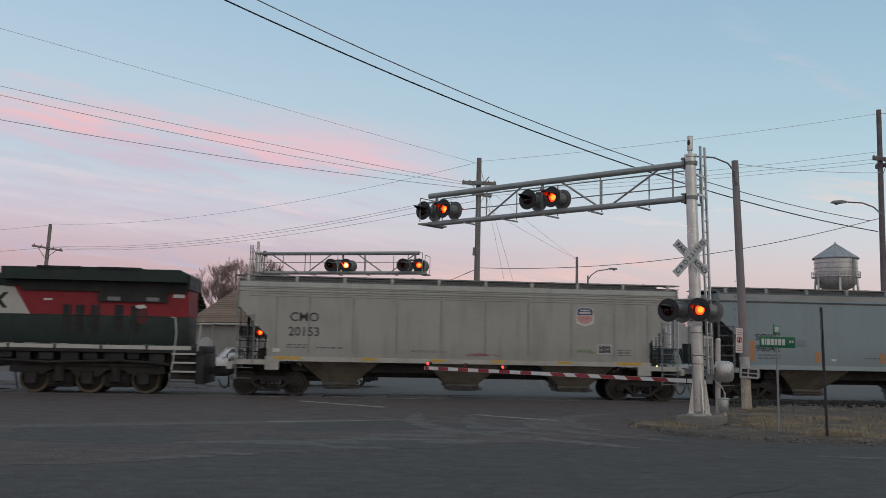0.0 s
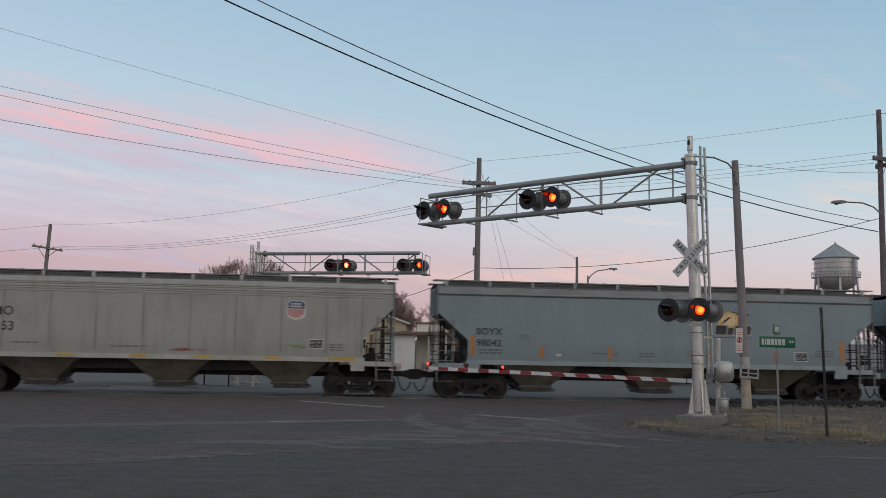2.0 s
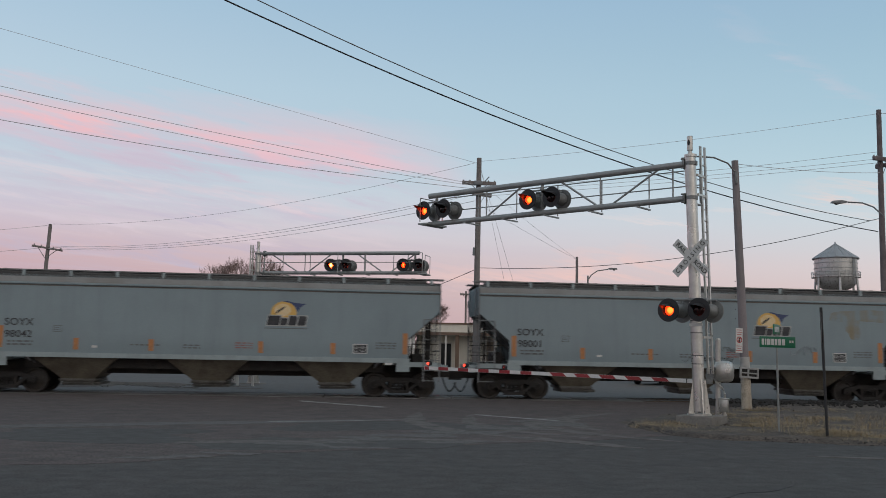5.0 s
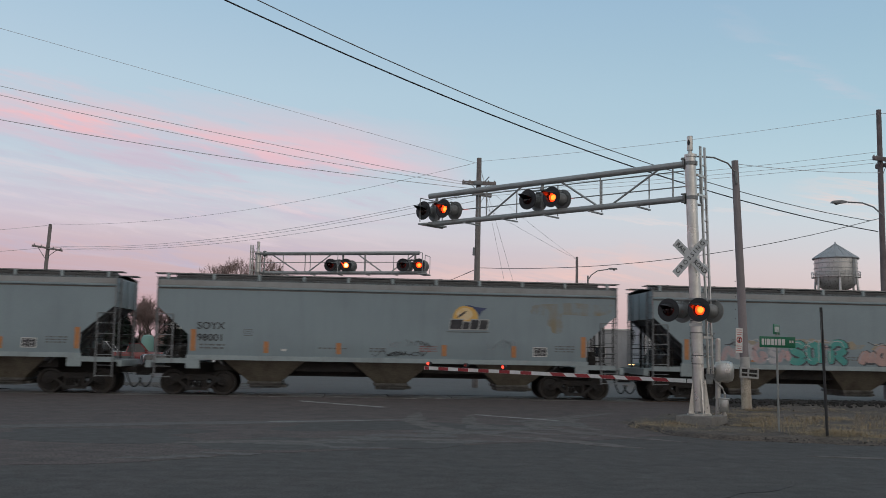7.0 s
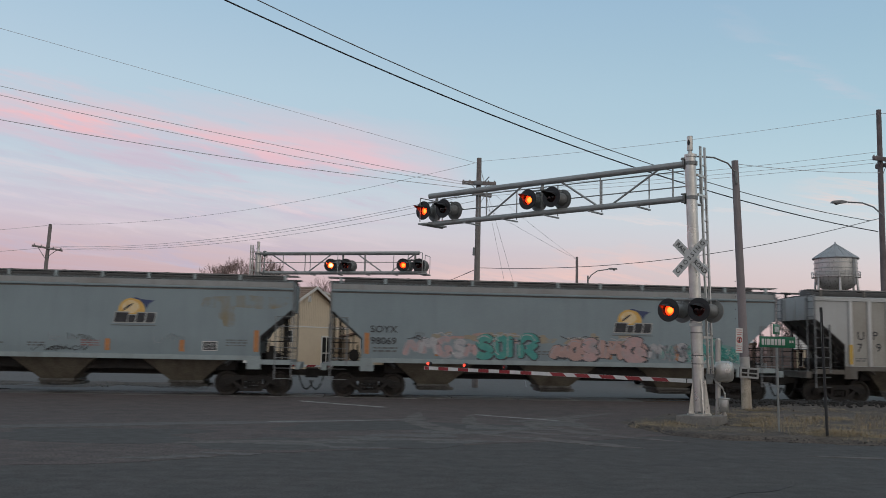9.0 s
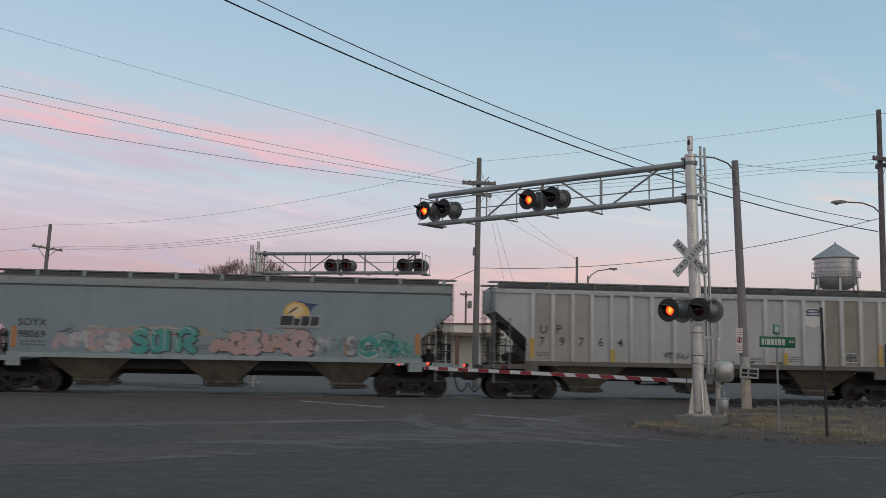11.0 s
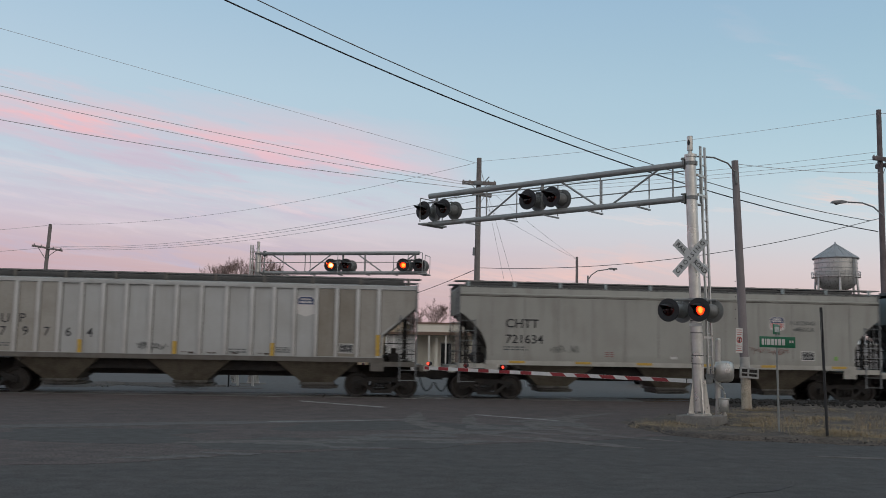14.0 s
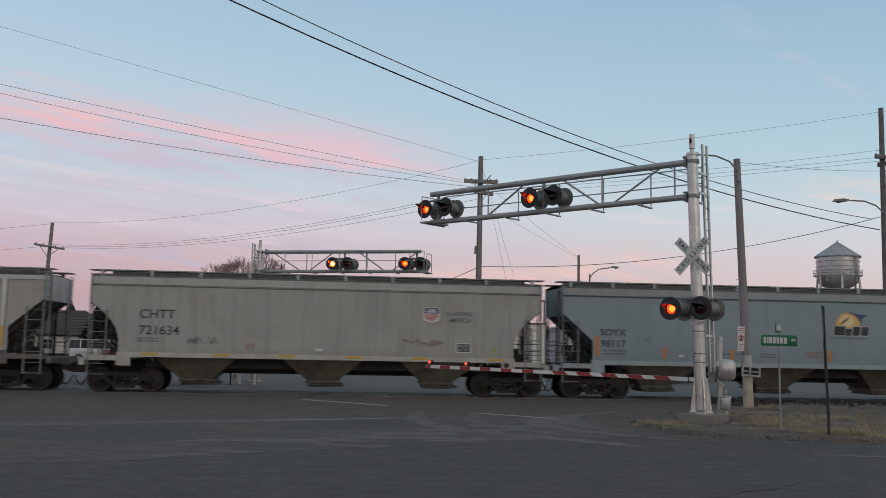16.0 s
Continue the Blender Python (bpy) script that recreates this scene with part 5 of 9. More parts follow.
def flasher(parent, x, y, z, facing, phase, delay, aimed_here=False):
    """A round signal lamp on a 24-inch black disc. It faces +y when facing is 1, -y when -1."""
    if "disc" not in MESH:
        b = Shape()
        turn = Matrix.Rotation(-math.pi / 2, 4, "X")
        b.lathe([(0.158, -0.012), (0.158, 0.012), (0.300, 0.012), (0.306, 0.0)], 36, turn)
        b.slot = 1
        b.lathe([(0.306, 0.0), (0.300, -0.012), (0.158, -0.012)], 36, turn)
        MESH["disc"] = b.mesh("background_disc", [SIGNAL_BLACK, LAMP_SHELL])
        b = Shape()
        b.lathe([(0.165, -0.005), (0.185, -0.05), (0.185, -0.16), (0.14, -0.27), (0.07, -0.33), (0.0, -0.34)], 28, turn)
        b.rod((0, -0.12, 0.17), (0, -0.12, 0.26), 0.03, n=8)
        # added inner cup that keeps an unlit lamp's shell from glowing
        b.slot = 1
        b.lathe([(0.157, -0.004), (0.160, -0.05), (0.160, -0.16), (0.12, -0.25), (0.0, -0.30)], 24, turn)
        MESH["shell"] = b.mesh("lamp_shell", [LAMP_SHELL, LINER])
        b = Shape()
        b.lathe([(0.158, 0.0), (0.13, 0.018), (0.08, 0.034), (0.0, 0.04)], 28, turn)
        MESH["lens"] = b.mesh("lens", [LENS])
        b = Shape()                              # hood
        n, rows = 20, 5
        v, f = [], []
        for j in range(rows + 1):
            for i in range(n + 1):
                a = math.pi * (0.02 + 0.96 * i / n)
                reach = 0.44 * max(0.06, math.sin(math.pi * i / n) ** 1.5)
                u = j / rows
                v.append((0.172 * math.cos(a), 0.012 + reach * u, 0.172 * math.sin(a) - 0.06 * u * reach / 0.44))
        w = n + 1
        for j in range(rows):
            for i in range(n):
                a = j * w + i
                f.append((a, a + 1, a + w + 1, a + w))
        b.add(v, f)
        b.add([(p[0] * 0.96, p[1], p[2] * 0.96 - 0.002) for p in v], [q[::-1] for q in f])
        MESH["visor"] = b.mesh("visor", [SIGNAL_BLACK])
        b = Shape()
        b.slot = 2
        b.lathe([(0.0, -0.01), (0.05, -0.009), (0.085, -0.006)], 24, turn)
        b.slot = 0
        b.lathe([(0.085, -0.006), (0.135, 0.01)], 24, turn)
        b.slot = 1
        b.lathe([(0.135, 0.01), (0.14, 0.0), (0.08, -0.022), (0.0, -0.026)], 24, turn)
        me = bpy.data.meshes.new("reflector")
        me.from_pydata(b.v, [], b.f)
        for q in (LAMP_GLOW, SIGNAL_BLACK, LAMP_CORE):
            me.materials.append(q)
        me.polygons.foreach_set("material_index", b.mi)
        MESH["reflector"] = me
    d = part("flasher", MESH["disc"], None, parent, "black round signal disc with a hooded red lamp", m=pose(x, y, z, 0, 0, 0 if facing > 0 else 180))
    part("lamp_shell", MESH["shell"], None, d)
    part("lens", MESH["lens"], None, d)
    part("visor", MESH["visor"], None, d)
    if aimed_here and "bright_reflector" not in MESH:      # a lamp that points straight down the street
        me = MESH["reflector"].copy()
        me.materials[0], me.materials[2] = BRIGHT_GLOW, BRIGHT_CORE
        MESH["bright_reflector"] = me
    r = part("reflector", MESH["bright_reflector" if aimed_here else "reflector"], None, d, m=pose(0, -0.12, 0))
    BLINKERS.append((r, (0, -0.10, 0), phase, delay))


def cantilever(name, label, m, length, z_top, z_low, mast_top, pairs, mast_lamp_z, seen, delay, rise=0.0, lean=0.0, crossbuck=True, ladder_side=-1):
    """A signal bridge on one mast. x runs out along the arm, +y faces the drivers."""
    g = thing(name, label, "railway signal", m, group="cantilever crossing signals")
    b = Shape()
    b.rod((0, 0, 0.1), (lean * mast_top, 0, mast_top - 0.55), 0.155, 0.145, n=24)
    b.rod((lean * (mast_top - 0.55), 0, mast_top - 0.57), (lean * (mast_top - 0.5), 0, mast_top - 0.50), 0.165, n=24)
    for a in range(4):                           # base gussets
        turn = Matrix.Rotation(radians(90 * a + 45), 4, "Z")
        b.slab([(0.14, 0.04), (0.285, 0.04), (0.285, 0.10), (0.17, 0.90), (0.14, 0.90)], -0.012, 0.012, turn)
    b.lathe([(0.0, 0.0), (0.32, 0.0), (0.32, 0.045), (0.0, 0.045)], 8)
    mast = part("mast", b, ALU, g, "silver aluminium mast")
    for z in (1.30, 1.52, 2.10, 2.42):
        b = Shape()
        b.rod((lean * z, 0, z), (lean * z, 0, z + 0.022), 0.158, n=24)
        part("band", b, BAND, mast)
    b = Shape()
    c = lean * mast_top
    b.rod((c, 0, mast_top - 0.5), (c, 0, mast_top - 0.38), 0.07, 0.05, n=16)
    b.rod((c, 0, mast_top - 0.38), (c, 0, mast_top), 0.078, 0.074, n=18)
    cap = part("mast_cap", b, ALU, g)
    b = Shape()
    b.slab([(0.035 * math.cos(t * 0.4), 0.08 * math.sin(t * 0.4)) for t in range(16)], 0.074, 0.082, Matrix.Translation((c, 0, mast_top - 0.18)))
    part("cap_mark", b, SIGNAL_BLACK, cap)
    # chords
    for z, r, x1 in ((z_top, 0.088, length - 0.02 if lean else length - 0.35), (z_low, 0.082, length)):
        b = Shape()
        b.rod((0.30, 0.0, z), (x1, 0.0, z + rise), r, n=18)
        part("arm_chord", b, ARM_GREY, g, "grey steel arm pipe")
        b = Shape()
        b.box(0.0, 0.34, -0.05, 0.05, z - 0.06, z + 0.06, 0.01)
        b.rod((0.30, 0, z), (0.36, 0, z), 0.15, n=12)
        b.rod((lean * z, 0, z - 0.05), (lean * z, 0, z + 0.05), 0.158, n=20)
        for q in (-0.11, 0.11):
            b.rod((0.30, 0.11, z + q), (0.40, 0.11, z + q), 0.022, n=6)
        part("arm_clamp", b, LAMP_SHELL, g)
    h = z_top - z_low
    for x in (0.69, 2.92, 6.98) if lean else (0.34, 2.45, 5.46, length - 0.9):
        b = Shape()
        b.rod((x, 0, z_low), (x, 0, z_top), 0.022, n=6)
        part("arm_post", b, ARM_GREY, g)
    for x0, x1 in ((2.60, 1.0), (2.97, 4.36), (7.0, 5.5)) if lean else ((2.17, 0.67), (2.55, 3.84), (6.41, 5.05), (6.7, 8.0)):
        if x1 < length - 0.3:
            b = Shape()
            b.rod((x0, 0, z_low), (x1, 0, z_top), 0.030, n=8)
            part("arm_brace", b, ARM_GREY, g)
    # handrail behind
    b = Shape()
    n = 7
    for i in range(n):
        x = 0.2 + i * (length - 0.25) / (n - 1)
        b.rod((x, -0.62, z_low - 0.06), (x, -0.62, z_top - 0.05), 0.018, n=6)
        b.box(x - 0.03, x + 0.03, -0.66, 0.12, z_low - 0.13, z_low - 0.09)
    for z in (z_low + h * 0.48, z_top - 0.05):
        b.rod((0.2, -0.62, z), (length - 0.05, -0.62, z), 0.018, n=6)
    for y in (-0.62, 0.35):
        b.rod((length + 0.08, y, z_low), (length + 0.08, y, z_top - 0.15), 0.016, n=6)
    b.rod((length + 0.08, -0.62, z_top - 0.15), (length + 0.08, 0.35, z_top - 0.15), 0.016, n=6)
    b.box(length - 0.25, length + 0.12, -0.62, 0.40, z_low - 0.10, z_low - 0.05)
    part("handrail", b, ARM_GREY, g)
    # lamps
    for x in pairs:
        zl = z_low + h * (0.40 if lean else 0.36)
        b = Shape()
        b.rod((x + 0.1, 0, z_low), (x + 0.1, 0, z_top - 0.05), 0.05, n=10)
        b.rod((x - 0.42, 0.16, zl + 0.26), (x + 0.42, 0.16, zl + 0.26), 0.028, n=8)
        b.rod((x - 0.42, -0.16, zl + 0.26), (x + 0.42, -0.16, zl + 0.26), 0.028, n=8)
        b.rod((x, -0.32, zl + 0.26), (x, 0.24, zl + 0.26), 0.035, n=8)
        part("lamp_bracket", b, LAMP_SHELL, g)
        for dx in ((-0.42, 0.42) if lean else (-0.38, 0.38)):
            near_left = (dx > 0) if seen > 0 else (dx < 0)
            flasher(g, x + dx, 0.30 if lean else 0.38, zl, 1, "L" if near_left else "R", delay)
            flasher(g, x + dx, -0.30 if lean else -0.46, zl, -1, "L" if near_left else "R", delay, not lean and x < 5)
    z = mast_lamp_z
    b = Shape()
    b.box(-0.20, 0.20, -0.22, 0.22, z + 0.22, z + 0.32, 0.02)
    for y in (0.32, -0.26):
        b.rod((lean * z - 0.45, y, z + 0.27), (lean * z + 0.45, y, z + 0.27), 0.032, n=8)
    b.rod((lean * z, -0.26, z + 0.27), (lean * z, 0.34, z + 0.27), 0.045, n=8)
    part("lamp_bracket", b, LAMP_SHELL, g)
    for dx in ((-0.31, 0.53) if lean else (-0.38, 0.38)):
        near_left = (dx > 0) if seen > 0 else (dx < 0)
        flasher(g, lean * z + dx, 0.50, z, 1, "L" if near_left else "early R", delay)
        flasher(g, lean * z + dx, -0.34, z, -1, "L" if near_left else "early R", delay)
    # ladder
    b = Shape()
    feet = ((-0.12, -0.36), (-0.14, -0.58))
    for x, y in feet:
        b.box(x - 0.025, x + 0.025, y - 0.035, y + 0.035, 1.05, mast_top - 0.22)
    for i in range(int((mast_top - 1.4) / 0.3)):
        b.rod((*feet[0], 1.2 + i * 0.3), (*feet[1], 1.2 + i * 0.3), 0.015, n=6)
    for zz in (2.0, 3.9, z_low + 0.1, z_top - 0.3):
        b.box(-0.15, -0.09, -0.66, -0.10, zz - 0.03, zz + 0.03)
    b.v = [(p[0] + lean * p[2], p[1], p[2]) for p in b.v]
    part("ladder", b, ALU, g)
    if crossbuck:
        for k, ang in enumerate((45, -45)):
            z = 4.07
            y = 0.20 + 0.02 * k
            turn = Matrix.Translation((lean * z, y, z)) @ Matrix.Rotation(math.pi, 4, "Z") @ Matrix.Rotation(radians(ang), 4, "Y")
            b = Shape()
            b.box(-0.61, 0.61, -0.004, 0.004, -0.114, 0.114)
            bl = part("crossbuck_blade", b, SIGN_WHITE, g, "white crossbuck blade with black letters", m=turn)
            if k == 0:
                lettering("RAIL", 0.17, SIGN_BLACK, bl, pose(-0.37, -0.006, 0), stretch=1.0)
                lettering("ROAD", 0.17, SIGN_BLACK, bl, pose(0.37, -0.006, 0), stretch=0.92)
            else:
                lettering("C R O S S I N G", 0.165, SIGN_BLACK, bl, pose(0, -0.006, 0), stretch=0.98)
    b = Shape()
    b.box(-0.18, 0.18, 0.155, 0.172, 2.28, 2.36)
    part("band_label", b, SIGN_WHITE, g)
    return g


def gate(label, m, length, lamps, delay, facing=1):
    """A lowered barrier. x runs out along the arm; the pivot is 0.9 m above its foot; lamps: places along the arm and their phases."""
    g = thing("crossing_gate", label, "level-crossing barrier", m, group="lowered crossing gates")
    b = Shape()
    b.rod((-0.10, 0, 0), (-0.10, 0, 2.03), 0.068, n=16)
    b.lathe([(0.0, 0.0), (0.20, 0.0), (0.20, 0.03), (0.0, 0.03)], 8, pose(-0.10, 0, 0))
    b.lathe([(0.0, 2.08), (0.05, 2.07), (0.068, 2.03)], 16, pose(-0.10, 0, 0))
    part("post", b, ALU, g)
    b = Shape()
    b.box(-0.50, -0.02, -0.24, 0.22, 0.92, 1.48, 0.14)
    b.rod((0.02, 0.10, 1.22), (0.02, 0.26, 1.22), 0.11, n=18)
    part("mechanism_box", b, ALU, g, "silver gate mechanism box")
    b = Shape()
    b.box(-0.42, -0.20, 0.06, 0.24, 0.16, 0.50, 0.015)
    b.box(-0.44, -0.18, 0.05, 0.25, 0.48, 0.52, 0.01)
    b.tube([(-0.32, 0.14, 0.50), (-0.33, 0.15, 0.62), (-0.26, 0.15, 0.78), (-0.10, 0.14, 0.90), (-0.04, 0.10, 1.02)], 0.030, 8)
    b.rod((-0.31, 0.14, -0.08), (-0.31, 0.14, 0.16), 0.05, n=10)
    b.rod((-0.31, 0.14, 0.06), (-0.31, 0.14, 0.10), 0.075, n=6)
    part("junction_box", b, ALU, g)
    b = Shape()
    b.box(-0.04, 0.80, 0.24, 0.27, 0.86, 0.98, 0.01)
    b.slab([(-0.12, 1.30), (0.06, 1.34), (0.16, 1.10), (0.10, 0.86), (-0.02, 0.86), (-0.06, 1.05)], 0.23, 0.26)
    b.rod((0.0, 0.20, 1.24), (0.0, 0.29, 1.24), 0.075, n=18)
    part("arm_support", b, LAMP_SHELL, g)
    b = Shape()
    b.box(-0.40, -0.12, 0.215, 0.235, 1.02, 1.38, 0.008)
    part("cover_plate", b, ALU, g)
    z = 0.92
    b = Shape()
    b.box(0.42, length, 0.25, 0.28, z - 0.052, z + 0.052)
    arm = part("gate_arm", b, GATE_WHITE, g, "red and white striped gate arm")
    bands = [(1.12 + 0.765 * i, 0.42, 0.11) for i in range(5)] + [(5.30 + 0.725 * i, 0.36, 0.0) for i in range(5)] + [(8.92, 0.16, 0.0)]
    for x, w, sl in bands:                       # slanted on the thick half, upright on the slim tip
        if x + w > length:
            continue
        b = Shape()
        b.slab([(x, z - 0.049), (x + w, z - 0.049), (x + w + sl, z + 0.049), (x + sl, z + 0.049)], 0.284, 0.246)
        part("red_stripe", b, GATE_RED, arm)
    b = Shape()
    b.box(0.64, 0.67, 0.245, 0.285, z - 0.06, z + 0.06)
    part("arm_joint", b, BAND, arm)
    for x, phase in lamps:
        b = Shape()
        b.box(x - 0.03, x + 0.03, 0.25, 0.28, z + 0.06, z + 0.12)
        b.rod((x, 0.20, z + 0.14), (x, 0.33, z + 0.14), 0.062, n=14)
        lamp = part("gate_lamp", b, SIGNAL_BLACK, g, "small red gate-arm lamp")
        if "gate_bulb" not in MESH:
            q = Shape()
            q.lathe([(0.0, 0.03), (0.026, 0.026), (0.044, 0.01), (0.047, 0.0)], 14, Matrix.Rotation(-math.pi / 2, 4, "X"))
            q.lathe([(0.0, 0.03), (0.026, 0.026), (0.044, 0.01), (0.047, 0.0)], 14, Matrix.Rotation(math.pi / 2, 4, "X"))
            MESH["gate_bulb"] = q.mesh("gate_bulb", [GATE_GLOW])
        if phase == "on":
            for s in (1, -1):
                part("bulb", MESH["gate_bulb"], None, lamp, m=pose(x, 0.265 + s * 0.075, z + 0.14))
        else:
            if "flip" not in MESH:
                me = bpy.data.meshes.new("flip")
                q = Shape()
                turn = Matrix.Rotation(-math.pi / 2, 4, "X")
                q.lathe([(0.0, 0.012), (0.034, 0.010), (0.047, 0.0)], 14, turn)
                q.slot = 1
                q.lathe([(0.047, 0.0), (0.034, -0.010), (0.0, -0.012)], 14, turn)
                me.from_pydata(q.v, [], q.f)
                me.materials.append(GATE_GLOW)
                me.materials.append(SIGNAL_BLACK)
                me.polygons.foreach_set("material_index", q.mi)
                MESH["flip"] = me
            r = part("bulb", MESH["flip"], None, lamp, m=pose(x, 0.265 + facing * 0.10, z + 0.14, 0, 0, 0 if facing > 0 else 180))
            BLINKERS.append((r, (x, 0.265 + facing * 0.11, z + 0.14), phase, delay, 0 if facing > 0 else 180))
    return g


def footing(x, y, z, w, h, turn=0):
    b = Shape()
    b.box(-w / 2, w / 2, -w / 2, w / 2, -0.5, 0.0, 0.03)
    return tagged(part("footing", b, CONCRETE, m=pose(x, y, z, 0, 0, turn)), "weathered square concrete signal footing", "footing")


ARM_TURN = math.degrees(math.atan2(6.0, -7.15))
cantilever("cantilever_signal", "silver cantilever mast with grey truss arm and crossbuck over the road",
           pose(6.68, 24.3, 0.28, 0, 0, ARM_TURN), 9.35, 6.60, 5.67, 7.34, (4.80, 8.92), 2.69, 1, 0.0, rise=-0.05, lean=0.026)
footing(6.74, 24.3, 0.28, 0.98, 0.5, ARM_TURN)
FAR_TURN = math.degrees(math.atan2(-1.9, 8.4))
cantilever("cantilever_signal", "far cantilever signal mast with truss arm beyond the tracks",
           pose(-9.05, 45.5, 0.05, 0, 0, FAR_TURN), 8.5, 6.27, 5.33, 6.87, (4.28, 7.85), 2.43, -1, 0.14)
footing(-9.05, 45.5, 0.05, 0.95, 0.5, FAR_TURN)
GATE_TURN = math.degrees(math.atan2(5.0, -7.75))
gate("lowered red and white striped crossing gate with small red lamps", pose(7.26, 25.0, 0.20, 0, -0.8, GATE_TURN), 9.10,
     ((8.92, "on"), (7.56, "L"), (6.21, "R")), 0.0)
footing(7.30, 25.0, 0.22, 0.45, 0.4, GATE_TURN)
gate("far lowered crossing gate beyond the tracks", pose(-9.9, 45.9, 0.0, 0, 0, FAR_TURN), 8.2,
     ((8.1, "on"), (6.3, "R"), (4.6, "L")), 0.14, -1)

# ---------- ground, road and track ----------
ASPHALT = mat("dark_asphalt", (0.069, 0.0605, 0.0565), 0.82, 0.0, grain=0.5, grain_size=0.035, stain=0.75, stain_size=0.9, tint=(0.043, 0.040, 0.037), swirl=0.35, bump=0.6, bump_size=0.014)
WORN_ASPHALT = mat("worn_brown_asphalt", (0.104, 0.080, 0.074), 0.85, 0.0, grain=0.6, grain_size=0.045, stain=0.8, stain_size=0.8, tint=(0.056, 0.047, 0.044), swirl=0.3, bump=0.7, bump_size=0.018)
PALE_ASPHALT = mat("bleached_far_asphalt", (0.105, 0.099, 0.093), 0.8, 0.0, grain=0.12, grain_size=0.03, stain=0.5, stain_size=3.0, tint=(0.078, 0.073, 0.068), bump=0.3)
DIRT = mat("dry_verge_dirt", (0.112, 0.092, 0.077), 0.95, 0.0, grain=0.5, grain_size=0.05, stain=1.0, stain_size=0.45, tint=(0.058, 0.050, 0.045), bump=0.7, bump_size=0.03)
# grimy stone, darkened further to hold the shade of the train
BALLAST = mat("grimy_shaded_ballast", (0.028, 0.025, 0.023), 0.95, 0.0, grain=0.5, grain_size=0.05, stain=0.5, stain_size=0.5, bump=1.0, bump_size=0.04)
RAIL = mat("rail_steel", (0.11, 0.085, 0.07), 0.55, 0.6, grain=0.1, stain=0.4, tint=(0.08, 0.05, 0.035))
TIMBER = mat("creosoted_timber", (0.055, 0.045, 0.038), 0.9, 0.0, grain=0.25, grain_size=0.03, stain=0.5, stain_size=0.4, tint=(0.10, 0.085, 0.07), random=0.25, bump=0.5)
PANEL = mat("concrete_crossing_panel", (0.16, 0.15, 0.138), 0.85, 0.0, grain=0.15, grain_size=0.03, stain=0.5, stain_size=0.5, tint=(0.075, 0.07, 0.066), random=0.15, bump=0.4)
ROAD_PAINT = mat("worn_road_paint", (0.33, 0.32, 0.305), 0.8, 0.0, grain=0.35, grain_size=0.06, stain=1.0, stain_size=0.25, tint=(0.085, 0.083, 0.082))
CRACK = mat("crack_sealer", (0.022, 0.022, 0.023), 0.7, 0.0, grain=0.2)
STRAW = mat("dry_straw_grass", (0.40, 0.31, 0.19), 0.9, 0.0, grain=0.3, grain_size=0.15, stain=0.9, stain_size=0.35, tint=(0.15, 0.12, 0.09))


def uneven(name, material, x0, x1, y0, y1, step, height, kind_label, category, inside=None):
    """A sheet of ground with gentle relief."""
    nx, ny = max(1, round((x1 - x0) / step)), max(1, round((y1 - y0) / step))
    v = [(x0 + (x1 - x0) * i / nx, y0 + (y1 - y0) * j / ny) for j in range(ny + 1) for i in range(nx + 1)]
    v3 = [(x, y, height(x, y)) for x, y in v]
    f = []
    for j in range(ny):
        for i in range(nx):
            a = j * (nx + 1) + i
            if inside is None or inside(*v[a]) or inside(*v[a + nx + 2]):
                f.append((a, a + 1, a + nx + 2, a + nx + 1))
    sh = Shape()
    sh.add(v3, f)
    return tagged(part(name, sh, material, smooth=180), kind_label, category, kind="structure")


# one sheet to the horizon
sh = Shape()
R = (0, 60, 140, 300, 700, 1600, 3500)
rings = [[(r * math.cos(a * math.pi / 16), 30 + r * math.sin(a * math.pi / 16), -0.03) for a in range(32)] for r in R[1:]]
v = [(0, 30, -0.03)] + [p for g in rings for p in g]
f = [(0, 1 + k, 1 + (k + 1) % 32) for k in range(32)]
for j in range(len(rings) - 1):
    for k in range(32):
        a, c = 1 + j * 32, 1 + (j + 1) * 32
        f.append((a + k, c + k, c + (k + 1) % 32, a + (k + 1) % 32))
sh.add(v, f)
tagged(part("ground", sh, DIRT, smooth=0), "bare brown winter earth", "ground", kind="structure")


def side_of_track(x, y):
    return Vector((x, y, 0)).dot(NDIR) - (FACE + HALF)


# asphalt before the track, and beyond it
b = Shape()
b.plan([(-70, -40), (70, -40), (70, 20), (30, 30), (16, 33.8), (-70, 28.0)], -0.6, 0.0)
road = tagged(part("road", b, ASPHALT, smooth=0), "dark patched asphalt road", "road", kind="structure")
e = []
for i in range(41):
    x = -22 + i * 0.72
    edge = 14.6 + 0.62 * (x + 5.6) + 0.55 * noise.noise(Vector((x * 0.5, 3, 0))) + 0.25 * noise.noise(Vector((x * 1.9, 7, 0)))
    e.append((x, min(max(edge, 12.6), 25.6 + 0.35 * noise.noise(Vector((x, 1, 0))))))
b = Shape()
b.plan(e + [(8.6, 26.0), (12.5, 36.1), (-22, 32.8)], -0.5, 0.004)
tagged(part("road_surface", b, WORN_ASPHALT, smooth=0), "worn brownish asphalt of the crossing road", "road", kind="structure")
b = Shape()
b.plan([(-14, 36.5), (-6, 37.3), (20, 39.9), (60, 44), (60, 62), (-5, 60), (-60, 52), (-60, 43)], -0.5, 0.006)
tagged(part("road_beyond", b, PALE_ASPHALT, smooth=0), "pale bleached asphalt street beyond the tracks", "road", kind="structure")


def flat_mark(name, pts, z, material, label, category="road marking"):
    b = Shape()
    b.plan(pts, -0.03, z)
    return tagged(part(name, b, material, smooth=0), label, category, kind="structure")


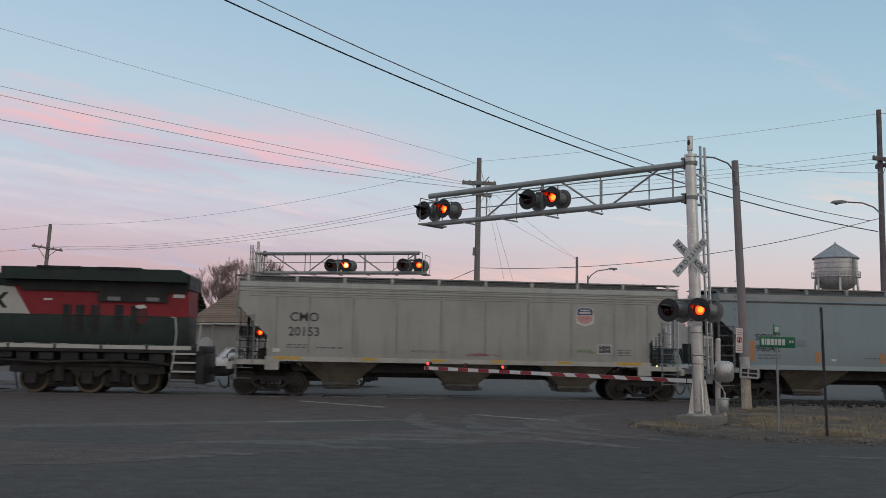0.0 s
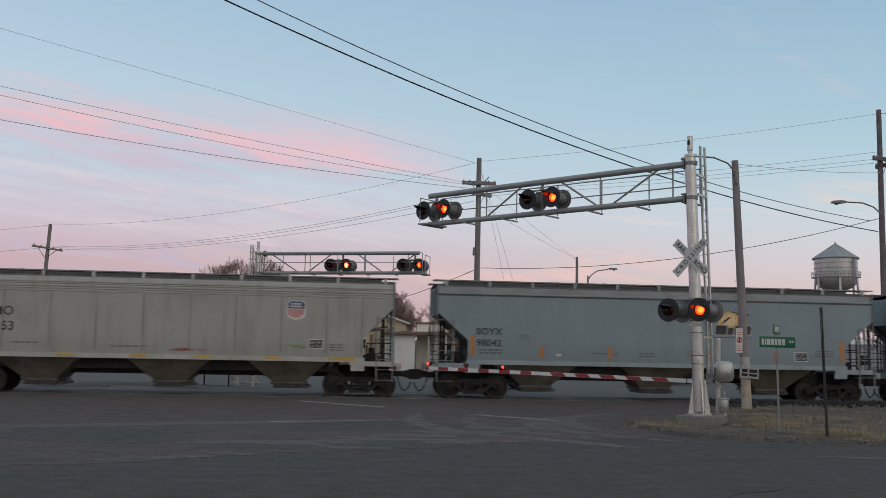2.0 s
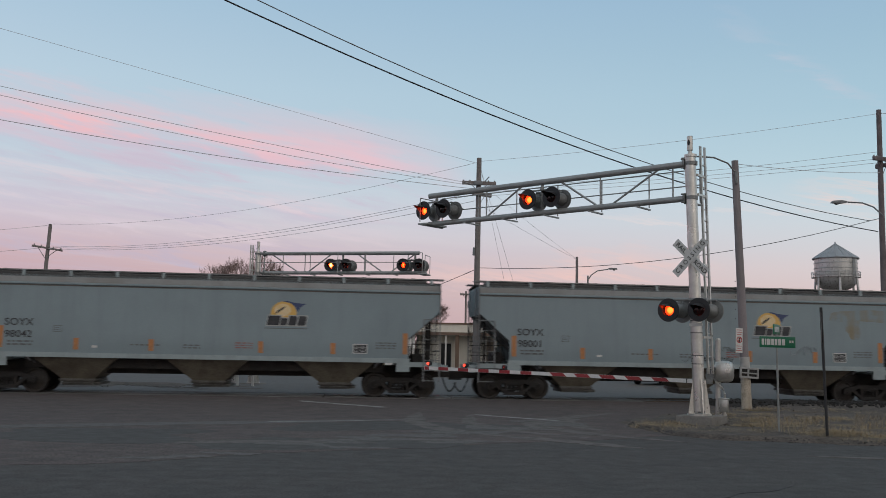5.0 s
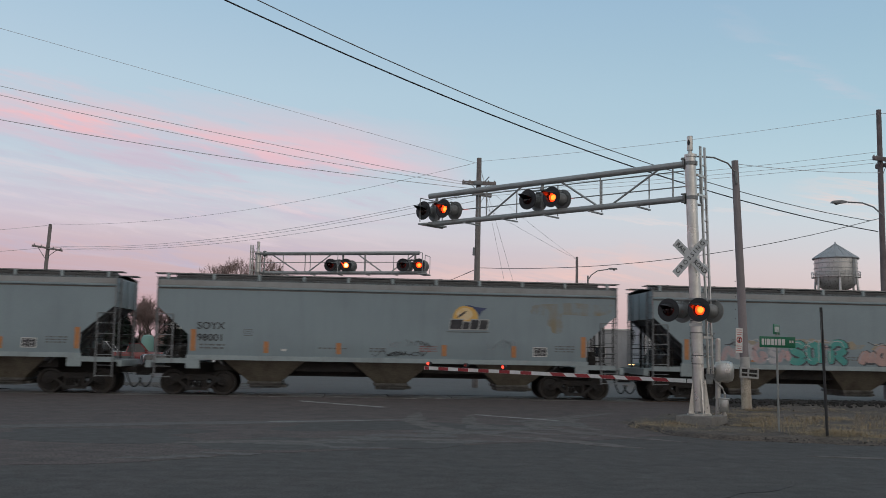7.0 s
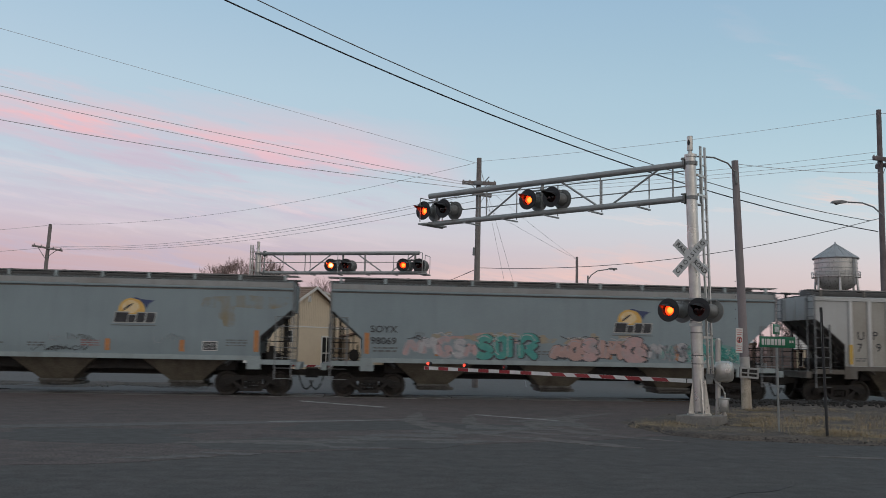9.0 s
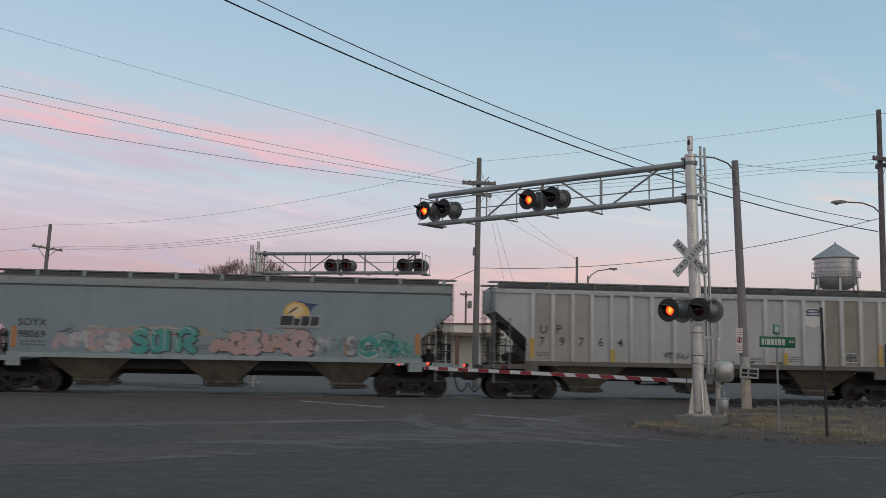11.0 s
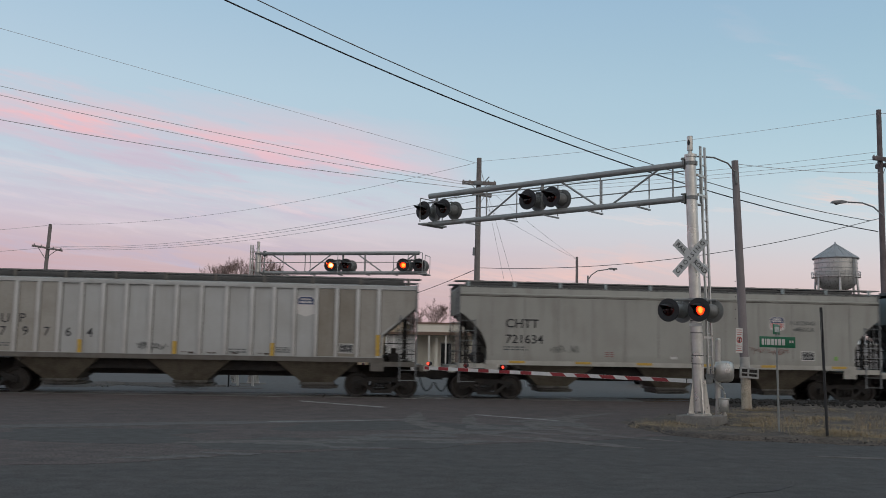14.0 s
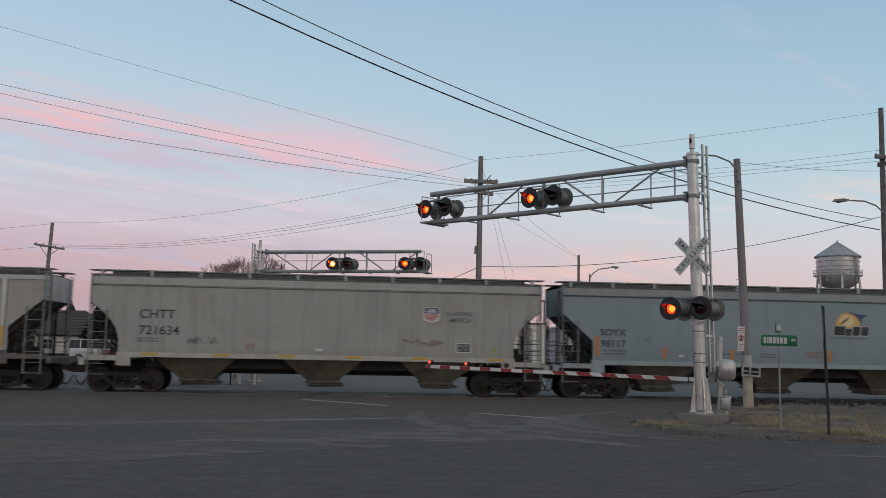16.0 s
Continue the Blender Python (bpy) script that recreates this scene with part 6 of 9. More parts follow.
def ragged_strip(a, c, w, seed, n=14):
    """A worn painted stripe from a to c, with nibbled edges."""
    rnd = random.Random(seed)
    a, c = Vector(a), Vector(c)
    d = (c - a).normalized()
    q = Vector((-d.y, d.x))
    up = [a + (c - a) * (i / n) + q * (w * (0.5 + rnd.uniform(-0.18, 0.1))) for i in range(n + 1)]
    lo = [a + (c - a) * (i / n) - q * (w * (0.5 + rnd.uniform(-0.18, 0.1))) for i in range(n + 1)]
    return [tuple(p) for p in up] + [tuple(p) for p in lo[::-1]]


for k, (a, c, w) in enumerate((((-4.78, 32.07), (-1.7, 29.5), 0.30), ((1.0, 26.95), (3.15, 25.22), 0.24), ((-4.2, 23.0), (-1.2, 24.4), 0.10))):
    flat_mark("road_marking", ragged_strip(a, c, w, k), 0.008, ROAD_PAINT, "worn white stop line on the asphalt")

# cracks and patches
rnd = random.Random(4)
a = 1.05
pts = [Vector((3.05, 11.9))]
for i in range(12):
    a += rnd.uniform(-0.5, 0.5)
    pts.append(pts[-1] + Vector((math.cos(a), math.sin(a))) * rnd.uniform(0.15, 0.35))
b = Shape()
b.tube([(p.x, p.y, 0.004) for p in pts], 0.003, 4)
tagged(part("crack", b, CRACK, smooth=0), "dark sealed crack in the asphalt", "crack", kind="structure")
PATCH = mat("fresh_asphalt_patch", (0.062, 0.056, 0.052), 0.8, 0.0, grain=0.2, grain_size=0.02, stain=0.5, stain_size=0.8, tint=(0.058, 0.053, 0.048), bump=0.4)
for k, (x, y, rx, ry) in enumerate(((-2.2, 18.2, 2.3, 1.1), (-1.0, 22.5, 2.4, 1.4), (-7.0, 19.0, 2.6, 1.2))):
    flat_mark("asphalt_patch", [(x + p, y + q) for p, q in blob(rx, ry, 200 + k, wob=0.5)], 0.005 + 0.0006 * k, PATCH, "darker patch in the asphalt", "road patch")

# dusty sweeps where wheels turn, and a broad faded line
DUSTY = mat("dusty_wheel_sweep", (0.135, 0.120, 0.111), 0.9, 0.0, grain=0.25, grain_size=0.03, stain=1.0, stain_size=0.30, tint=(0.061, 0.057, 0.053), bump=0.5, bump_size=0.012)
FADED = mat("faded_line_paint", (0.118, 0.112, 0.107), 0.85, 0.0, grain=0.35, grain_size=0.03, stain=1.0, stain_size=0.22, tint=(0.074, 0.066, 0.062), bump=0.5, bump_size=0.012)

SCAB = mat("pale_worn_scab", (0.125, 0.118, 0.112), 0.9, 0.0, grain=0.5, grain_size=0.03, stain=0.9, stain_size=0.16, tint=(0.062, 0.056, 0.052), bump=0.5, bump_size=0.012)


def sweep_mark(pts, w, seed, z, material, label):
    """A ragged band that follows a bent line."""
    rnd = random.Random(seed)
    pts = [Vector(p) for p in pts]
    mid = []
    for i in range(len(pts) - 1):
        for k in range(8):
            mid.append(pts[i].lerp(pts[i + 1], k / 8))
    mid.append(pts[-1])
    for _ in range(3):
        mid = [mid[0]] + [(mid[i - 1] + mid[i] * 2 + mid[i + 1]) / 4 for i in range(1, len(mid) - 1)] + [mid[-1]]
    b = Shape()
    v, n = [], len(mid)
    for i, p in enumerate(mid):
        d = (mid[min(n - 1, i + 1)] - mid[max(0, i - 1)]).normalized()
        q = Vector((-d.y, d.x))
        taper = min(1, 0.15 + 4 * i / n, 0.15 + 4 * (n - 1 - i) / n)
        a, c = p + q * w * taper * rnd.uniform(0.7, 1.1), p - q * w * taper * rnd.uniform(0.7, 1.1)
        v += [(*a, z), (*c, z), (*a, -0.03), (*c, -0.03)]
    f = []
    for i in range(0, 4 * (n - 1), 4):
        f += [(i, i + 1, i + 5, i + 4), (i + 1, i + 3, i + 7, i + 5), (i, i + 4, i + 6, i + 2)]
    b.add(v, f + [(0, 2, 3, 1), (4 * n - 4, 4 * n - 3, 4 * n - 1, 4 * n - 2)])
    tagged(part("road_marking" if material is FADED else "wheel_sweep", b, material, smooth=0), label, "road marking", kind="structure")


sweep_mark([(-11.5, 19.4), (-8.0, 21.2), (-4.4, 22.9), (-1.0, 24.6)], 0.42, 3, 0.0075, FADED, "broad faded white line on the asphalt")
for k, (pts, w) in enumerate((([(1.2, 20.6), (2.6, 19.6), (4.0, 18.4)], 0.30), ([(-0.6, 27.5), (-0.7, 24.0), (0.2, 21.6), (1.8, 20.2)], 0.34), ([(0.9, 27.0), (0.7, 24.0), (1.7, 21.8), (3.4, 20.2)], 0.22),
                              ([(4.2, 27.5), (2.6, 25.4), (2.3, 23.4), (3.4, 21.4), (5.2, 19.8)], 0.30), ([(5.4, 29.0), (3.6, 26.6), (3.1, 24.2), (3.9, 22.2)], 0.36), ([(-6.0, 17.6), (-3.4, 18.4), (-1.2, 18.6)], 0.26),
                              ([(-2.6, 18.9), (0.0, 19.4), (1.6, 19.2)], 0.20), ([(6.8, 17.6), (9.0, 17.2), (12.0, 17.4)], 0.16))):
    sweep_mark(pts, w, 30 + k, 0.0055 + 0.0005 * (k % 4), DUSTY, "dusty wheel-worn sweep on the asphalt")

# ragged pale scabs where the brown surface wears off the dark one
for k, (x, y, rx, ry) in enumerate(((-4.75, 15.45, 0.42, 0.16), (-4.1, 15.75, 0.55, 0.14), (-3.55, 16.25, 0.40, 0.20), (-2.75, 18.05, 0.55, 0.30), (-2.0, 18.7, 0.50, 0.34), (-1.35, 19.35, 0.60, 0.40),
                                    (-0.5, 20.2, 0.75, 0.45), (0.6, 21.2, 0.8, 0.5), (1.7, 22.6, 0.9, 0.6), (2.9, 24.3, 0.9, 0.7), (-1.6, 17.6, 0.45, 0.2), (0.3, 18.9, 0.6, 0.25))):
    flat_mark("worn_scab", [(x + p, y + q) for p, q in blob(rx, ry, 420 + k, wob=0.6)], 0.0058 + 0.0004 * (k % 3), SCAB, "ragged pale scab of worn asphalt", "road patch")

# earth verge round the signal
def verge_height(x, y):
    d = min((x - 4.9 - 0.30 * max(0, 22.5 - y) - max(0, y - 25) * 0.75) * 0.8, (y - 19.75 + 0.05 * (x - 9) - 1.9 * math.exp(-(x - 4.8) / 1.7)), -side_of_track(x, y) - 1.9)
    d += 0.35 * noise.noise(Vector((x * 0.9, y * 0.9, 0))) + 0.12 * noise.noise(Vector((x * 3, y * 3, 4)))
    h = 0.075 * min(1, max(-0.6, d / 0.16)) + 0.05 * min(1, max(0, d) / 1.4)
    return h + (0.035 * noise.noise(Vector((x * 2.3, y * 2.3, 2))) if d > 0 else 0) + 0.012 - 0.10 * math.exp(-((x - 6.75) ** 2 + (y - 23.9) ** 2) / 0.7)


uneven("verge", DIRT, 3.6, 40.0, 18.5, 38.5, 0.14, verge_height, "bare dirt verge with dry straw grass beside the road", "verge",
       inside=lambda x, y: verge_height(x, y) > -0.025)

# track: rails, ties and ballast; sunk in panels at the crossing
GAUGE = 0.7175
for sgn in (-1, 1):
    b = Shape()
    prof = [(-0.07, -0.17), (0.07, -0.17), (0.07, -0.155), (0.012, -0.13), (0.012, -0.045), (0.036, -0.03), (0.036, -0.004), (0.030, 0.0), (-0.030, 0.0), (-0.036, -0.004), (-0.036, -0.03), (-0.012, -0.045), (-0.012, -0.13), (-0.07, -0.155)]
    k = len(prof)
    v = [(x, y + sgn * (GAUGE + 0.036), z) for x in (-120, 120) for y, z in prof]
    fs = [(i, (i + 1) % k, k + (i + 1) % k, k + i) for i in range(k)] + [tuple(range(k))[::-1], tuple(range(k, 2 * k))]
    b.add(v, fs)
    tagged(part("rail", b, RAIL, m=track_pose(6.0), smooth=20), "rusty steel rail with a polished head", "rail", group="track rails", kind="structure")
sh = Shape()
prof = [(-2.9, -0.16), (-1.7, -0.16), (-1.35, -0.20), (1.35, -0.20), (1.7, -0.16), (2.9, -0.16)]
for x0, x1 in ((-110, -13.5), (11.5, 120)):
    n = max(2, int((x1 - x0) / 0.5))
    v = [(x0 + (x1 - x0) * i / n, y, z + 0.10 + 0.04 * noise.noise(Vector((i * 0.7, y * 2, 0)))) for i in range(n + 1) for y, z in prof]
    w = len(prof)
    sh.add(v, [(i * w + j, i * w + j + 1, (i + 1) * w + j + 1, (i + 1) * w + j) for i in range(n) for j in range(w - 1)])
tagged(part("ballast", sh, BALLAST, m=track_pose(0.0, 0, -0.06)), "grimy stone ballast between the ties", "ballast", kind="stuff")
bed = thing("track_bed", "dark creosoted timber ties under the rails", "track ties", track_pose(0.0), kind="structure")
tie = Shape()
tie.box(-0.115, 0.115, -1.30, 1.30, -0.17, -0.085, 0.01)
tie_mesh = tie.mesh("tie", [TIMBER])
for i in range(60):
    part("tie", tie_mesh, None, bed, m=pose(11.8 + i * 0.53, random.uniform(-0.05, 0.05), 0.0, 0, 0, random.uniform(-1.5, 1.5)))
for i in range(30):
    part("tie", tie_mesh, None, bed, m=pose(-14.0 - i * 0.53, random.uniform(-0.05, 0.05), 0.0, 0, 0, random.uniform(-1.5, 1.5)))
cross = thing("crossing_panels", "worn concrete panels laid between the rails", "crossing panels", track_pose(0.0), kind="structure")
for y0, y1 in ((-1.65, -0.80), (-0.66, 0.66), (0.80, 1.65)):
    pm = Shape()
    pm.box(0.01, 2.42, y0, y1, -0.20, 0.0, 0.012)
    me = pm.mesh("panel", [PANEL])
    for i in range(10):
        part("panel", me, None, cross, m=pose(-13.2 + i * 2.44, 0, random.uniform(-0.006, 0.004)))
# pale chips on the panel edges
for k in range(14):
    x = -4.2 + k * 0.62 + random.uniform(-0.2, 0.2)
    b = Shape()
    y = random.choice((-1.72, -1.60, -0.9))
    b.plan([(x + p, y + q) for p, q in blob(random.uniform(0.06, 0.3), 0.035, 300 + k, wob=0.4)], 0.002, 0.010)
    part("worn_edge", b, ROAD_PAINT, cross)

# ---------- poles and wires ----------
POLE_WOOD = mat("weathered_pole_timber", (0.25, 0.225, 0.215), 0.85, 0.0, grain=0.2, grain_size=0.03, stain=0.6, stain_size=0.4, tint=(0.15, 0.13, 0.125), streak=0.6, bump=0.4)
DARK_WOOD = mat("dark_pole_timber", (0.19, 0.16, 0.165), 0.85, 0.0, grain=0.2, grain_size=0.03, stain=0.6, stain_size=0.4, tint=(0.09, 0.075, 0.075), streak=0.6, bump=0.4)
WIRE = mat("black_cable", (0.03, 0.032, 0.036), 0.6)
THIN_WIRE = mat("weathered_wire", (0.60, 0.60, 0.61), 0.6, 0.2)
PORCELAIN = mat("grey_porcelain", (0.28, 0.27, 0.26), 0.3)
TANK_GREY = mat("transformer_grey", (0.22, 0.23, 0.24), 0.5, 0.1, grain=0.06, stain=0.3)


def utility_pole(name, label, x, y, top, r, arms=(), lean=(0.0, 0.0), material=None, transformer=None, z0=-0.02):
    """arms: (height, half length, turn in degrees, offset)."""
    p = thing(name, label, "utility pole", pose(x, y, z0))
    h = top - z0
    b = Shape()
    b.tube([(0, 0, -0.3), (lean[0] * 0.5, lean[1] * 0.5, h * 0.5), (lean[0], lean[1], h)], [r, r * 0.86, r * 0.72], 14)
    part("pole", b, material or POLE_WOOD, p)
    for z, half, turn, off in arms:
        zz = z - z0
        m = pose(lean[0] * zz / h, lean[1] * zz / h, zz, 0, 0, turn)
        b = Shape()
        b.box(-half + off, half + off, -0.22, -0.09, -0.09, 0.09, 0.01)
        arm = part("crossarm", b, material or POLE_WOOD, p, m=m)
        b = Shape()
        for s in (-1, 1):
            b.rod((s * 0.5 * half, -0.145, -0.05), (0, -0.12, -0.45), 0.015, n=5)
        part("brace", b, TANK_GREY, arm)
        for q in (-0.92, -0.55, 0.55, 0.92):
            b = Shape()
            b.lathe([(0.0, 0.16), (0.035, 0.15), (0.04, 0.11), (0.02, 0.10), (0.045, 0.07), (0.02, 0.06)], 8, pose(q * half + off, -0.145, 0))
            part("insulator", b, PORCELAIN, arm)
    if transformer:
        b = Shape()
        b.lathe([(0.0, 0.0), (0.2, 0.0), (0.21, 0.04), (0.21, 0.62), (0.18, 0.68), (0.0, 0.70)], 16, pose(0.36, -0.1, transformer - z0))
        part("transformer", b, TANK_GREY, p)
    return p


mid = utility_pole("utility_pole", "weathered timber utility pole with crossarms beyond the tracks", 1.68, 46.0, 11.4, 0.17,
                   ((10.1, 0.85, 6, 0.0), (9.55, 0.60, 40, 0.1)), (0.05, 0))
b = Shape()
b.box(-0.22, 0.22, -0.35, -0.18, 10.0, 10.22, 0.04)
part("cutout", b, TANK_GREY, mid)
b = Shape()
b.rod((0.30, -0.15, 10.15), (0.55, -0.15, 10.45), 0.03, n=6)
part("cutout", b, TANK_GREY, mid)
b = Shape()
b.rod((-0.16, -0.08, 6.5), (-0.14, -0.08, 6.9), 0.06, n=8)
part("cable_box", b, TANK_GREY, mid)
utility_pole("utility_pole", "dark timber utility pole with a street lamp arm", 19.93, 42.0, 13.18, 0.155, ((10.85, 0.55, 20, 0.0), (10.6, 0.4, 110, 0.0)), (0.02, 0), DARK_WOOD)
lean_pole = utility_pole("utility_pole", "leaning timber utility pole with a slanting crossarm", -32.35, 75.0, 11.3, 0.19, (), (0.50, 0))
b = Shape()
b.box(-1.25, 1.25, -0.22, -0.08, -0.08, 0.08, 0.01)
arm = part("crossarm", b, POLE_WOOD, lean_pole, m=pose(0.42, 0, 9.36, 0, 8.5, 0))
for s in (-1, 1):
    b = Shape()
    b.rod((s * 0.75, -0.13, -0.06), (0, -0.12, -0.85), 0.03, n=5)
    part("brace", b, TANK_GREY, arm)
for q in (-1.1, -0.5, 0.5, 1.1):
    b = Shape()
    b.lathe([(0.0, 0.2), (0.05, 0.18), (0.05, 0.1), (0.03, 0.08)], 8, pose(q, -0.15, 0))
    part("insulator", b, PORCELAIN, arm)
utility_pole("utility_pole", "slim distant timber utility pole", 10.84, 75.0, 9.46, 0.14)
utility_pole("utility_pole", "distant utility pole with a crossarm and transformer", 2.25, 88.0, 7.3, 0.12, ((7.0, 0.55, 0, 0.0),), transformer=5.7)

utility_pole("utility_pole", "distant utility pole with one crossarm behind the shop", 10.8, 100.0, 7.15, 0.13, ((6.95, 0.55, 10, 0.0),))
utility_pole("utility_pole", "distant utility pole with a transformer behind the warehouse", 17.0, 100.0, 6.4, 0.13, ((6.1, 0.6, 0, 0.0),), transformer=4.9)

# the timber pole beside the signal, with notices nailed to it
near = utility_pole("utility_pole", "weathered timber pole with notices beside the crossing signal", 9.76, 30.0, 8.15, 0.150, (), (-0.27, 0), mat("purple_grey_pole_timber", (0.27, 0.24, 0.245), 0.85, 0.0, grain=0.08, grain_size=0.03, stain=0.5, stain_size=0.5, tint=(0.20, 0.175, 0.178), streak=0.5, bump=0.12), z0=0.08)
b = Shape()
b.rod((0.0, 0, -0.1), (-0.04, 0, 1.36), 0.160, 0.152, n=16)
part("worn_foot", b, mat("pale_worn_timber", (0.52, 0.46, 0.37), 0.85, 0.0, grain=0.25, grain_size=0.03, stain=0.8, stain_size=0.25, tint=(0.22, 0.175, 0.13), streak=0.7, bump=0.4), near, "pale worn foot of the pole")
b = Shape()
b.rod((-0.043, 0, 1.36), (-0.053, 0, 1.70), 0.156, n=16)
part("metal_wrap", b, mat("white_pole_wrap", (0.46, 0.45, 0.43), 0.5, 0.2, grain=0.08, stain=0.5, stain_size=0.2), near, "pale metal sheet wrapped round the pole")
b = Shape()
b.tube([(-0.30, -0.14, 7.65), (-0.55, -0.16, 7.95), (-1.0, -0.2, 8.12), (-1.55, -0.25, 8.14), (-2.1, -0.3, 8.05)], 0.028, 8)
b.rod((-0.28, -0.16, 7.7), (-0.27, -0.16, 7.3), 0.05, n=8)
part("lamp_arm", b, LAMP_SHELL, near)
b = Shape()
b.box(-0.125, 0.125, -0.006, 0.006, -0.39, 0.39)
sign = part("notice", b, SIGN_WHITE, near, "white notice with a red ring", m=pose(-0.27, -0.17, 2.22, 0, 2, 18))
NOTICE_RED = mat("notice_red", (0.42, 0.06, 0.06), 0.5)
b = Shape()
b.lathe([(0.075, -0.004), (0.100, -0.004), (0.100, 0.004), (0.075, 0.004), (0.075, -0.004)], 20, pose(0, -0.009, 0.02, 90, 0, 0))
b.slab([(-0.07, -0.04), (-0.055, -0.055), (0.07, 0.08), (0.055, 0.095)], -0.013, -0.006)
part("ring", b, NOTICE_RED, sign)
b = Shape()
for z, w in ((0.33, 0.20), (0.26, 0.22), (0.19, 0.16), (-0.18, 0.2), (-0.25, 0.14), (-0.32, 0.2)):
    b.box(-w / 2, w / 2, -0.010, -0.005, z - 0.009, z + 0.009)
part("text_bar", b, NOTICE_RED, sign)
b = Shape()
b.box(-0.025, 0.035, -0.011, -0.005, -0.05, 0.09)
part("symbol_bar", b, SIGN_BLACK, sign)
# a grey trough board strapped to the pole
BOARD_GREY = mat("grey_painted_board", (0.36, 0.36, 0.35), 0.7, 0.0, grain=0.1, stain=0.5, stain_size=0.2)
bm_ = Shape()
bm_.box(-0.33, 0.33, 0.01, 0.03, -0.17, 0.17)
back = part("board", bm_, STEEL_DARK, near, "grey trough board strapped to the pole", m=pose(0.02, -0.20, 1.20, 0, 4, 14))
for x0, x1, z0, z1 in ((-0.33, 0.33, 0.11, 0.17), (-0.33, 0.33, -0.17, -0.11), (0.28, 0.33, -0.11, 0.11), (-0.33, -0.28, -0.11, 0.11), (-0.28, 0.28, -0.03, 0.01), (-0.06, -0.01, -0.11, 0.11)):
    bm_ = Shape()
    bm_.box(x0, x1, -0.03, 0.01, z0, z1, 0.004)
    part("board_lath", bm_, BOARD_GREY, back)
for z in (3.6, 3.9, 4.1, 2.9, 3.2):
    b = Shape()
    b.rod((-0.30 - 0.05, -0.13, z), (-0.31 - 0.06, -0.14, z + 0.02), 0.012, n=5)
    part("nail", b, SIGNAL_BLACK, near)


def cable(a, c, sag, r, material=THIN_WIRE, name="overhead_wire", label="thin overhead wire slung between poles"):
    a, c = Vector(a), Vector(c)
    n = 24
    pts = [a.lerp(c, i / n) - Vector((0, 0, 4 * sag * (i / n) * (1 - i / n))) for i in range(n + 1)]
    b = Shape()
    b.tube(pts, r, 5, caps=False)
    return tagged(part(name, b, material), label, "overhead wire", group="overhead wires")


# from a pole behind the camera to the dark pole, and beyond
MIDP, RIGHTP, LEFTP, OFFP, FARP = (1.73, 46.0), (19.95, 42.0), (-32.1, 75.0), (-24.0, 30.0), (10.84, 75.0)
for a, za, c, zc, sag, r in (
        (OFFP, 14.62, MIDP, 11.11, 0.02, 0.012), (OFFP, 12.15, MIDP, 10.04, 0.18, 0.016),
        (OFFP, 12.0, MIDP, 9.97, 0.45, 0.016), (OFFP, 10.68, MIDP, 9.82, 0.38, 0.020), (LEFTP, 11.32, MIDP, 11.20, 0.95, 0.014), (LEFTP, 9.54, MIDP, 9.73, 0.95, 0.016),
        (LEFTP, 9.45, MIDP, 9.62, 1.0, 0.016), (LEFTP, 9.33, MIDP, 9.27, 0.94, 0.016), (MIDP, 11.23, RIGHTP, 13.01, 0.18, 0.012), (MIDP, 9.86, RIGHTP, 11.23, 0.17, 0.013),
        (MIDP, 9.66, RIGHTP, 10.90, 0.11, 0.013), (MIDP, 9.46, RIGHTP, 10.72, 0.11, 0.013), (MIDP, 9.06, FARP, 9.23, 0.05, 0.012), ((2.32, 46.0), 9.75, FARP, 9.27, 0.10, 0.012),
        ((1.82, 46.1), 10.91, (4.38, 48.0), 0.00, 0.0, 0.012), ((1.82, 46.1), 10.86, (5.36, 49.0), 0.00, 0.0, 0.012)):
    cable((*a, za), (*c, zc), sag, r * 0.7)
cable((-12.84, 20.00, 13.82), (19.41, 42.00, 8.01), 1.44, 0.017, mat("grey_cable", (0.14, 0.145, 0.15), 0.6), label="grey cable slung over the street")
cable((-11.69, 20.00, 12.65), (19.73, 42.00, 7.53), 1.21, 0.023, WIRE, label="thick black cable slung over the street")
cable((*MIDP, 5.88), (*RIGHTP, 8.17), 0.73, 0.015, mat("grey_cable", (0.14, 0.145, 0.15), 0.6), label="black cable sagging between two poles")
cable((*MIDP, 5.85), (-6.5, 62.0, 4.2), 0.3, 0.016, WIRE, label="black service cable running to the houses")
cable((9.5, 30.0, 8.05), (*RIGHTP, 10.25), 0.10, 0.010)
cable((*RIGHTP, 13.0), (46.0, 38.0, 14.5), 0.2, 0.012)
cable((*RIGHTP, 10.8), (46.0, 38.0, 11.5), 0.4, 0.013)
cable((*LEFTP, 11.2), (-62.0, 70.0, 9.4), 0.7, 0.014)
cable((*LEFTP, 9.4), (-62.0, 70.0, 8.0), 0.7, 0.014)

# the two supports out of view
utility_pole("utility_pole", "tall timber utility pole at the roadside", -24.0, 30.0, 14.8, 0.2, ((12.1, 1.0, 60, 0.0),))
utility_pole("utility_pole", "timber utility pole at the street corner", -11.69, 20.00, 14.2, 0.17)


def street_lamp_head(parent, x, y, z, turn):
    b = Shape()
    b.slab([(-0.36, -0.03), (-0.30, 0.06), (0.10, 0.09), (0.30, 0.05), (0.36, 0.0), (0.10, -0.05)], -0.13, 0.13)
    h = part("lamp_head", b, TANK_GREY, parent, "grey street-lamp head", m=pose(x, y, z, 0, 0, turn))
    b = Shape()
    b.lathe([(0.0, -0.12), (0.08, -0.10), (0.12, -0.03)], 12, pose(-0.12, 0, 0))
    part("lens", b, PORCELAIN, h)


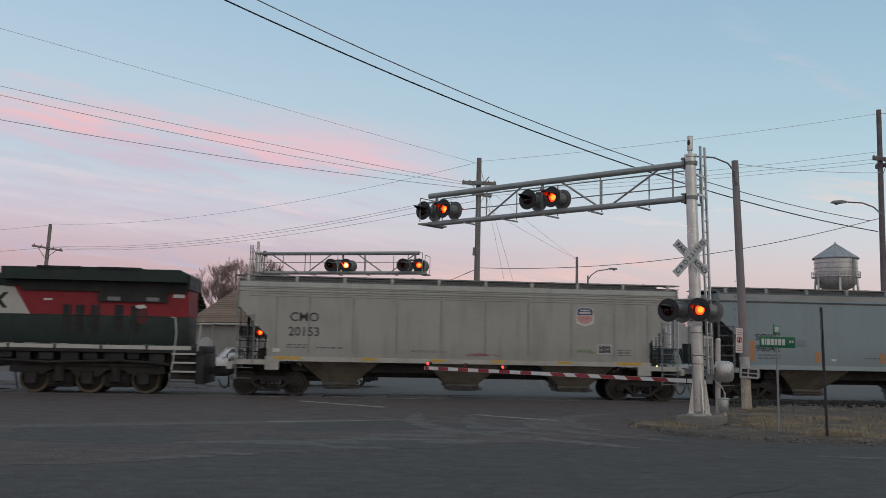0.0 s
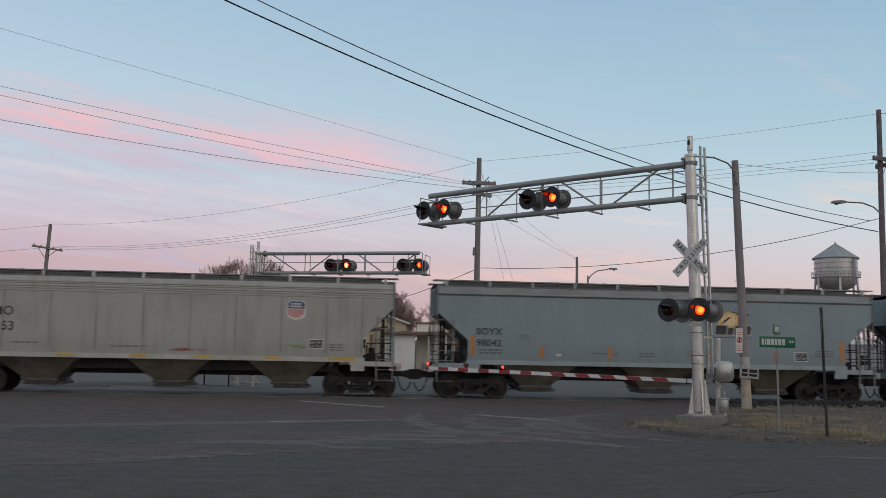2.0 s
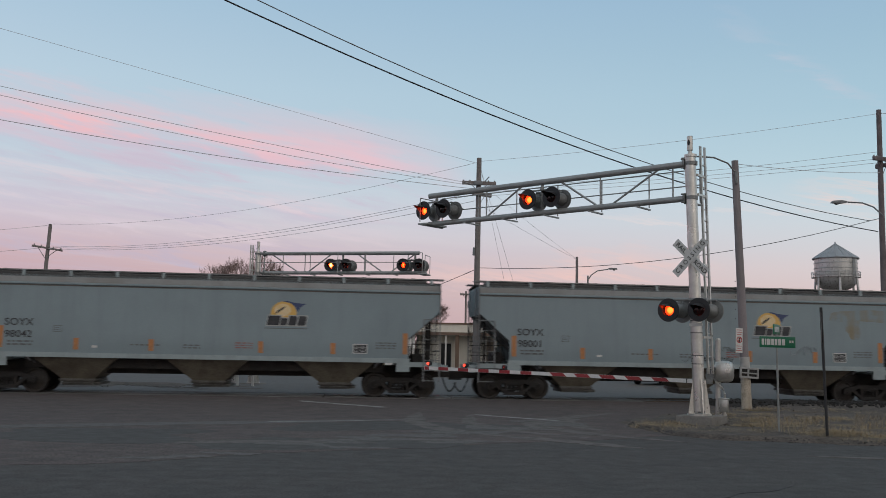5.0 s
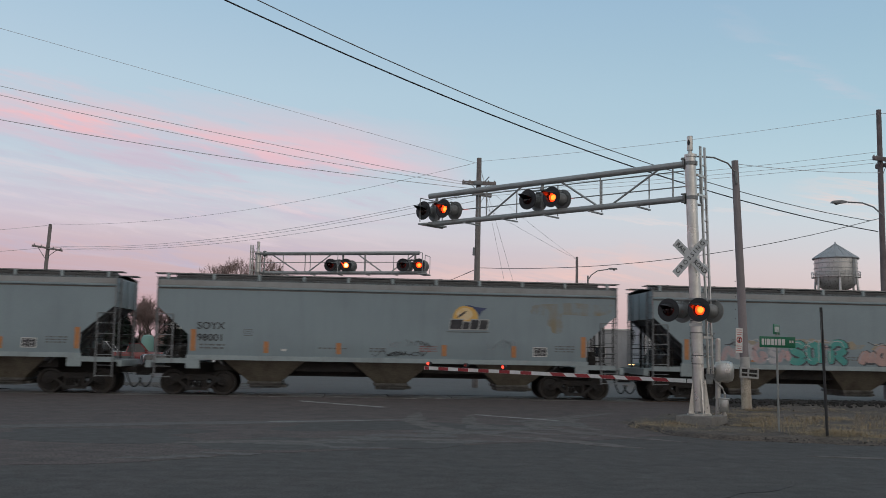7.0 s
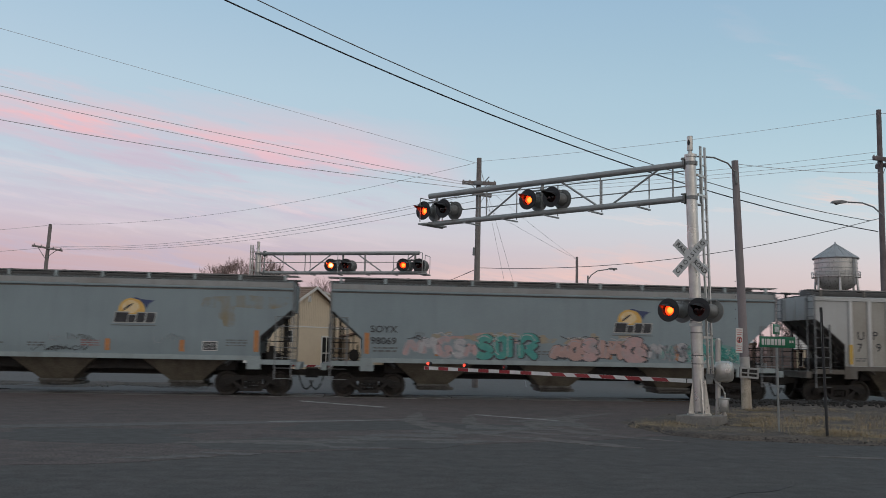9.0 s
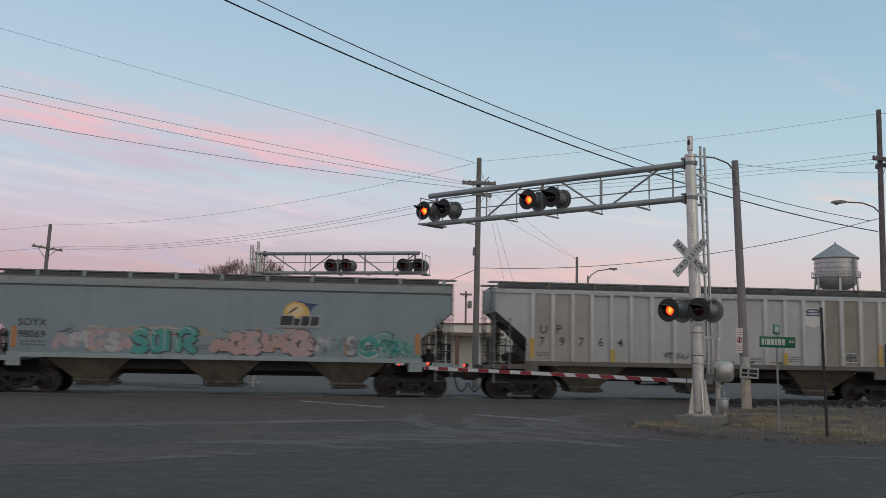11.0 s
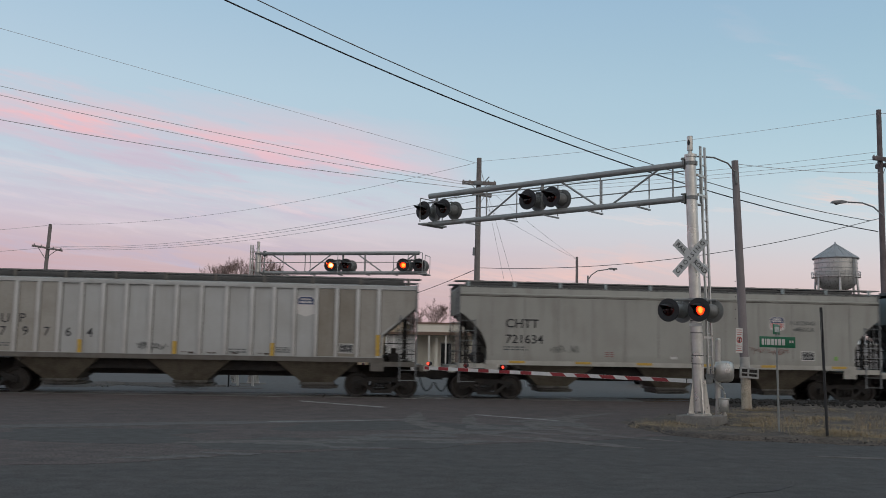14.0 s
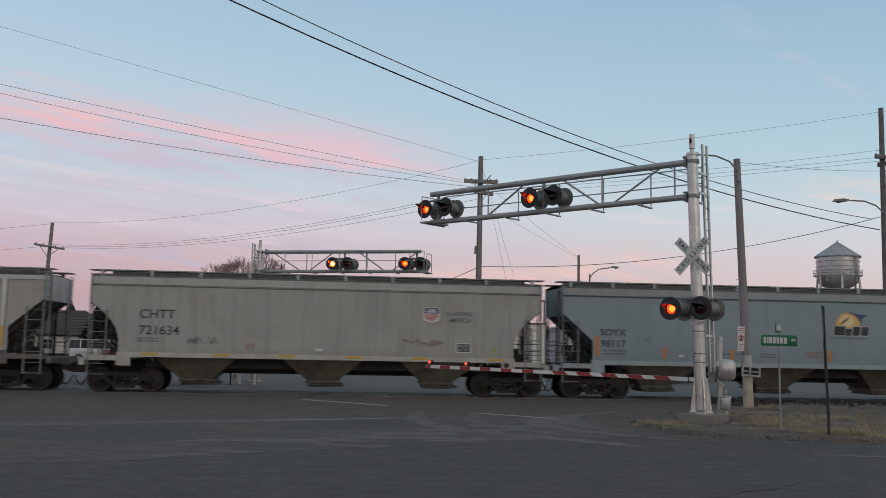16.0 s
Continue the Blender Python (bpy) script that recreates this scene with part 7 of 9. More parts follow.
lamp = thing("street_lamp", "grey street-lamp arm fixed to the dark pole", "street lamp", pose(19.93, 42, 0))
b = Shape()
b.tube([(0, -0.2, 8.22), (-0.45, -0.2, 8.62), (-0.95, -0.2, 8.80), (-1.6, -0.2, 8.82)], 0.035, 8)
part("arm", b, TANK_GREY, lamp)
street_lamp_head(lamp, -2.0, -0.2, 8.80, 0)
lamp = thing("street_lamp", "dark street lamp with a curved arm beyond the tracks", "street lamp", pose(10.95, 70, 0))
b = Shape()
b.rod((0, 0, 0), (0, 0, 7.55), 0.08, 0.06, n=10)
b.tube([(0, 0, 7.2), (0.25, 0, 7.6), (0.7, 0, 7.92), (1.5, 0, 8.05)], 0.04, 8)
part("post", b, LAMP_SHELL, lamp)
street_lamp_head(lamp, 1.85, 0, 8.08, 180)
for x, y, top in ((5.32, 72.0, 4.6), (9.45, 73.0, 3.95)):
    lamp = thing("street_lamp", "car-park lamp post with two heads", "street lamp", pose(x, y, 0), group="car-park lamps")
    b = Shape()
    b.rod((0, 0, 0), (0, 0, top), 0.055, 0.04, n=8)
    b.rod((-0.42, 0, top - 0.05), (0.42, 0, top - 0.05), 0.03, n=6)
    part("post", b, LAMP_SHELL, lamp)
    for s in (-1, 1):
        b = Shape()
        b.box(s * 0.45 - 0.22, s * 0.45 + 0.22, -0.2, 0.2, top - 0.12, top + 0.05, 0.03)
        part("lamp_head", b, LAMP_SHELL, lamp)

# ---------- street signs ----------
SIGN_GREEN = mat("green_sign_sheet", (0.015, 0.17, 0.085), 0.4, 0.0, grain=0.05, stain=0.3, stain_size=0.2)
POST_STEEL = mat("galvanised_post", (0.30, 0.31, 0.30), 0.5, 0.4, grain=0.1, stain=0.4, stain_size=0.2)
ss = thing("street_sign", "green street-name signs on a slim galvanised post", "street sign", pose(7.69, 21.42, 0.06))
b = Shape()
b.tube([(0.0, 0, -0.2), (-0.01, 0, 1.2), (-0.02, 0, 2.40)], 0.025, 8)
part("post", b, POST_STEEL, ss)
b = Shape()
b.box(-0.415, 0.415, -0.012, 0.012, -0.125, 0.125, 0.008)
pl = part("name_plate", b, SIGN_GREEN, ss, "green plate with white bars", m=pose(-0.01, -0.03, 2.09, 0, 0.6, 2))
b = Shape()                                      # the lettering stands as plain bars
for i, w in enumerate((0.055, 0.02, 0.085, 0.06, 0.06, 0.07, 0.07)):
    x = -0.37 + sum((0.055, 0.02, 0.085, 0.06, 0.06, 0.07, 0.07)[:i]) + 0.020 * i
    b.box(x, x + w, -0.018, -0.010, -0.07, 0.07)
for x in (0.27, 0.325):
    b.box(x, x + 0.04, -0.018, -0.010, -0.01, 0.045)
part("text_bar", b, SIGN_WHITE, pl)
b = Shape()
b.box(-0.30, 0.30, -0.012, 0.012, -0.115, 0.115, 0.008)
pl = part("name_plate", b, SIGN_GREEN, ss, "green cross-street plate seen from its end", m=pose(-0.02, 0.0, 2.38, 0, 0, 58))
b = Shape()
for i in range(4):
    b.box(-0.22 + i * 0.12, -0.14 + i * 0.12, -0.018, -0.010, -0.06, 0.06)
part("text_bar", b, SIGN_WHITE, pl)
b = Shape()
b.box(-0.03, 0.03, -0.03, 0.03, 2.19, 2.25)
part("bracket", b, POST_STEEL, ss)

st = thing("stop_sign", "stop sign seen edge-on on a dark steel post", "stop sign", pose(8.45, 20.6, 0.04))
b = Shape()
b.tube([(0.0, 0, -0.2), (-0.04, 0, 1.4), (-0.08, 0, 2.88)], 0.031, 6)
part("post", b, SIGNAL_BLACK, st)
b = Shape()
n8 = [(0.375 * math.cos(radians(22.5 + 45 * i)), 0.375 * math.sin(radians(22.5 + 45 * i))) for i in range(8)]
b.slab(n8, -0.003, 0.003)
part("plate", b, mat("dark_sign_back", (0.10, 0.10, 0.10), 0.5, 0.3, grain=0.1), st, m=pose(-0.10, -0.05, 2.43, 0, 0, 66))

# signs on the far side of the tracks
back_sign = thing("stop_sign", "bare metal back of a stop sign on a slim post", "stop sign", pose(-12.78, 51.0, 0))
b = Shape()
b.tube([(0, 0, -0.2), (0, 0, 2.25)], 0.035, 8)
part("post", b, STEEL_DARK, back_sign)
b = Shape()
b.slab([(0.40 * math.cos(radians(22.5 + 45 * i)), 1.88 + 0.40 * math.sin(radians(22.5 + 45 * i))) for i in range(8)], -0.05, -0.042)
part("plate", b, mat("bare_sign_aluminium", (0.55, 0.55, 0.54), 0.45, 0.5, grain=0.06, stain=0.4, stain_size=0.2, tint=(0.4, 0.39, 0.38)), back_sign)
far_sign = thing("street_sign", "small green street sign before the shop", "street sign", pose(3.91, 60.0, 0))
b = Shape()
b.tube([(0, 0, -0.2), (0, 0, 2.6)], 0.03, 8)
part("post", b, STEEL_DARK, far_sign)
for z, half, turn in ((2.48, 0.26, 0), (2.24, 0.24, 60)):
    b = Shape()
    b.box(-half, half, -0.01, 0.01, -0.10, 0.10)
    pl = part("name_plate", b, SIGN_GREEN, far_sign, m=pose(0, -0.04, z, 0, 0, turn))
    b = Shape()
    b.box(-half * 0.75, half * 0.75, -0.014, -0.008, -0.03, 0.03)
    part("text_bar", b, SIGN_WHITE, pl)
board = thing("notice_board", "white notice board on two posts before dark trees", "notice board", pose(-22.67, 80.0, 0))
for s in (-0.45, 0.45):
    b = Shape()
    b.rod((s, 0.05, -0.2), (s, 0.05, 3.6), 0.04, n=8)
    part("post", b, STEEL_DARK, board)
b = Shape()
b.box(-0.55, 0.55, -0.02, 0.01, 3.16, 3.70)
pl = part("panel", b, SIGN_WHITE, board)
for z in (3.58, 3.44, 3.30):
    b = Shape()
    b.box(-0.42, 0.42, -0.03, -0.02, z - 0.03, z + 0.02)
    part("text_bar", b, FAINT_PAINT, pl)

# ---------- water tower ----------
TOWER = mat("silver_tank_paint", (0.56, 0.56, 0.55), 0.34, 0.6, grain=0.05, grain_size=0.3, stain=0.5, stain_size=2.5, tint=(0.30, 0.29, 0.28), streak=0.3)
TOWER_ROOF = mat("slate_blue_tank_roof", (0.40, 0.42, 0.44), 0.5, 0.3, grain=0.08, stain=0.4, stain_size=1.5)
wt = thing("water_tower", "silver water tower with a conical dark roof", "water tower", pose(72.4, 171, 0))
b = Shape()
b.lathe([(0.0, 13.75), (1.0, 13.8), (2.0, 14.02), (2.8, 14.4), (3.35, 14.95), (3.62, 15.5), (3.70, 16.2), (3.70, 19.75)], 48)
tank = part("tank", b, TOWER, wt)
b = Shape()
b.lathe([(4.05, 19.62), (4.1, 19.78), (0.35, 22.35), (0.30, 22.5), (0.12, 22.6), (0.1, 22.9), (0.0, 22.95), ], 24)
part("roof", b, TOWER_ROOF, wt)
b = Shape()
for z, r in ((16.25, 4.2), (17.2, 4.2), (16.72, 4.2)):
    b.lathe([(r - 0.04, z), (r, z + 0.05), (r + 0.04, z), (r, z - 0.05), (r - 0.04, z)], 36)
for i in range(24):
    a = 2 * math.pi * i / 24
    b.rod((4.2 * math.cos(a), 4.2 * math.sin(a), 16.2), (4.2 * math.cos(a), 4.2 * math.sin(a), 17.2), 0.04, n=4)
b.lathe([(3.75, 16.22), (4.25, 16.22), (4.25, 16.28), (3.75, 16.28)], 36)
part("balcony", b, TOWER, wt)
for z in (17.9, 18.85):
    b = Shape()
    b.lathe([(3.77, z - 0.05), (3.815, z - 0.03), (3.815, z + 0.03), (3.77, z + 0.05)], 40)
    part("plate_seam", b, TOWER_ROOF, tank)
for i in range(16):
    a = 2 * math.pi * i / 16
    b = Shape()
    b.rod((4.02 * math.cos(a), 4.02 * math.sin(a), 19.84), (0.4 * math.cos(a), 0.4 * math.sin(a), 22.34), 0.05, n=4)
    part("roof_seam", b, TOWER_ROOF, wt)
for i in range(6):
    a = 2 * math.pi * i / 6 + 0.3
    b = Shape()
    b.rod((5.2 * math.cos(a), 5.2 * math.sin(a), -0.3), (3.7 * math.cos(a), 3.7 * math.sin(a), 16.3), 0.22, n=10)
    part("leg", b, TOWER, wt)
b = Shape()
b.rod((0, 0, -0.2), (0, 0, 13.9), 0.6, n=14)
part("riser", b, TOWER, wt)
b = Shape()
b.rod((2.2, -3.12, 14.9), (2.2, -3.12, 19.9), 0.07, n=6)
b.rod((1.8, -3.36, 14.9), (1.8, -3.36, 19.9), 0.07, n=6)
part("ladder", b, TOWER_ROOF, wt)

# ---------- buildings beyond the tracks ----------
BEIGE = mat("beige_lap_siding", (0.60, 0.50, 0.365), 0.75, 0.0, grain=0.06, grain_size=0.1, stain=0.3, stain_size=1.5, tint=(0.50, 0.41, 0.30))
PALE_SIDING = mat("grey_and_shaded_siding", (0.31, 0.29, 0.265), 0.75, 0.0, grain=0.06, stain=0.3, stain_size=1.2)
SHINGLE = mat("brown_shingle", (0.24, 0.165, 0.12), 0.9, 0.0, grain=0.25, grain_size=0.12, stain=0.5, stain_size=1.2, tint=(0.17, 0.12, 0.09), random=0.12)
TRIM = mat("white_trim_paint", (0.66, 0.64, 0.60), 0.6, 0.0, grain=0.04, stain=0.3)
CREAM = mat("cream_block_wall", (0.80, 0.77, 0.68), 0.8, 0.0, grain=0.06, stain=0.4, stain_size=1.0, tint=(0.66, 0.62, 0.54), streak=0.3)
FASCIA = mat("brown_fascia", (0.19, 0.125, 0.09), 0.7, 0.0, grain=0.1, stain=0.4)
DARK_PANE = mat("dark_window_pane", (0.02, 0.022, 0.026), 0.12, 0.0, grain=0.05, gloss_var=0.0)
DOOR_BROWN = mat("dark_brown_door", (0.11, 0.085, 0.065), 0.6, 0.0, grain=0.1, stain=0.3)
WARE = mat("grey_metal_cladding", (0.44, 0.44, 0.45), 0.6, 0.1, grain=0.04, stain=0.4, stain_size=1.5, streak=0.3)
WHITE_WALL = mat("white_metal_wall", (0.78, 0.77, 0.75), 0.6, 0.0, grain=0.04, stain=0.3, stain_size=1.5, streak=0.2)


def gable_end(parent, w, eave, ridge, y0, y1, material):
    b = Shape()
    b.slab([(0, 0), (w, 0), (w, eave), (w / 2, ridge), (0, eave)], y0, y1)
    return part("wall", b, material, parent)


def siding(parent, x0, x1, z0, z1, y, material, step=0.20, top=None, along="x"):
    """Lap boards, each a piece of its own."""
    z = z0
    while z < z1:
        a, c = x0, x1
        if top:
            a, c = top(z)
        if c - a > 0.3:
            b = Shape()
            if along == "x":
                b.add([(a, y, z), (c, y, z), (c, y - 0.03, z), (a, y - 0.03, z), (a, y, z + step), (c, y, z + step), (c, y - 0.008, z + step), (a, y - 0.008, z + step)],
                      [(0, 1, 2, 3), (3, 2, 6, 7), (4, 7, 6, 5), (0, 3, 7, 4), (1, 5, 6, 2)])
            else:
                b.add([(y, a, z), (y, c, z), (y - 0.03, c, z), (y - 0.03, a, z), (y, a, z + step), (y, c, z + step), (y - 0.008, c, z + step), (y - 0.008, a, z + step)],
                      [(0, 1, 2, 3), (3, 2, 6, 7), (4, 7, 6, 5), (0, 3, 7, 4), (1, 5, 6, 2)])
            part("board", b, material, parent, smooth=0)
        z += step


def roof_slope(parent, p0, p1, q1, q0, thick, material, rows=0):
    """A roof slab between the eave p0-p1 and the ridge q0-q1, with courses of shingles."""
    p0, p1, q0, q1 = (Vector(p) for p in (p0, p1, q0, q1))
    n = (p1 - p0).cross(q0 - p0).normalized()
    if n.z < 0:
        n = -n
    b = Shape()
    v = [p0, p1, q1, q0]
    b.add([*v, *[p + n * thick for p in v]], [(0, 1, 2, 3), (4, 7, 6, 5), (0, 4, 5, 1), (1, 5, 6, 2), (2, 6, 7, 3), (3, 7, 4, 0)])
    rf = part("roof", b, material, parent, smooth=0)
    for r in range(rows):
        a, c = r / rows, (r + 1) / rows
        l0, l1, u0, u1 = p0.lerp(q0, a), p1.lerp(q1, a), p0.lerp(q0, c), p1.lerp(q1, c)
        s = Shape()
        s.add([l0 + n * thick, l1 + n * thick, u1 + n * thick, u0 + n * thick, l0 + n * (thick + 0.03), l1 + n * (thick + 0.03), u1 + n * (thick + 0.005), u0 + n * (thick + 0.005)],
              [(0, 1, 5, 4), (4, 5, 6, 7), (1, 2, 6, 5), (0, 4, 7, 3)])
        part("shingle_course", s, material, rf, smooth=0)
    return rf


def window(parent, x, z, w, h, y, cross=True, name="window"):
    b = Shape()
    b.box(x - w / 2, x + w / 2, y - 0.02, y + 0.02, z, z + h)
    pane = part(name, b, DARK_PANE, parent)
    b = Shape()
    for x0, x1, z0, z1 in ((x - w / 2 - 0.07, x - w / 2, z - 0.07, z + h + 0.07), (x + w / 2, x + w / 2 + 0.07, z - 0.07, z + h + 0.07), (x - w / 2, x + w / 2, z + h, z + h + 0.07), (x - w / 2, x + w / 2, z - 0.07, z)):
        b.box(x0, x1, y - 0.05, y + 0.01, z0, z1)
    if cross:
        b.box(x - w / 2, x + w / 2, y - 0.035, y - 0.01, z + h / 2 - 0.02, z + h / 2 + 0.02)
    part("frame", b, TRIM, pane)
    return pane


# the tan house stands cornerwise: its long roof falls towards the tracks, its gable turns to the street
HW, HD, EAVE, RIDGE = 10.46, 7.9, 3.7, 6.5
house = thing("house", "tan house with a brown shingle gable roof and a glass door", "house", pose(-13.1, 70.0, 0, 0, 0, 57.3))
gable_end(house, HW, EAVE, RIDGE, 0.0, 0.2, BEIGE)
gable_end(house, HW, EAVE, RIDGE, HD - 0.2, HD, BEIGE)
siding(house, 0, HW, 0.3, EAVE - 0.3, 0.0, BEIGE, 0.24)
for i in range(48):
    x = 0.06 + i * 0.218
    top = EAVE + (RIDGE - EAVE) * (1 - abs(x - HW / 2) / (HW / 2)) - 0.12
    b = Shape()
    b.box(x, x + 0.205, -0.03, 0.0, EAVE - 0.3, top)
    part("upright_board", b, BEIGE, house, smooth=0)
# eave-side walls in darker grey, the shade on them put into the colour
for x in (0.0, HW - 0.2):
    b = Shape()
    b.box(x, x + 0.2, 0.2, HD - 0.2, 0, EAVE)
    part("wall", b, PALE_SIDING, house)
siding(house, 0.0, HD, 0.3, EAVE - 0.2, 0.0, PALE_SIDING, 0.24, along="y")
k = (RIDGE - EAVE) / (HW / 2)
o = 0.45
roof_slope(house, (-o, -0.4, EAVE - o * k), (-o, HD + 0.4, EAVE - o * k), (HW / 2, HD + 0.4, RIDGE), (HW / 2, -0.4, RIDGE), 0.12, SHINGLE, 16)
roof_slope(house, (HW + o, -0.4, EAVE - o * k), (HW + o, HD + 0.4, EAVE - o * k), (HW / 2, HD + 0.4, RIDGE), (HW / 2, -0.4, RIDGE), 0.12, SHINGLE, 16)
for s in (0, 1):
    x0, x1 = (-o, HW / 2) if s == 0 else (HW + o, HW / 2)
    b = Shape()
    b.slab([(x0, EAVE - o * k - 0.10), (x1, RIDGE - 0.10), (x1, RIDGE + 0.13), (x0, EAVE - o * k + 0.13)], -0.44, -0.40)
    part("bargeboard", b, TRIM, house, "white bargeboard")
b = Shape()
b.box(-o - 0.03, -o, -0.4, HD + 0.4, EAVE - o * k - 0.06, EAVE - o * k + 0.14)
part("gutter", b, TRIM, house)
b = Shape()
b.box(-0.03, HW + 0.03, -0.06, -0.03, EAVE - 0.36, EAVE - 0.26)
part("trim_board", b, TRIM, house)
window(house, 2.5, 2.2, 0.65, 0.8, -0.03)
b = Shape()
b.box(4.55, 4.93, -0.07, -0.03, 5.35, 5.85)
for i in range(5):
    b.box(4.58, 4.90, -0.09, -0.07, 5.39 + i * 0.09, 5.43 + i * 0.09)
part("attic_vent", b, TRIM, house, "small white attic vent")
b = Shape()
b.box(6.45, 7.5, -0.03, 0.02, 0.4, 2.6)
dr = part("door", b, DARK_PANE, house, "glass door in a white frame")
b = Shape()
for x0, x1, z0, z1 in ((6.33, 6.45, 0.3, 2.72), (7.5, 7.62, 0.3, 2.72), (6.45, 7.5, 2.6, 2.72), (6.45, 7.5, 0.3, 0.5), (6.45, 7.5, 1.3, 1.38), (6.94, 7.0, 0.5, 2.6)):
    b.box(x0, x1, -0.08, -0.01, z0, z1)
part("frame", b, TRIM, dr)
b = Shape()
b.box(6.2, 7.8, -1.0, -0.08, 0.0, 0.3)
part("step", b, CONCRETE, house)

# a second roofline rises behind it
rear = thing("house", "tan building with upright boards and a white-edged roof", "house", pose(-17.2, 80.0, 0))
RW, RD, RE, RR = 14.2, 9.0, 4.0, 6.45
gable_end(rear, RW, RE, RR, 0.0, 0.2, BEIGE)
gable_end(rear, RW, RE, RR, RD - 0.2, RD, BEIGE)
for x in (0.0, RW - 0.2):
    b = Shape()
    b.box(x, x + 0.2, 0.2, RD - 0.2, 0, RE)
    part("wall", b, BEIGE, rear)
for i in range(33):
    x = 6.1 + i * 0.24
    top = RE + (RR - RE) * (1 - abs(x - RW / 2) / (RW / 2)) - 0.12
    b = Shape()
    b.box(x, x + 0.05, -0.03, 0.0, 0.1, top)
    part("batten", b, BEIGE, rear, smooth=0)
k = (RR - RE) / (RW / 2)
for s in (0, 1):
    e0 = -0.35 if s == 0 else RW + 0.35
    roof_slope(rear, (e0, -0.35, RE - 0.35 * k), (e0, RD + 0.3, RE - 0.35 * k), (RW / 2, RD + 0.3, RR), (RW / 2, -0.35, RR), 0.1, SHINGLE, 8)
    b = Shape()
    b.slab([(e0, RE - 0.35 * k - 0.04), (RW / 2, RR - 0.04), (RW / 2, RR + 0.12), (e0, RE - 0.35 * k + 0.12)], -0.39, -0.35)
    part("bargeboard", b, TRIM, rear, "white bargeboard")
b = Shape()
b.box(9.5, 12.0, -0.06, -0.03, 4.02, 4.14)
part("trim_board", b, TRIM, rear)

porch = thing("porch", "beige enclosed porch with a sloping brown roof", "porch", pose(-8.1, 76.0, 0))
b = Shape()
b.slab([(0.1, 0), (3.4, 0), (3.4, 3.4), (0.1, 2.6)], 0.0, 3.2)
part("wall", b, BEIGE, porch)
for i in range(10):
    b = Shape()
    b.box(0.12, 3.38, -0.028, 0.0, 0.1 + i * 0.25, 0.32 + i * 0.25)
    part("board", b, BEIGE, porch, smooth=0)
roof_slope(porch, (-0.15, -0.35, 2.62), (-0.15, 3.3, 2.62), (3.6, 3.3, 3.52), (3.6, -0.35, 3.52), 0.12, FASCIA)
b = Shape()
b.box(0.15, 0.68, -0.06, 0.0, 0.1, 2.5)
part("door", b, mat("tan_door_paint", (0.20, 0.155, 0.105), 0.6, 0.0, grain=0.08, stain=0.3), porch)
window(porch, 1.78, 1.75, 0.38, 0.78, -0.03)

shed = thing("shed", "white garden shed with a flat dark roof", "shed", pose(-4.35, 73.0, 0, 0, 0, 2))
b = Shape()
b.box(0, 2.3, 0.0, 2.4, 0, 2.9)
part("wall", b, WHITE_WALL, shed)
for i in range(12):
    b = Shape()
    b.box(0.02 + i * 0.19, 0.16 + i * 0.19, -0.025, 0.0, 0.1, 2.85)
    part("cladding_strip", b, WHITE_WALL, shed)
b = Shape()
b.box(-0.3, 4.9, -0.5, 2.7, 2.92, 3.10)
part("roof", b, FASCIA, shed)
b = Shape()
for x in (3.4, 4.7):
    b.box(x - 0.06, x + 0.06, -0.4, -0.28, 0, 2.92)
part("post", b, TRIM, shed)

shop = thing("shop_building", "low cream flat-roofed building with a brown canopy", "building", pose(-2.0, 76.0, 0, 0, 0, 0.5))
b = Shape()
b.box(0, 10.35, 0, 12, 0, 3.85)
part("wall", b, CREAM, shop)
b = Shape()
b.box(-0.1, 10.45, -0.1, 12.1, 3.85, 3.98)
part("parapet_cap", b, FASCIA, shop)
b = Shape()
b.box(-1.2, 6.95, -2.0, 0.0, 2.94, 3.18)
part("canopy", b, FASCIA, shop, "brown canopy fascia")
b = Shape()
b.box(-1.1, 6.85, -1.9, -0.02, 2.90, 2.94)
part("soffit", b, TRIM, shop)
for x, w in ((1.6, 0.25), (3.25, 0.3), (4.9, 0.22), (6.7, 0.16)):
    b = Shape()
    b.box(x - w / 2, x + w / 2, -1.9, -1.7, 0, 2.96)
    part("column", b, CREAM if x != 3.25 else FASCIA, shop)
for x, w, h, mm in ((2.4, 0.9, 2.3, DARK_PANE), (6.0, 0.75, 2.7, DOOR_BROWN), (7.6, 0.9, 2.2, WHITE_WALL), (9.2, 1.5, 2.4, WHITE_WALL)):
    b = Shape()
    b.box(x - w / 2, x + w / 2, -0.04, 0.02, 0.15, h)
    dr = part("door", b, mm, shop)
    b = Shape()
    for s in (-1, 1):
        b.box(x + s * w / 2 - 0.05, x + s * w / 2 + 0.05, -0.08, 0.0, 0.1, h + 0.1)
    b.box(x - w / 2, x + w / 2, -0.08, 0.0, h, h + 0.1)
    part("frame", b, TRIM, dr)
b = Shape()
for i in range(9):
    b.rod((5.0 + i * 0.5, 0.2, 3.95), (5.0 + i * 0.5, 0.2, 4.45), 0.02, n=4)
b.rod((5.0, 0.2, 4.4), (9.0, 0.2, 4.25), 0.02, n=4)
part("roof_rail", b, LAMP_SHELL, shop)

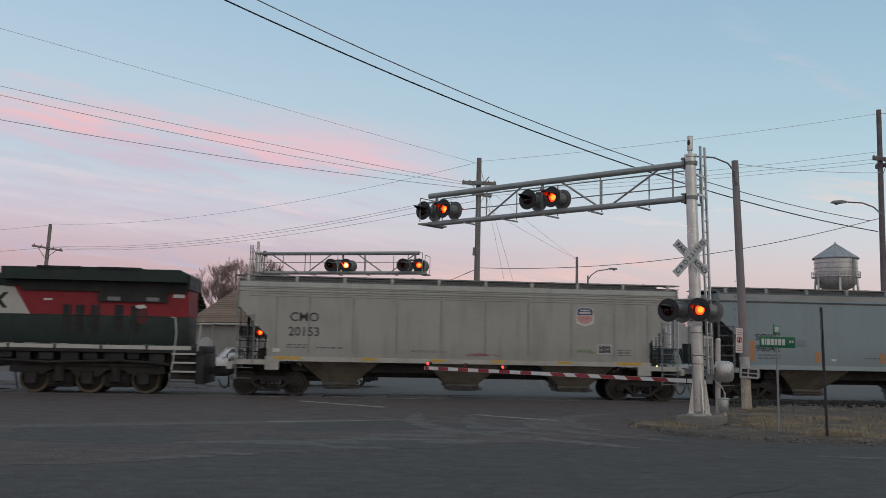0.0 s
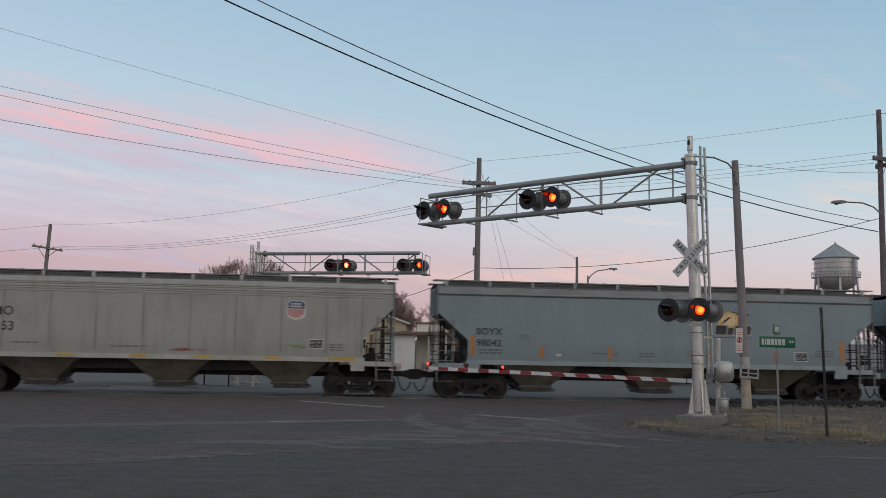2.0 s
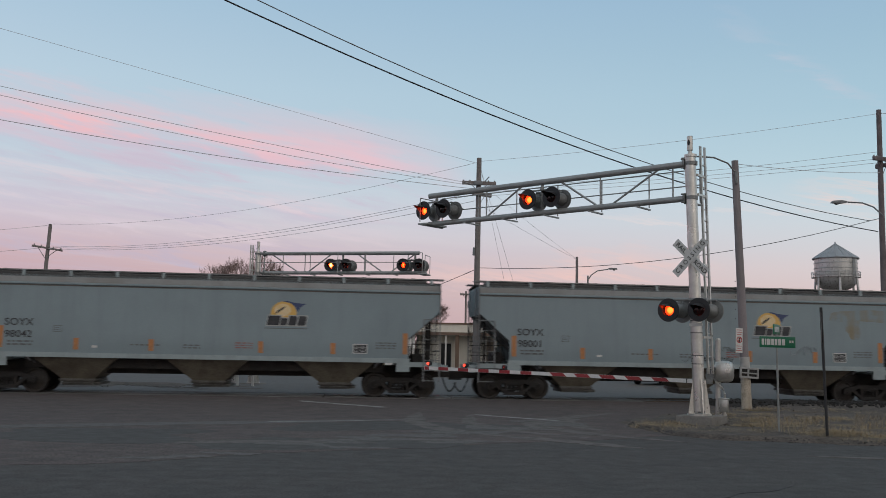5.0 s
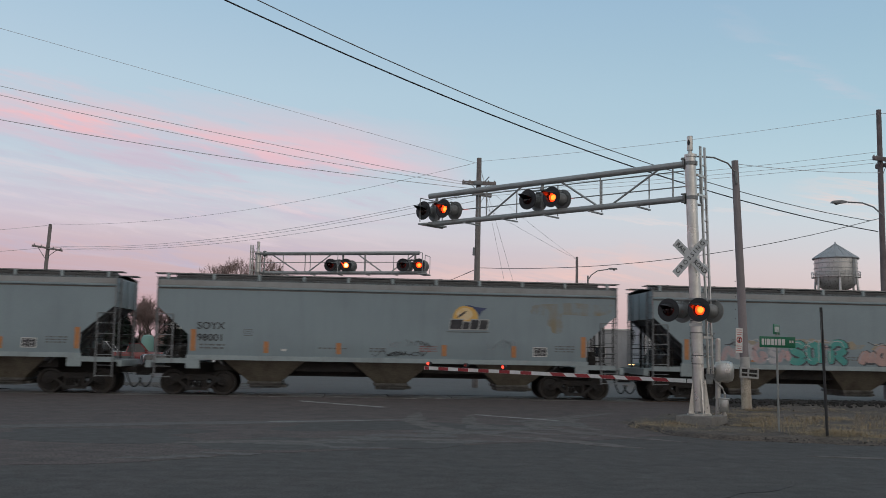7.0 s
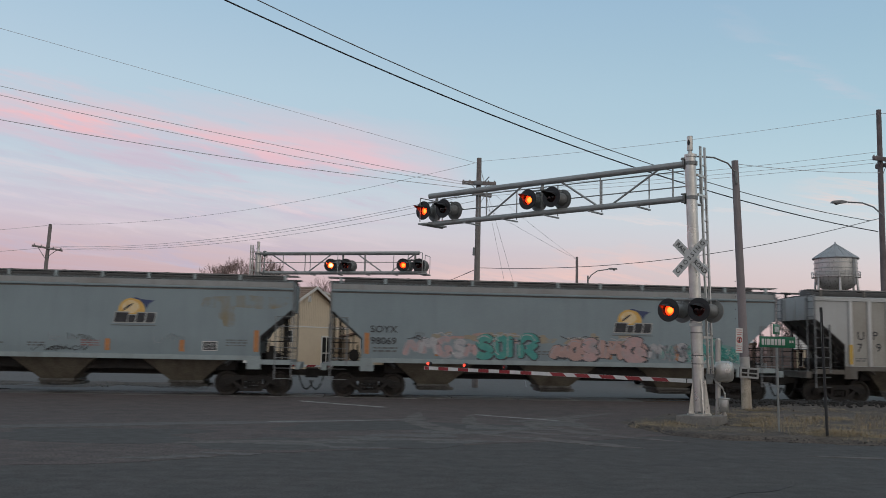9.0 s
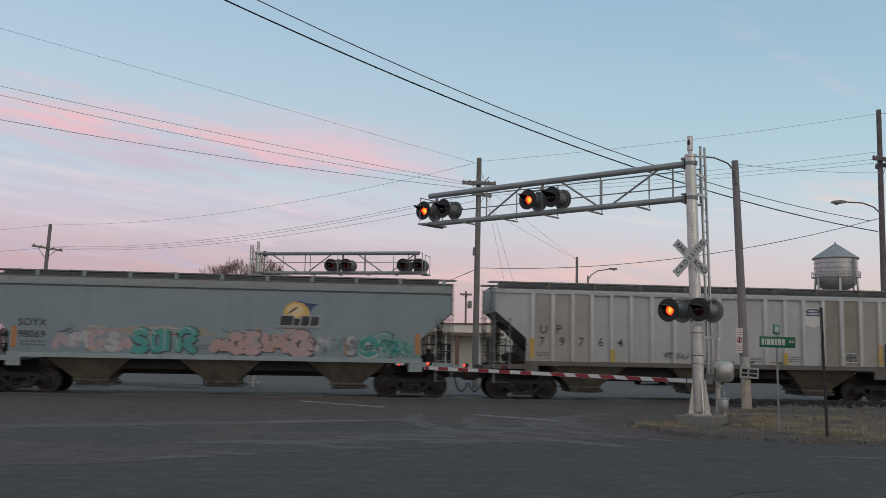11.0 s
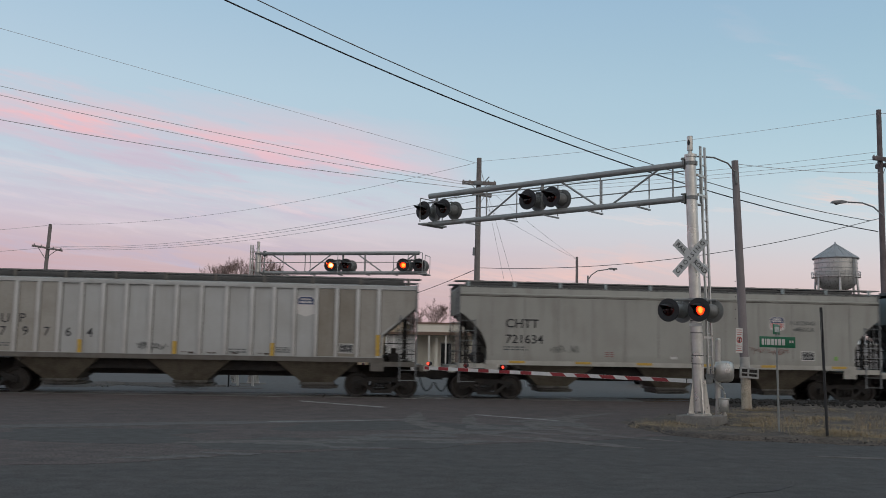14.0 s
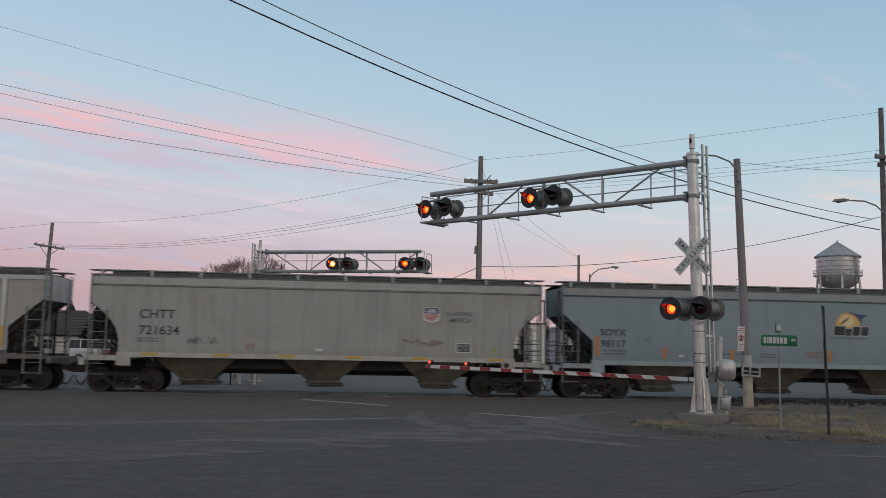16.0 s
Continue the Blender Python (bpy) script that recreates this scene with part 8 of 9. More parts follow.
ware = thing("warehouse", "long grey metal-clad warehouse", "warehouse", pose(10.6, 86.0, 0))
b = Shape()
b.box(0, 9.5, 0, 16, 0, 3.85)
part("wall", b, WARE, ware)
for i in range(32):
    b = Shape()
    b.box(0.05 + i * 0.295, 0.13 + i * 0.295, -0.04, 0.0, 0, 3.8)
    part("cladding_rib", b, WARE, ware)
b = Shape()
b.box(-0.2, 9.7, -0.2, 16.2, 3.85, 3.98)
part("roof", b, TRIM, ware)
for x in (0.7, 3.9):
    window(ware, x, 1.4, 1.0, 0.9, -0.05, False)

white = thing("white_building", "tall white metal building with dark openings", "building", pose(15.2, 70.0, 0, 0, 0, -4))
b = Shape()
b.box(0, 2.7, 0, 8, 0, 4.4)
b.box(2.7, 5.2, 1.0, 8, 0, 3.9)
part("wall", b, WARE, white)
for i in range(9):
    b = Shape()
    b.box(0.05 + i * 0.3, 0.12 + i * 0.3, -0.04, 0.0, 0, 4.35)
    part("cladding_rib", b, WHITE_WALL, white)
b = Shape()
b.box(2.95, 3.7, 0.95, 1.02, 0.1, 2.6)
part("opening", b, DARK_PANE, white)
for i in range(6):
    b = Shape()
    b.box(3.9, 4.3, 0.93, 1.0, 0.5 + i * 0.5, 0.75 + i * 0.5)
    part("louvre", b, DARK_PANE, white)

# a low shop with a white boarded fascia over brown columns
store = thing("shop_building", "low shop with a white boarded fascia over brown columns", "building", pose(33.0, 88.0, 0))
b = Shape()
b.box(0, 3.6, 0, 7, 0, 3.7)
part("wall", b, mat("brown_brick_wall", (0.22, 0.15, 0.12), 0.85, 0.0, grain=0.15, grain_size=0.08, stain=0.4), store)
for i in range(6):
    b = Shape()
    b.box(-0.1, 3.7, -0.55, 0.0, 2.42 + i * 0.24, 2.62 + i * 0.24)
    part("fascia_board", b, WHITE_WALL, store)
for x in (0.35, 0.95, 1.7, 2.3, 3.1):
    b = Shape()
    b.box(x - 0.09, x + 0.09, -0.45, -0.25, 0, 2.42)
    part("column", b, BEIGE if x != 1.7 else FASCIA, store)
for x in (0.65, 1.95, 2.7):
    window(store, x, 0.9, 0.45, 1.2, -0.02, False)
annex = thing("shed", "pale grey shed at the street's far end", "shed", pose(41.6, 95.0, 0))
b = Shape()
b.box(0, 3.4, 0, 5, 0, 3.1)
part("wall", b, WARE, annex)
roof_slope(annex, (-0.2, -0.3, 3.05), (3.6, -0.3, 3.05), (3.6, 5.2, 3.6), (-0.2, 5.2, 3.6), 0.1, TRIM)
window(annex, 1.2, 1.0, 0.9, 1.0, -0.02)

# a bungalow with a pale metal roof and a brown eave
bung = thing("house", "low bungalow with a pale metal roof and brown eaves", "house", pose(19.6, 79.0, 0, 0, 0, 3))
b = Shape()
b.box(0, 6.4, 0, 6, 0, 2.75)
part("wall", b, PALE_SIDING, bung)
for i in range(10):
    b = Shape()
    b.box(0.02, 6.38, -0.03, 0.0, 0.15 + i * 0.255, 0.38 + i * 0.255)
    part("board", b, PALE_SIDING, bung, smooth=0)
PALE_ROOF = mat("pale_metal_roof", (0.62, 0.62, 0.63), 0.5, 0.1, grain=0.05, stain=0.3, stain_size=0.8)
roof_slope(bung, (-0.5, -0.5, 2.8), (6.9, -0.5, 2.8), (5.4, 3.0, 3.85), (1.0, 3.0, 3.85), 0.08, PALE_ROOF)
roof_slope(bung, (-0.5, 6.5, 2.8), (6.9, 6.5, 2.8), (5.4, 3.0, 3.85), (1.0, 3.0, 3.85), 0.08, PALE_ROOF)
for e0, e1 in ((-0.5, 1.0), (6.9, 5.4)):
    b = Shape()
    b.add([(e0, -0.5, 2.8), (e0, 6.5, 2.8), (e1, 3.0, 3.85), (e0, -0.5, 2.9), (e0, 6.5, 2.9), (e1, 3.0, 3.94)], [(0, 1, 2), (3, 5, 4), (0, 3, 4, 1), (1, 4, 5, 2), (2, 5, 3, 0)])
    part("roof", b, PALE_ROOF, bung)
b = Shape()
b.box(-0.55, 6.95, -0.56, -0.5, 2.66, 2.86)
part("fascia", b, FASCIA, bung)
window(bung, 4.7, 1.2, 1.1, 1.0, -0.03)
window(bung, 1.6, 1.2, 0.9, 1.0, -0.03)
b = Shape()
b.box(2.7, 3.5, -0.05, 0.0, 0.1, 2.15)
part("door", b, DOOR_BROWN, bung)
for x in (-0.3, 2.2, 6.7):
    b = Shape()
    b.box(x - 0.06, x + 0.06, -0.5, -0.38, 0, 2.7)
    part("porch_post", b, FASCIA, bung)

cot = thing("house", "small pale house with a dark grey roof", "house", pose(-43.4, 93.0, 0, 0, 0, 4))
b = Shape()
b.box(0, 9.5, 0, 7, 0, 2.4)
part("wall", b, TRIM, cot)
ROOF_DARK = mat("dark_brown_shingle", (0.075, 0.062, 0.056), 0.9, 0.0, grain=0.25, grain_size=0.12, stain=0.4)
roof_slope(cot, (-0.4, -0.4, 2.3), (9.9, -0.4, 2.3), (6.5, 3.5, 4.85), (3.0, 3.5, 4.85), 0.1, ROOF_DARK, 8)
roof_slope(cot, (-0.4, 7.4, 2.3), (9.9, 7.4, 2.3), (6.5, 3.5, 4.85), (3.0, 3.5, 4.85), 0.1, ROOF_DARK, 8)
for e0, e1 in ((-0.4, 3.0), (9.9, 6.5)):
    b = Shape()
    b.add([(e0, -0.4, 2.3), (e0, 7.4, 2.3), (e1, 3.5, 4.85), (e0, -0.4, 2.4), (e0, 7.4, 2.4), (e1, 3.5, 4.95)], [(0, 1, 2), (3, 5, 4), (0, 3, 4, 1), (1, 4, 5, 2), (2, 5, 3, 0)])
    part("roof", b, ROOF_DARK, cot)
for x in (1.5, 4.0, 7.5):
    window(cot, x, 1.0, 1.0, 0.9, -0.02)

tanks = thing("storage_tank", "mint green cylindrical storage tank", "storage tank", pose(-26.3, 84.0, 0))
b = Shape()
b.lathe([(0.0, 0.0), (0.55, 0.0), (0.55, 2.3), (0.4, 2.55), (0.0, 2.65)], 20)
part("tank", b, mat("mint_tank_paint", (0.20, 0.37, 0.32), 0.5, 0.0, grain=0.05, stain=0.3), tanks)
b = Shape()
b.lathe([(0.56, 1.1), (0.58, 1.15), (0.56, 1.2)], 20)
part("band", b, TANK_GREY, tanks)

# ---------- trees ----------
BARK = mat("grey_brown_bark", (0.15, 0.115, 0.10), 0.9, 0.0, grain=0.2, bump=0.3)
TWIG = mat("bare_twigs", (0.30, 0.215, 0.195), 0.9, 0.0, grain=0.2, grain_size=0.2)
NEEDLE = mat("dark_conifer_needles", (0.022, 0.035, 0.022), 0.9, 0.0, grain=0.4, grain_size=0.1)


def bare_tree(x, y, height, spread, seed, depth=6):
    """A leafless tree: trunk, limbs and a haze of fine twigs."""
    rnd = random.Random(seed)
    tr = thing("bare_tree", "leafless winter tree with fine twigs", "tree", pose(x, y, -0.05), group="bare trees")
    trunk, limbs, twigs = Shape(), Shape(), Shape()

    def grow(p, d, length, r, level):
        q = p + d * length
        tgt = trunk if level == 0 else limbs if level < 3 else twigs
        if level < 4:
            bend = p.lerp(q, 0.5) + Vector((rnd.uniform(-1, 1), rnd.uniform(-1, 1), rnd.uniform(-0.4, 0.6))) * length * 0.08
            tgt.tube([p, bend, q], [r, r * 0.85, r * 0.65], 7 if level == 0 else 4, caps=False)
        else:
            tgt.tube([p, q], [r, r * 0.5], 3, caps=False)
        if level >= depth:
            return
        for k in range(4 if level in (1, 2) else 3):
            a = rnd.uniform(0, 2 * math.pi)
            side = Vector((math.cos(a) * spread, math.sin(a) * spread, 0)) * rnd.uniform(0.5, 1.05)
            nd = (d * 0.85 + side + Vector((0, 0, 0.22))).normalized()
            grow(p.lerp(q, rnd.uniform(0.45, 1.0)), nd, length * rnd.uniform(0.60, 0.80), max(0.011, r * 0.5), level + 1)

    grow(Vector((0, 0, 0)), Vector((rnd.uniform(-0.05, 0.05), 0, 1)), height * 0.30, height * 0.018, 0)
    part("trunk", trunk, BARK, tr)
    part("limb", limbs, BARK, tr)
    part("twig_crown", twigs, TWIG, tr)
    return tr


for x, y, h, sp, seed in ((-22.5, 98, 13.4, 0.55, 1), (-19.8, 96, 15.2, 0.60, 2), (-17.0, 101, 11.6, 0.62, 3), (-13.4, 97, 11.0, 0.7, 4), (-11.0, 98, 11.6, 0.7, 5), (-7.2, 100, 10.8, 0.75, 6), (-4.4, 104, 8.8, 0.8, 7), (-3.4, 101, 8.2, 0.85, 17),
                          (-1.0, 108, 9.6, 0.8, 8), (-34.2, 102, 9.4, 0.75, 9), (-31.6, 98, 8.6, 0.8, 10), (-29.6, 96, 8.4, 0.8, 18), (-27.6, 97, 8.0, 0.8, 19), (-36.8, 104, 8.6, 0.8, 20), (-47.0, 98, 9.6, 0.8, 11), (-44.5, 103, 9.0, 0.8, 12), (-52.0, 104, 9.6, 0.8, 13), (38.5, 102, 9.0, 0.8, 14), (30.0, 120, 8.6, 0.8, 15)):
    bare_tree(x, y, h, sp, seed, 7 if h > 12 or -8 < x < -3 or -37 < x < -27 else 6)


def conifer(x, y, height, seed):
    rnd = random.Random(seed)
    tr = thing("conifer", "dark green conifer with drooping boughs", "tree", pose(x, y, -0.05))
    b = Shape()
    b.rod((0, 0, 0), (0, 0, height * 0.95), 0.14, 0.03, n=7)
    part("trunk", b, BARK, tr)
    b = Shape()
    for k in range(1800):
        z = height * (0.12 + 0.88 * rnd.random() ** 0.9)
        a = rnd.uniform(0, 2 * math.pi)
        reach = (1 - z / height) * height * 0.62 * rnd.uniform(0.35, 1.15) + 0.1
        d = Vector((math.cos(a), math.sin(a), -0.25))
        p = Vector((0, 0, z))
        s = Vector((-math.sin(a), math.cos(a), 0))
        q0, q1 = p + d * reach * 0.25, p + d * reach
        w = 0.10 + 0.12 * reach
        b.add([q0, q0.lerp(q1, 0.5) + s * w, q1, q0.lerp(q1, 0.5) - s * w, q0.lerp(q1, 0.5) - Vector((0, 0, 0.12))], [(0, 1, 4), (1, 2, 4), (2, 3, 4), (3, 0, 4), (0, 3, 2, 1)])
    part("bough_crown", b, NEEDLE, tr)


for k, (x, y, h) in enumerate(((-23.6, 90, 7.4), (-25.2, 92, 6.9), (-30.6, 87, 6.4), (-32.1, 88, 6.0), (-33.9, 99, 5.9), (-35.6, 101, 5.9), (-37.8, 102, 5.8), (-40.3, 101, 6.0))):
    conifer(x, y, h, 3 + k)

# far hedge line of woods on the horizon
rnd = random.Random(9)
b = Shape()
for k in range(900):
    a = radians(rnd.uniform(-42, 42))
    d = rnd.uniform(230, 330)
    x, y, h = d * math.sin(a), d * math.cos(a), rnd.uniform(1.5, 5.5)
    for j in range(3):
        o = Vector((x + rnd.uniform(-2, 2), y + rnd.uniform(-2, 2), 0))
        b.tube([o, o + Vector((rnd.uniform(-0.8, 0.8), 0, h * 0.6)), o + Vector((rnd.uniform(-1.5, 1.5), 0, h))], [0.35, 0.9, 0.1], 4, caps=False)
tagged(part("far_woods", b, TWIG), "low distant line of leafless woods", "woods", kind="stuff")

# ---------- vehicles ----------
TYRE = mat("tyre_rubber", (0.02, 0.02, 0.021), 0.8, 0.0, grain=0.15)
ALLOY = mat("alloy_rim", (0.42, 0.42, 0.43), 0.35, 0.8, grain=0.05)
CAR_GLASS = mat("tinted_car_glass", (0.015, 0.018, 0.02), 0.08, 0.0, gloss_var=0.0)
TAIL = mat("unlit_red_tail_lamp", (0.30, 0.02, 0.02), 0.25)
TAIL_LIT = mat("lit_tail_lamp", (1.0, 0.16, 0.05), emit=3.0)
HEAD_LIT = mat("lit_head_lamp", (1.0, 0.55, 0.22), emit=9.0)
PLASTIC = mat("black_bumper_plastic", (0.025, 0.025, 0.026), 0.6, 0.0, grain=0.1)


def car_paint(name, colour):
    return mat(name, colour, 0.3, 0.1, grain=0.03, stain=0.2, stain_size=0.6, clear=0.6)


def vehicle(name, label, category, paint, m, length, width, height, style, lit=""):
    """A parked or driving car; it faces +x. style: suv, pickup, sedan or van."""
    c = thing(name, label, category, m)
    L, W, H = length, width, height
    belt = 0.60 * H
    bot = 0.30
    hood = {"suv": 0.60, "pickup": 0.62, "sedan": 0.62, "van": 0.58}[style] * H
    lower = [(-L / 2 + 0.05, bot), (L / 2 - 0.10, bot), (L / 2, bot + 0.18), (L / 2 - 0.03, hood - 0.10), (L / 2 - 0.18, hood), (0.16 * L, belt + 0.02)]
    if style == "pickup":
        lower += [(-0.14 * L, belt), (-L / 2 + 0.04, belt), (-L / 2, bot + 0.2)]
    else:
        lower += [(-L / 2 + 0.10, belt + 0.03), (-L / 2, belt - 0.15), (-L / 2, bot + 0.2)]
    b = Shape()
    bm = bmesh.new()
    vs = [bm.verts.new((x, -W / 2, z)) for x, z in lower]
    fc = bm.faces.new(vs)
    ex = bmesh.ops.extrude_face_region(bm, geom=[fc])
    bmesh.ops.translate(bm, vec=(0, W, 0), verts=[g for g in ex["geom"] if isinstance(g, bmesh.types.BMVert)])
    bmesh.ops.bevel(bm, geom=list(bm.edges), offset=0.06, segments=2, affect="EDGES", profile=0.5)
    b.take(bm)
    body = part("body", b, paint, c)
    top = {"suv": [(0.17 * L, belt), (0.03 * L, H - 0.03), (-0.05 * L, H), (-0.40 * L, H - 0.04), (-0.48 * L, belt)],
           "van": [(0.30 * L, belt), (0.18 * L, H - 0.03), (0.1 * L, H), (-0.46 * L, H - 0.02), (-0.49 * L, belt)],
           "sedan": [(0.18 * L, belt), (0.02 * L, H - 0.02), (-0.08 * L, H), (-0.22 * L, H - 0.04), (-0.40 * L, belt)],
           "pickup": [(0.17 * L, belt), (0.06 * L, H - 0.03), (0.0, H), (-0.10 * L, H - 0.03), (-0.14 * L, belt)]}[style]
    inset = 0.14
    b = Shape()
    k = len(top)
    v = []
    for s in (-1, 1):
        for x, z in top:
            t = (z - belt) / (H - belt)
            v.append((x, s * (W / 2 - 0.05 - inset * t), z))
    f = [tuple(range(k)), tuple(range(2 * k - 1, k - 1, -1))] + [(i, k + i, k + (i + 1) % k, (i + 1) % k) for i in range(k)]
    b.add(v, f)
    part("window_glass", b, CAR_GLASS, c)
    b = Shape()
    xs = [p[0] for p in top if p[1] > belt + 0.8 * (H - belt)]
    b.box(min(xs) - 0.05, max(xs) + 0.04, -W / 2 + 0.14, W / 2 - 0.14, H - 0.05, H + 0.015, 0.02)
    for s in (-1, 1):
        for (x, z), (x2, z2) in ((top[0], top[1]), (top[-1], top[-2])):
            y0, y1 = s * (W / 2 - 0.045), s * (W / 2 - 0.05 - inset + 0.02)
            b.rod((x, y0, z), (x2, y1, z2), 0.045, n=6)
        if style in ("suv", "van", "sedan"):
            for q in (-0.08, -0.28):
                b.rod((q * L, s * (W / 2 - 0.045), belt), (q * L, s * (W / 2 - 0.18), H - 0.03), 0.035, n=6)
    part("roof", b, paint, c)
    if style == "pickup":
        b = Shape()
        b.box(-L / 2 + 0.12, -0.16 * L, -W / 2 + 0.14, W / 2 - 0.14, belt - 0.02, belt + 0.012)
        part("bed_cover", b, PLASTIC, c)
    r = 0.36 if style != "sedan" else 0.32
    for x in (0.31 * L, -0.29 * L):
        for s in (-1, 1):
            b = Shape()
            b.lathe([(0.62 * r, -0.10), (0.95 * r, -0.11), (r, -0.07), (r, 0.07), (0.95 * r, 0.11), (0.62 * r, 0.10)], 22, pose(0, 0, 0, 90, 0, 0))
            b.rod((0, -0.10, 0), (0, 0.10, 0), 0.6 * r, n=18)
            w = part("wheel", b, TYRE, c, m=pose(x, s * (W / 2 - 0.10), r))
            b = Shape()
            for q in range(5):
                a = 2 * math.pi * q / 5
                b.rod((0, s * 0.105, 0), Vector((math.cos(a), 0, math.sin(a))) * r * 0.58 + Vector((0, s * 0.105, 0)), 0.05, n=5)
            b.lathe([(0.56 * r, -0.02), (0.64 * r, -0.02), (0.64 * r, 0.02), (0.56 * r, 0.02), (0.56 * r, -0.02)], 20, pose(0, s * 0.10, 0, 90, 0, 0))
            part("rim", b, ALLOY, w)
    b = Shape()
    b.box(L / 2 - 0.12, L / 2 + 0.05, -W / 2 + 0.06, W / 2 - 0.06, bot + 0.02, bot + 0.26, 0.03)
    b.box(-L / 2 - 0.06, -L / 2 + 0.1, -W / 2 + 0.06, W / 2 - 0.06, bot + 0.06, bot + 0.28, 0.03)
    b.box(-L / 2 + 0.3, L / 2 - 0.3, -W / 2 + 0.03, W / 2 - 0.03, bot - 0.06, bot + 0.05)
    part("bumper", b, PLASTIC, c)
    b = Shape()
    b.box(L / 2 - 0.06, L / 2 + 0.015, -W / 2 + 0.42, W / 2 - 0.42, bot + 0.28, hood - 0.14)
    part("grille", b, PLASTIC, c)
    for s in (-1, 1):
        b = Shape()
        b.box(L / 2 - 0.10, L / 2 + 0.02, s * (W / 2 - 0.40), s * (W / 2 - 0.10), hood - 0.34, hood - 0.14, 0.02)
        part("headlight", b, HEAD_LIT if "head" in lit else ALLOY, c)
        b = Shape()
        b.box(-L / 2 - 0.02, -L / 2 + 0.06, s * (W / 2 - 0.26), s * (W / 2 - 0.05), belt - 0.36, belt - 0.06, 0.02)
        part("tail_light", b, TAIL_LIT if "tail" in lit else TAIL, c)
        b = Shape()
        b.box(0.13 * L, 0.16 * L, s * (W / 2), s * (W / 2 + 0.18), belt + 0.02, belt + 0.18, 0.03)
        part("mirror", b, paint, c)
    return c


vehicle("pickup_truck", "white pickup truck parked by the house", "pickup truck", car_paint("white_car_paint", (0.60, 0.60, 0.60)), pose(-13.6, 61.5, 0, 0, 0, 205), 5.2, 1.9, 1.66, "pickup")
vehicle("suv", "black sport utility car parked by the house", "car", car_paint("black_car_paint", (0.02, 0.02, 0.022)), pose(-18.6, 66.0, 0, 0, 0, 205), 4.6, 1.85, 1.86, "suv")
vehicle("pickup_truck", "red pickup truck parked far beyond the tracks", "pickup truck", car_paint("red_car_paint", (0.20, 0.018, 0.02)), pose(-25.3, 78.0, 0, 0, 0, 15), 5.4, 1.95, 1.85, "pickup")
vehicle("van", "white van parked by the dark-roofed house", "van", car_paint("white_car_paint", (0.60, 0.60, 0.60)), pose(-30.0, 82.0, 0, 0, 0, 5), 5.0, 1.95, 1.95, "van")
truck = vehicle("pickup_truck", "dark green pickup truck waiting with its headlights on", "pickup truck", car_paint("dark_green_car_paint", (0.03, 0.06, 0.055)), pose(13.36, 56.4, 0, 0, 0, 232), 5.4, 1.95, 2.05, "pickup", "head")
b = Shape()
b.box(-0.95, -0.85, -0.85, 0.85, 1.75, 2.15, 0.02)
for s in (-0.8, 0.8):
    b.rod((-0.9, s, 1.2), (-0.9, s, 1.8), 0.03, n=6)
part("cab_rack", b, PLASTIC, truck)
MOVING_CAR = vehicle("suv", "black sport utility car driving behind the train", "car", car_paint("black_car_paint", (0.02, 0.02, 0.022)), pose(-3.0, 45.0, 0), 4.7, 1.88, 1.72, "suv", "tail")

# ---------- dry grass on the verge ----------
rnd = random.Random(12)
SPOTS = ((5.6, 23.2, 0.9), (8.9, 21.5, 0.7), (9.7, 29.4, 0.9), (8.2, 24.6, 1.2), (11.5, 22.6, 1.8), (13.6, 24.5, 2.0), (10.4, 25.4, 1.4), (7.9, 26.4, 0.8), (8.5, 21.0, 0.5), (9.3, 21.0, 0.7), (8.0, 22.9, 0.9))
for k in range(330):
    for tries in range(40):
        if k % 3 == 0:                           # clumps round posts and footings
            cx, cy, r = SPOTS[k // 3 % len(SPOTS)]
            x, y, dense = cx + rnd.gauss(0, r * 0.5), cy + rnd.gauss(0, r * 0.5), True
        else:
            x, y = rnd.uniform(4.8, 18.5), rnd.uniform(19.4, 31.5)
            dense = noise.noise(Vector((x * 0.45, y * 0.9, 9))) > 0.10
        if verge_height(x, y) > 0.05 and dense and side_of_track(x, y) < -5.2:
            break
    else:
        continue
    b = Shape()
    n, sp, hh = rnd.randint(40, 110), rnd.uniform(0.25, 0.85), rnd.choice((0.008, 0.012, 0.018, 0.025, 0.04)) * (3.2 if k % 3 == 0 else 1.0)
    swirl = rnd.uniform(0, 6.28)
    for j in range(n):
        a, rr = rnd.uniform(0, 6.28), sp * math.sqrt(rnd.random())
        p = Vector((rr * math.cos(a), 0.7 * rr * math.sin(a), 0))
        p.z = verge_height(x + p.x, y + p.y) - 0.006
        turn = swirl + rnd.gauss(0, 1.4)
        lean = Vector((math.cos(turn), math.sin(turn), 0)) * rnd.uniform(0.10, 0.34)
        w = Vector((-math.sin(turn), math.cos(turn), 0)) * rnd.uniform(0.002, 0.0048)
        q = p + lean * 0.5 + Vector((0, 0, hh * rnd.uniform(0.5, 1.4)))
        t = p + lean
        t.z = verge_height(x + t.x, y + t.y) + hh * rnd.uniform(0.1, 1.6)
        b.add([p - w, p + w, q + w * 0.7, q - w * 0.7, t], [(0, 1, 2, 3), (3, 2, 4)])
    tagged(part("grass_tuft", b, STRAW, m=pose(x, y, 0), smooth=0), "tuft of dry straw-coloured grass", "grass", group="dry grass tufts", kind="stuff")
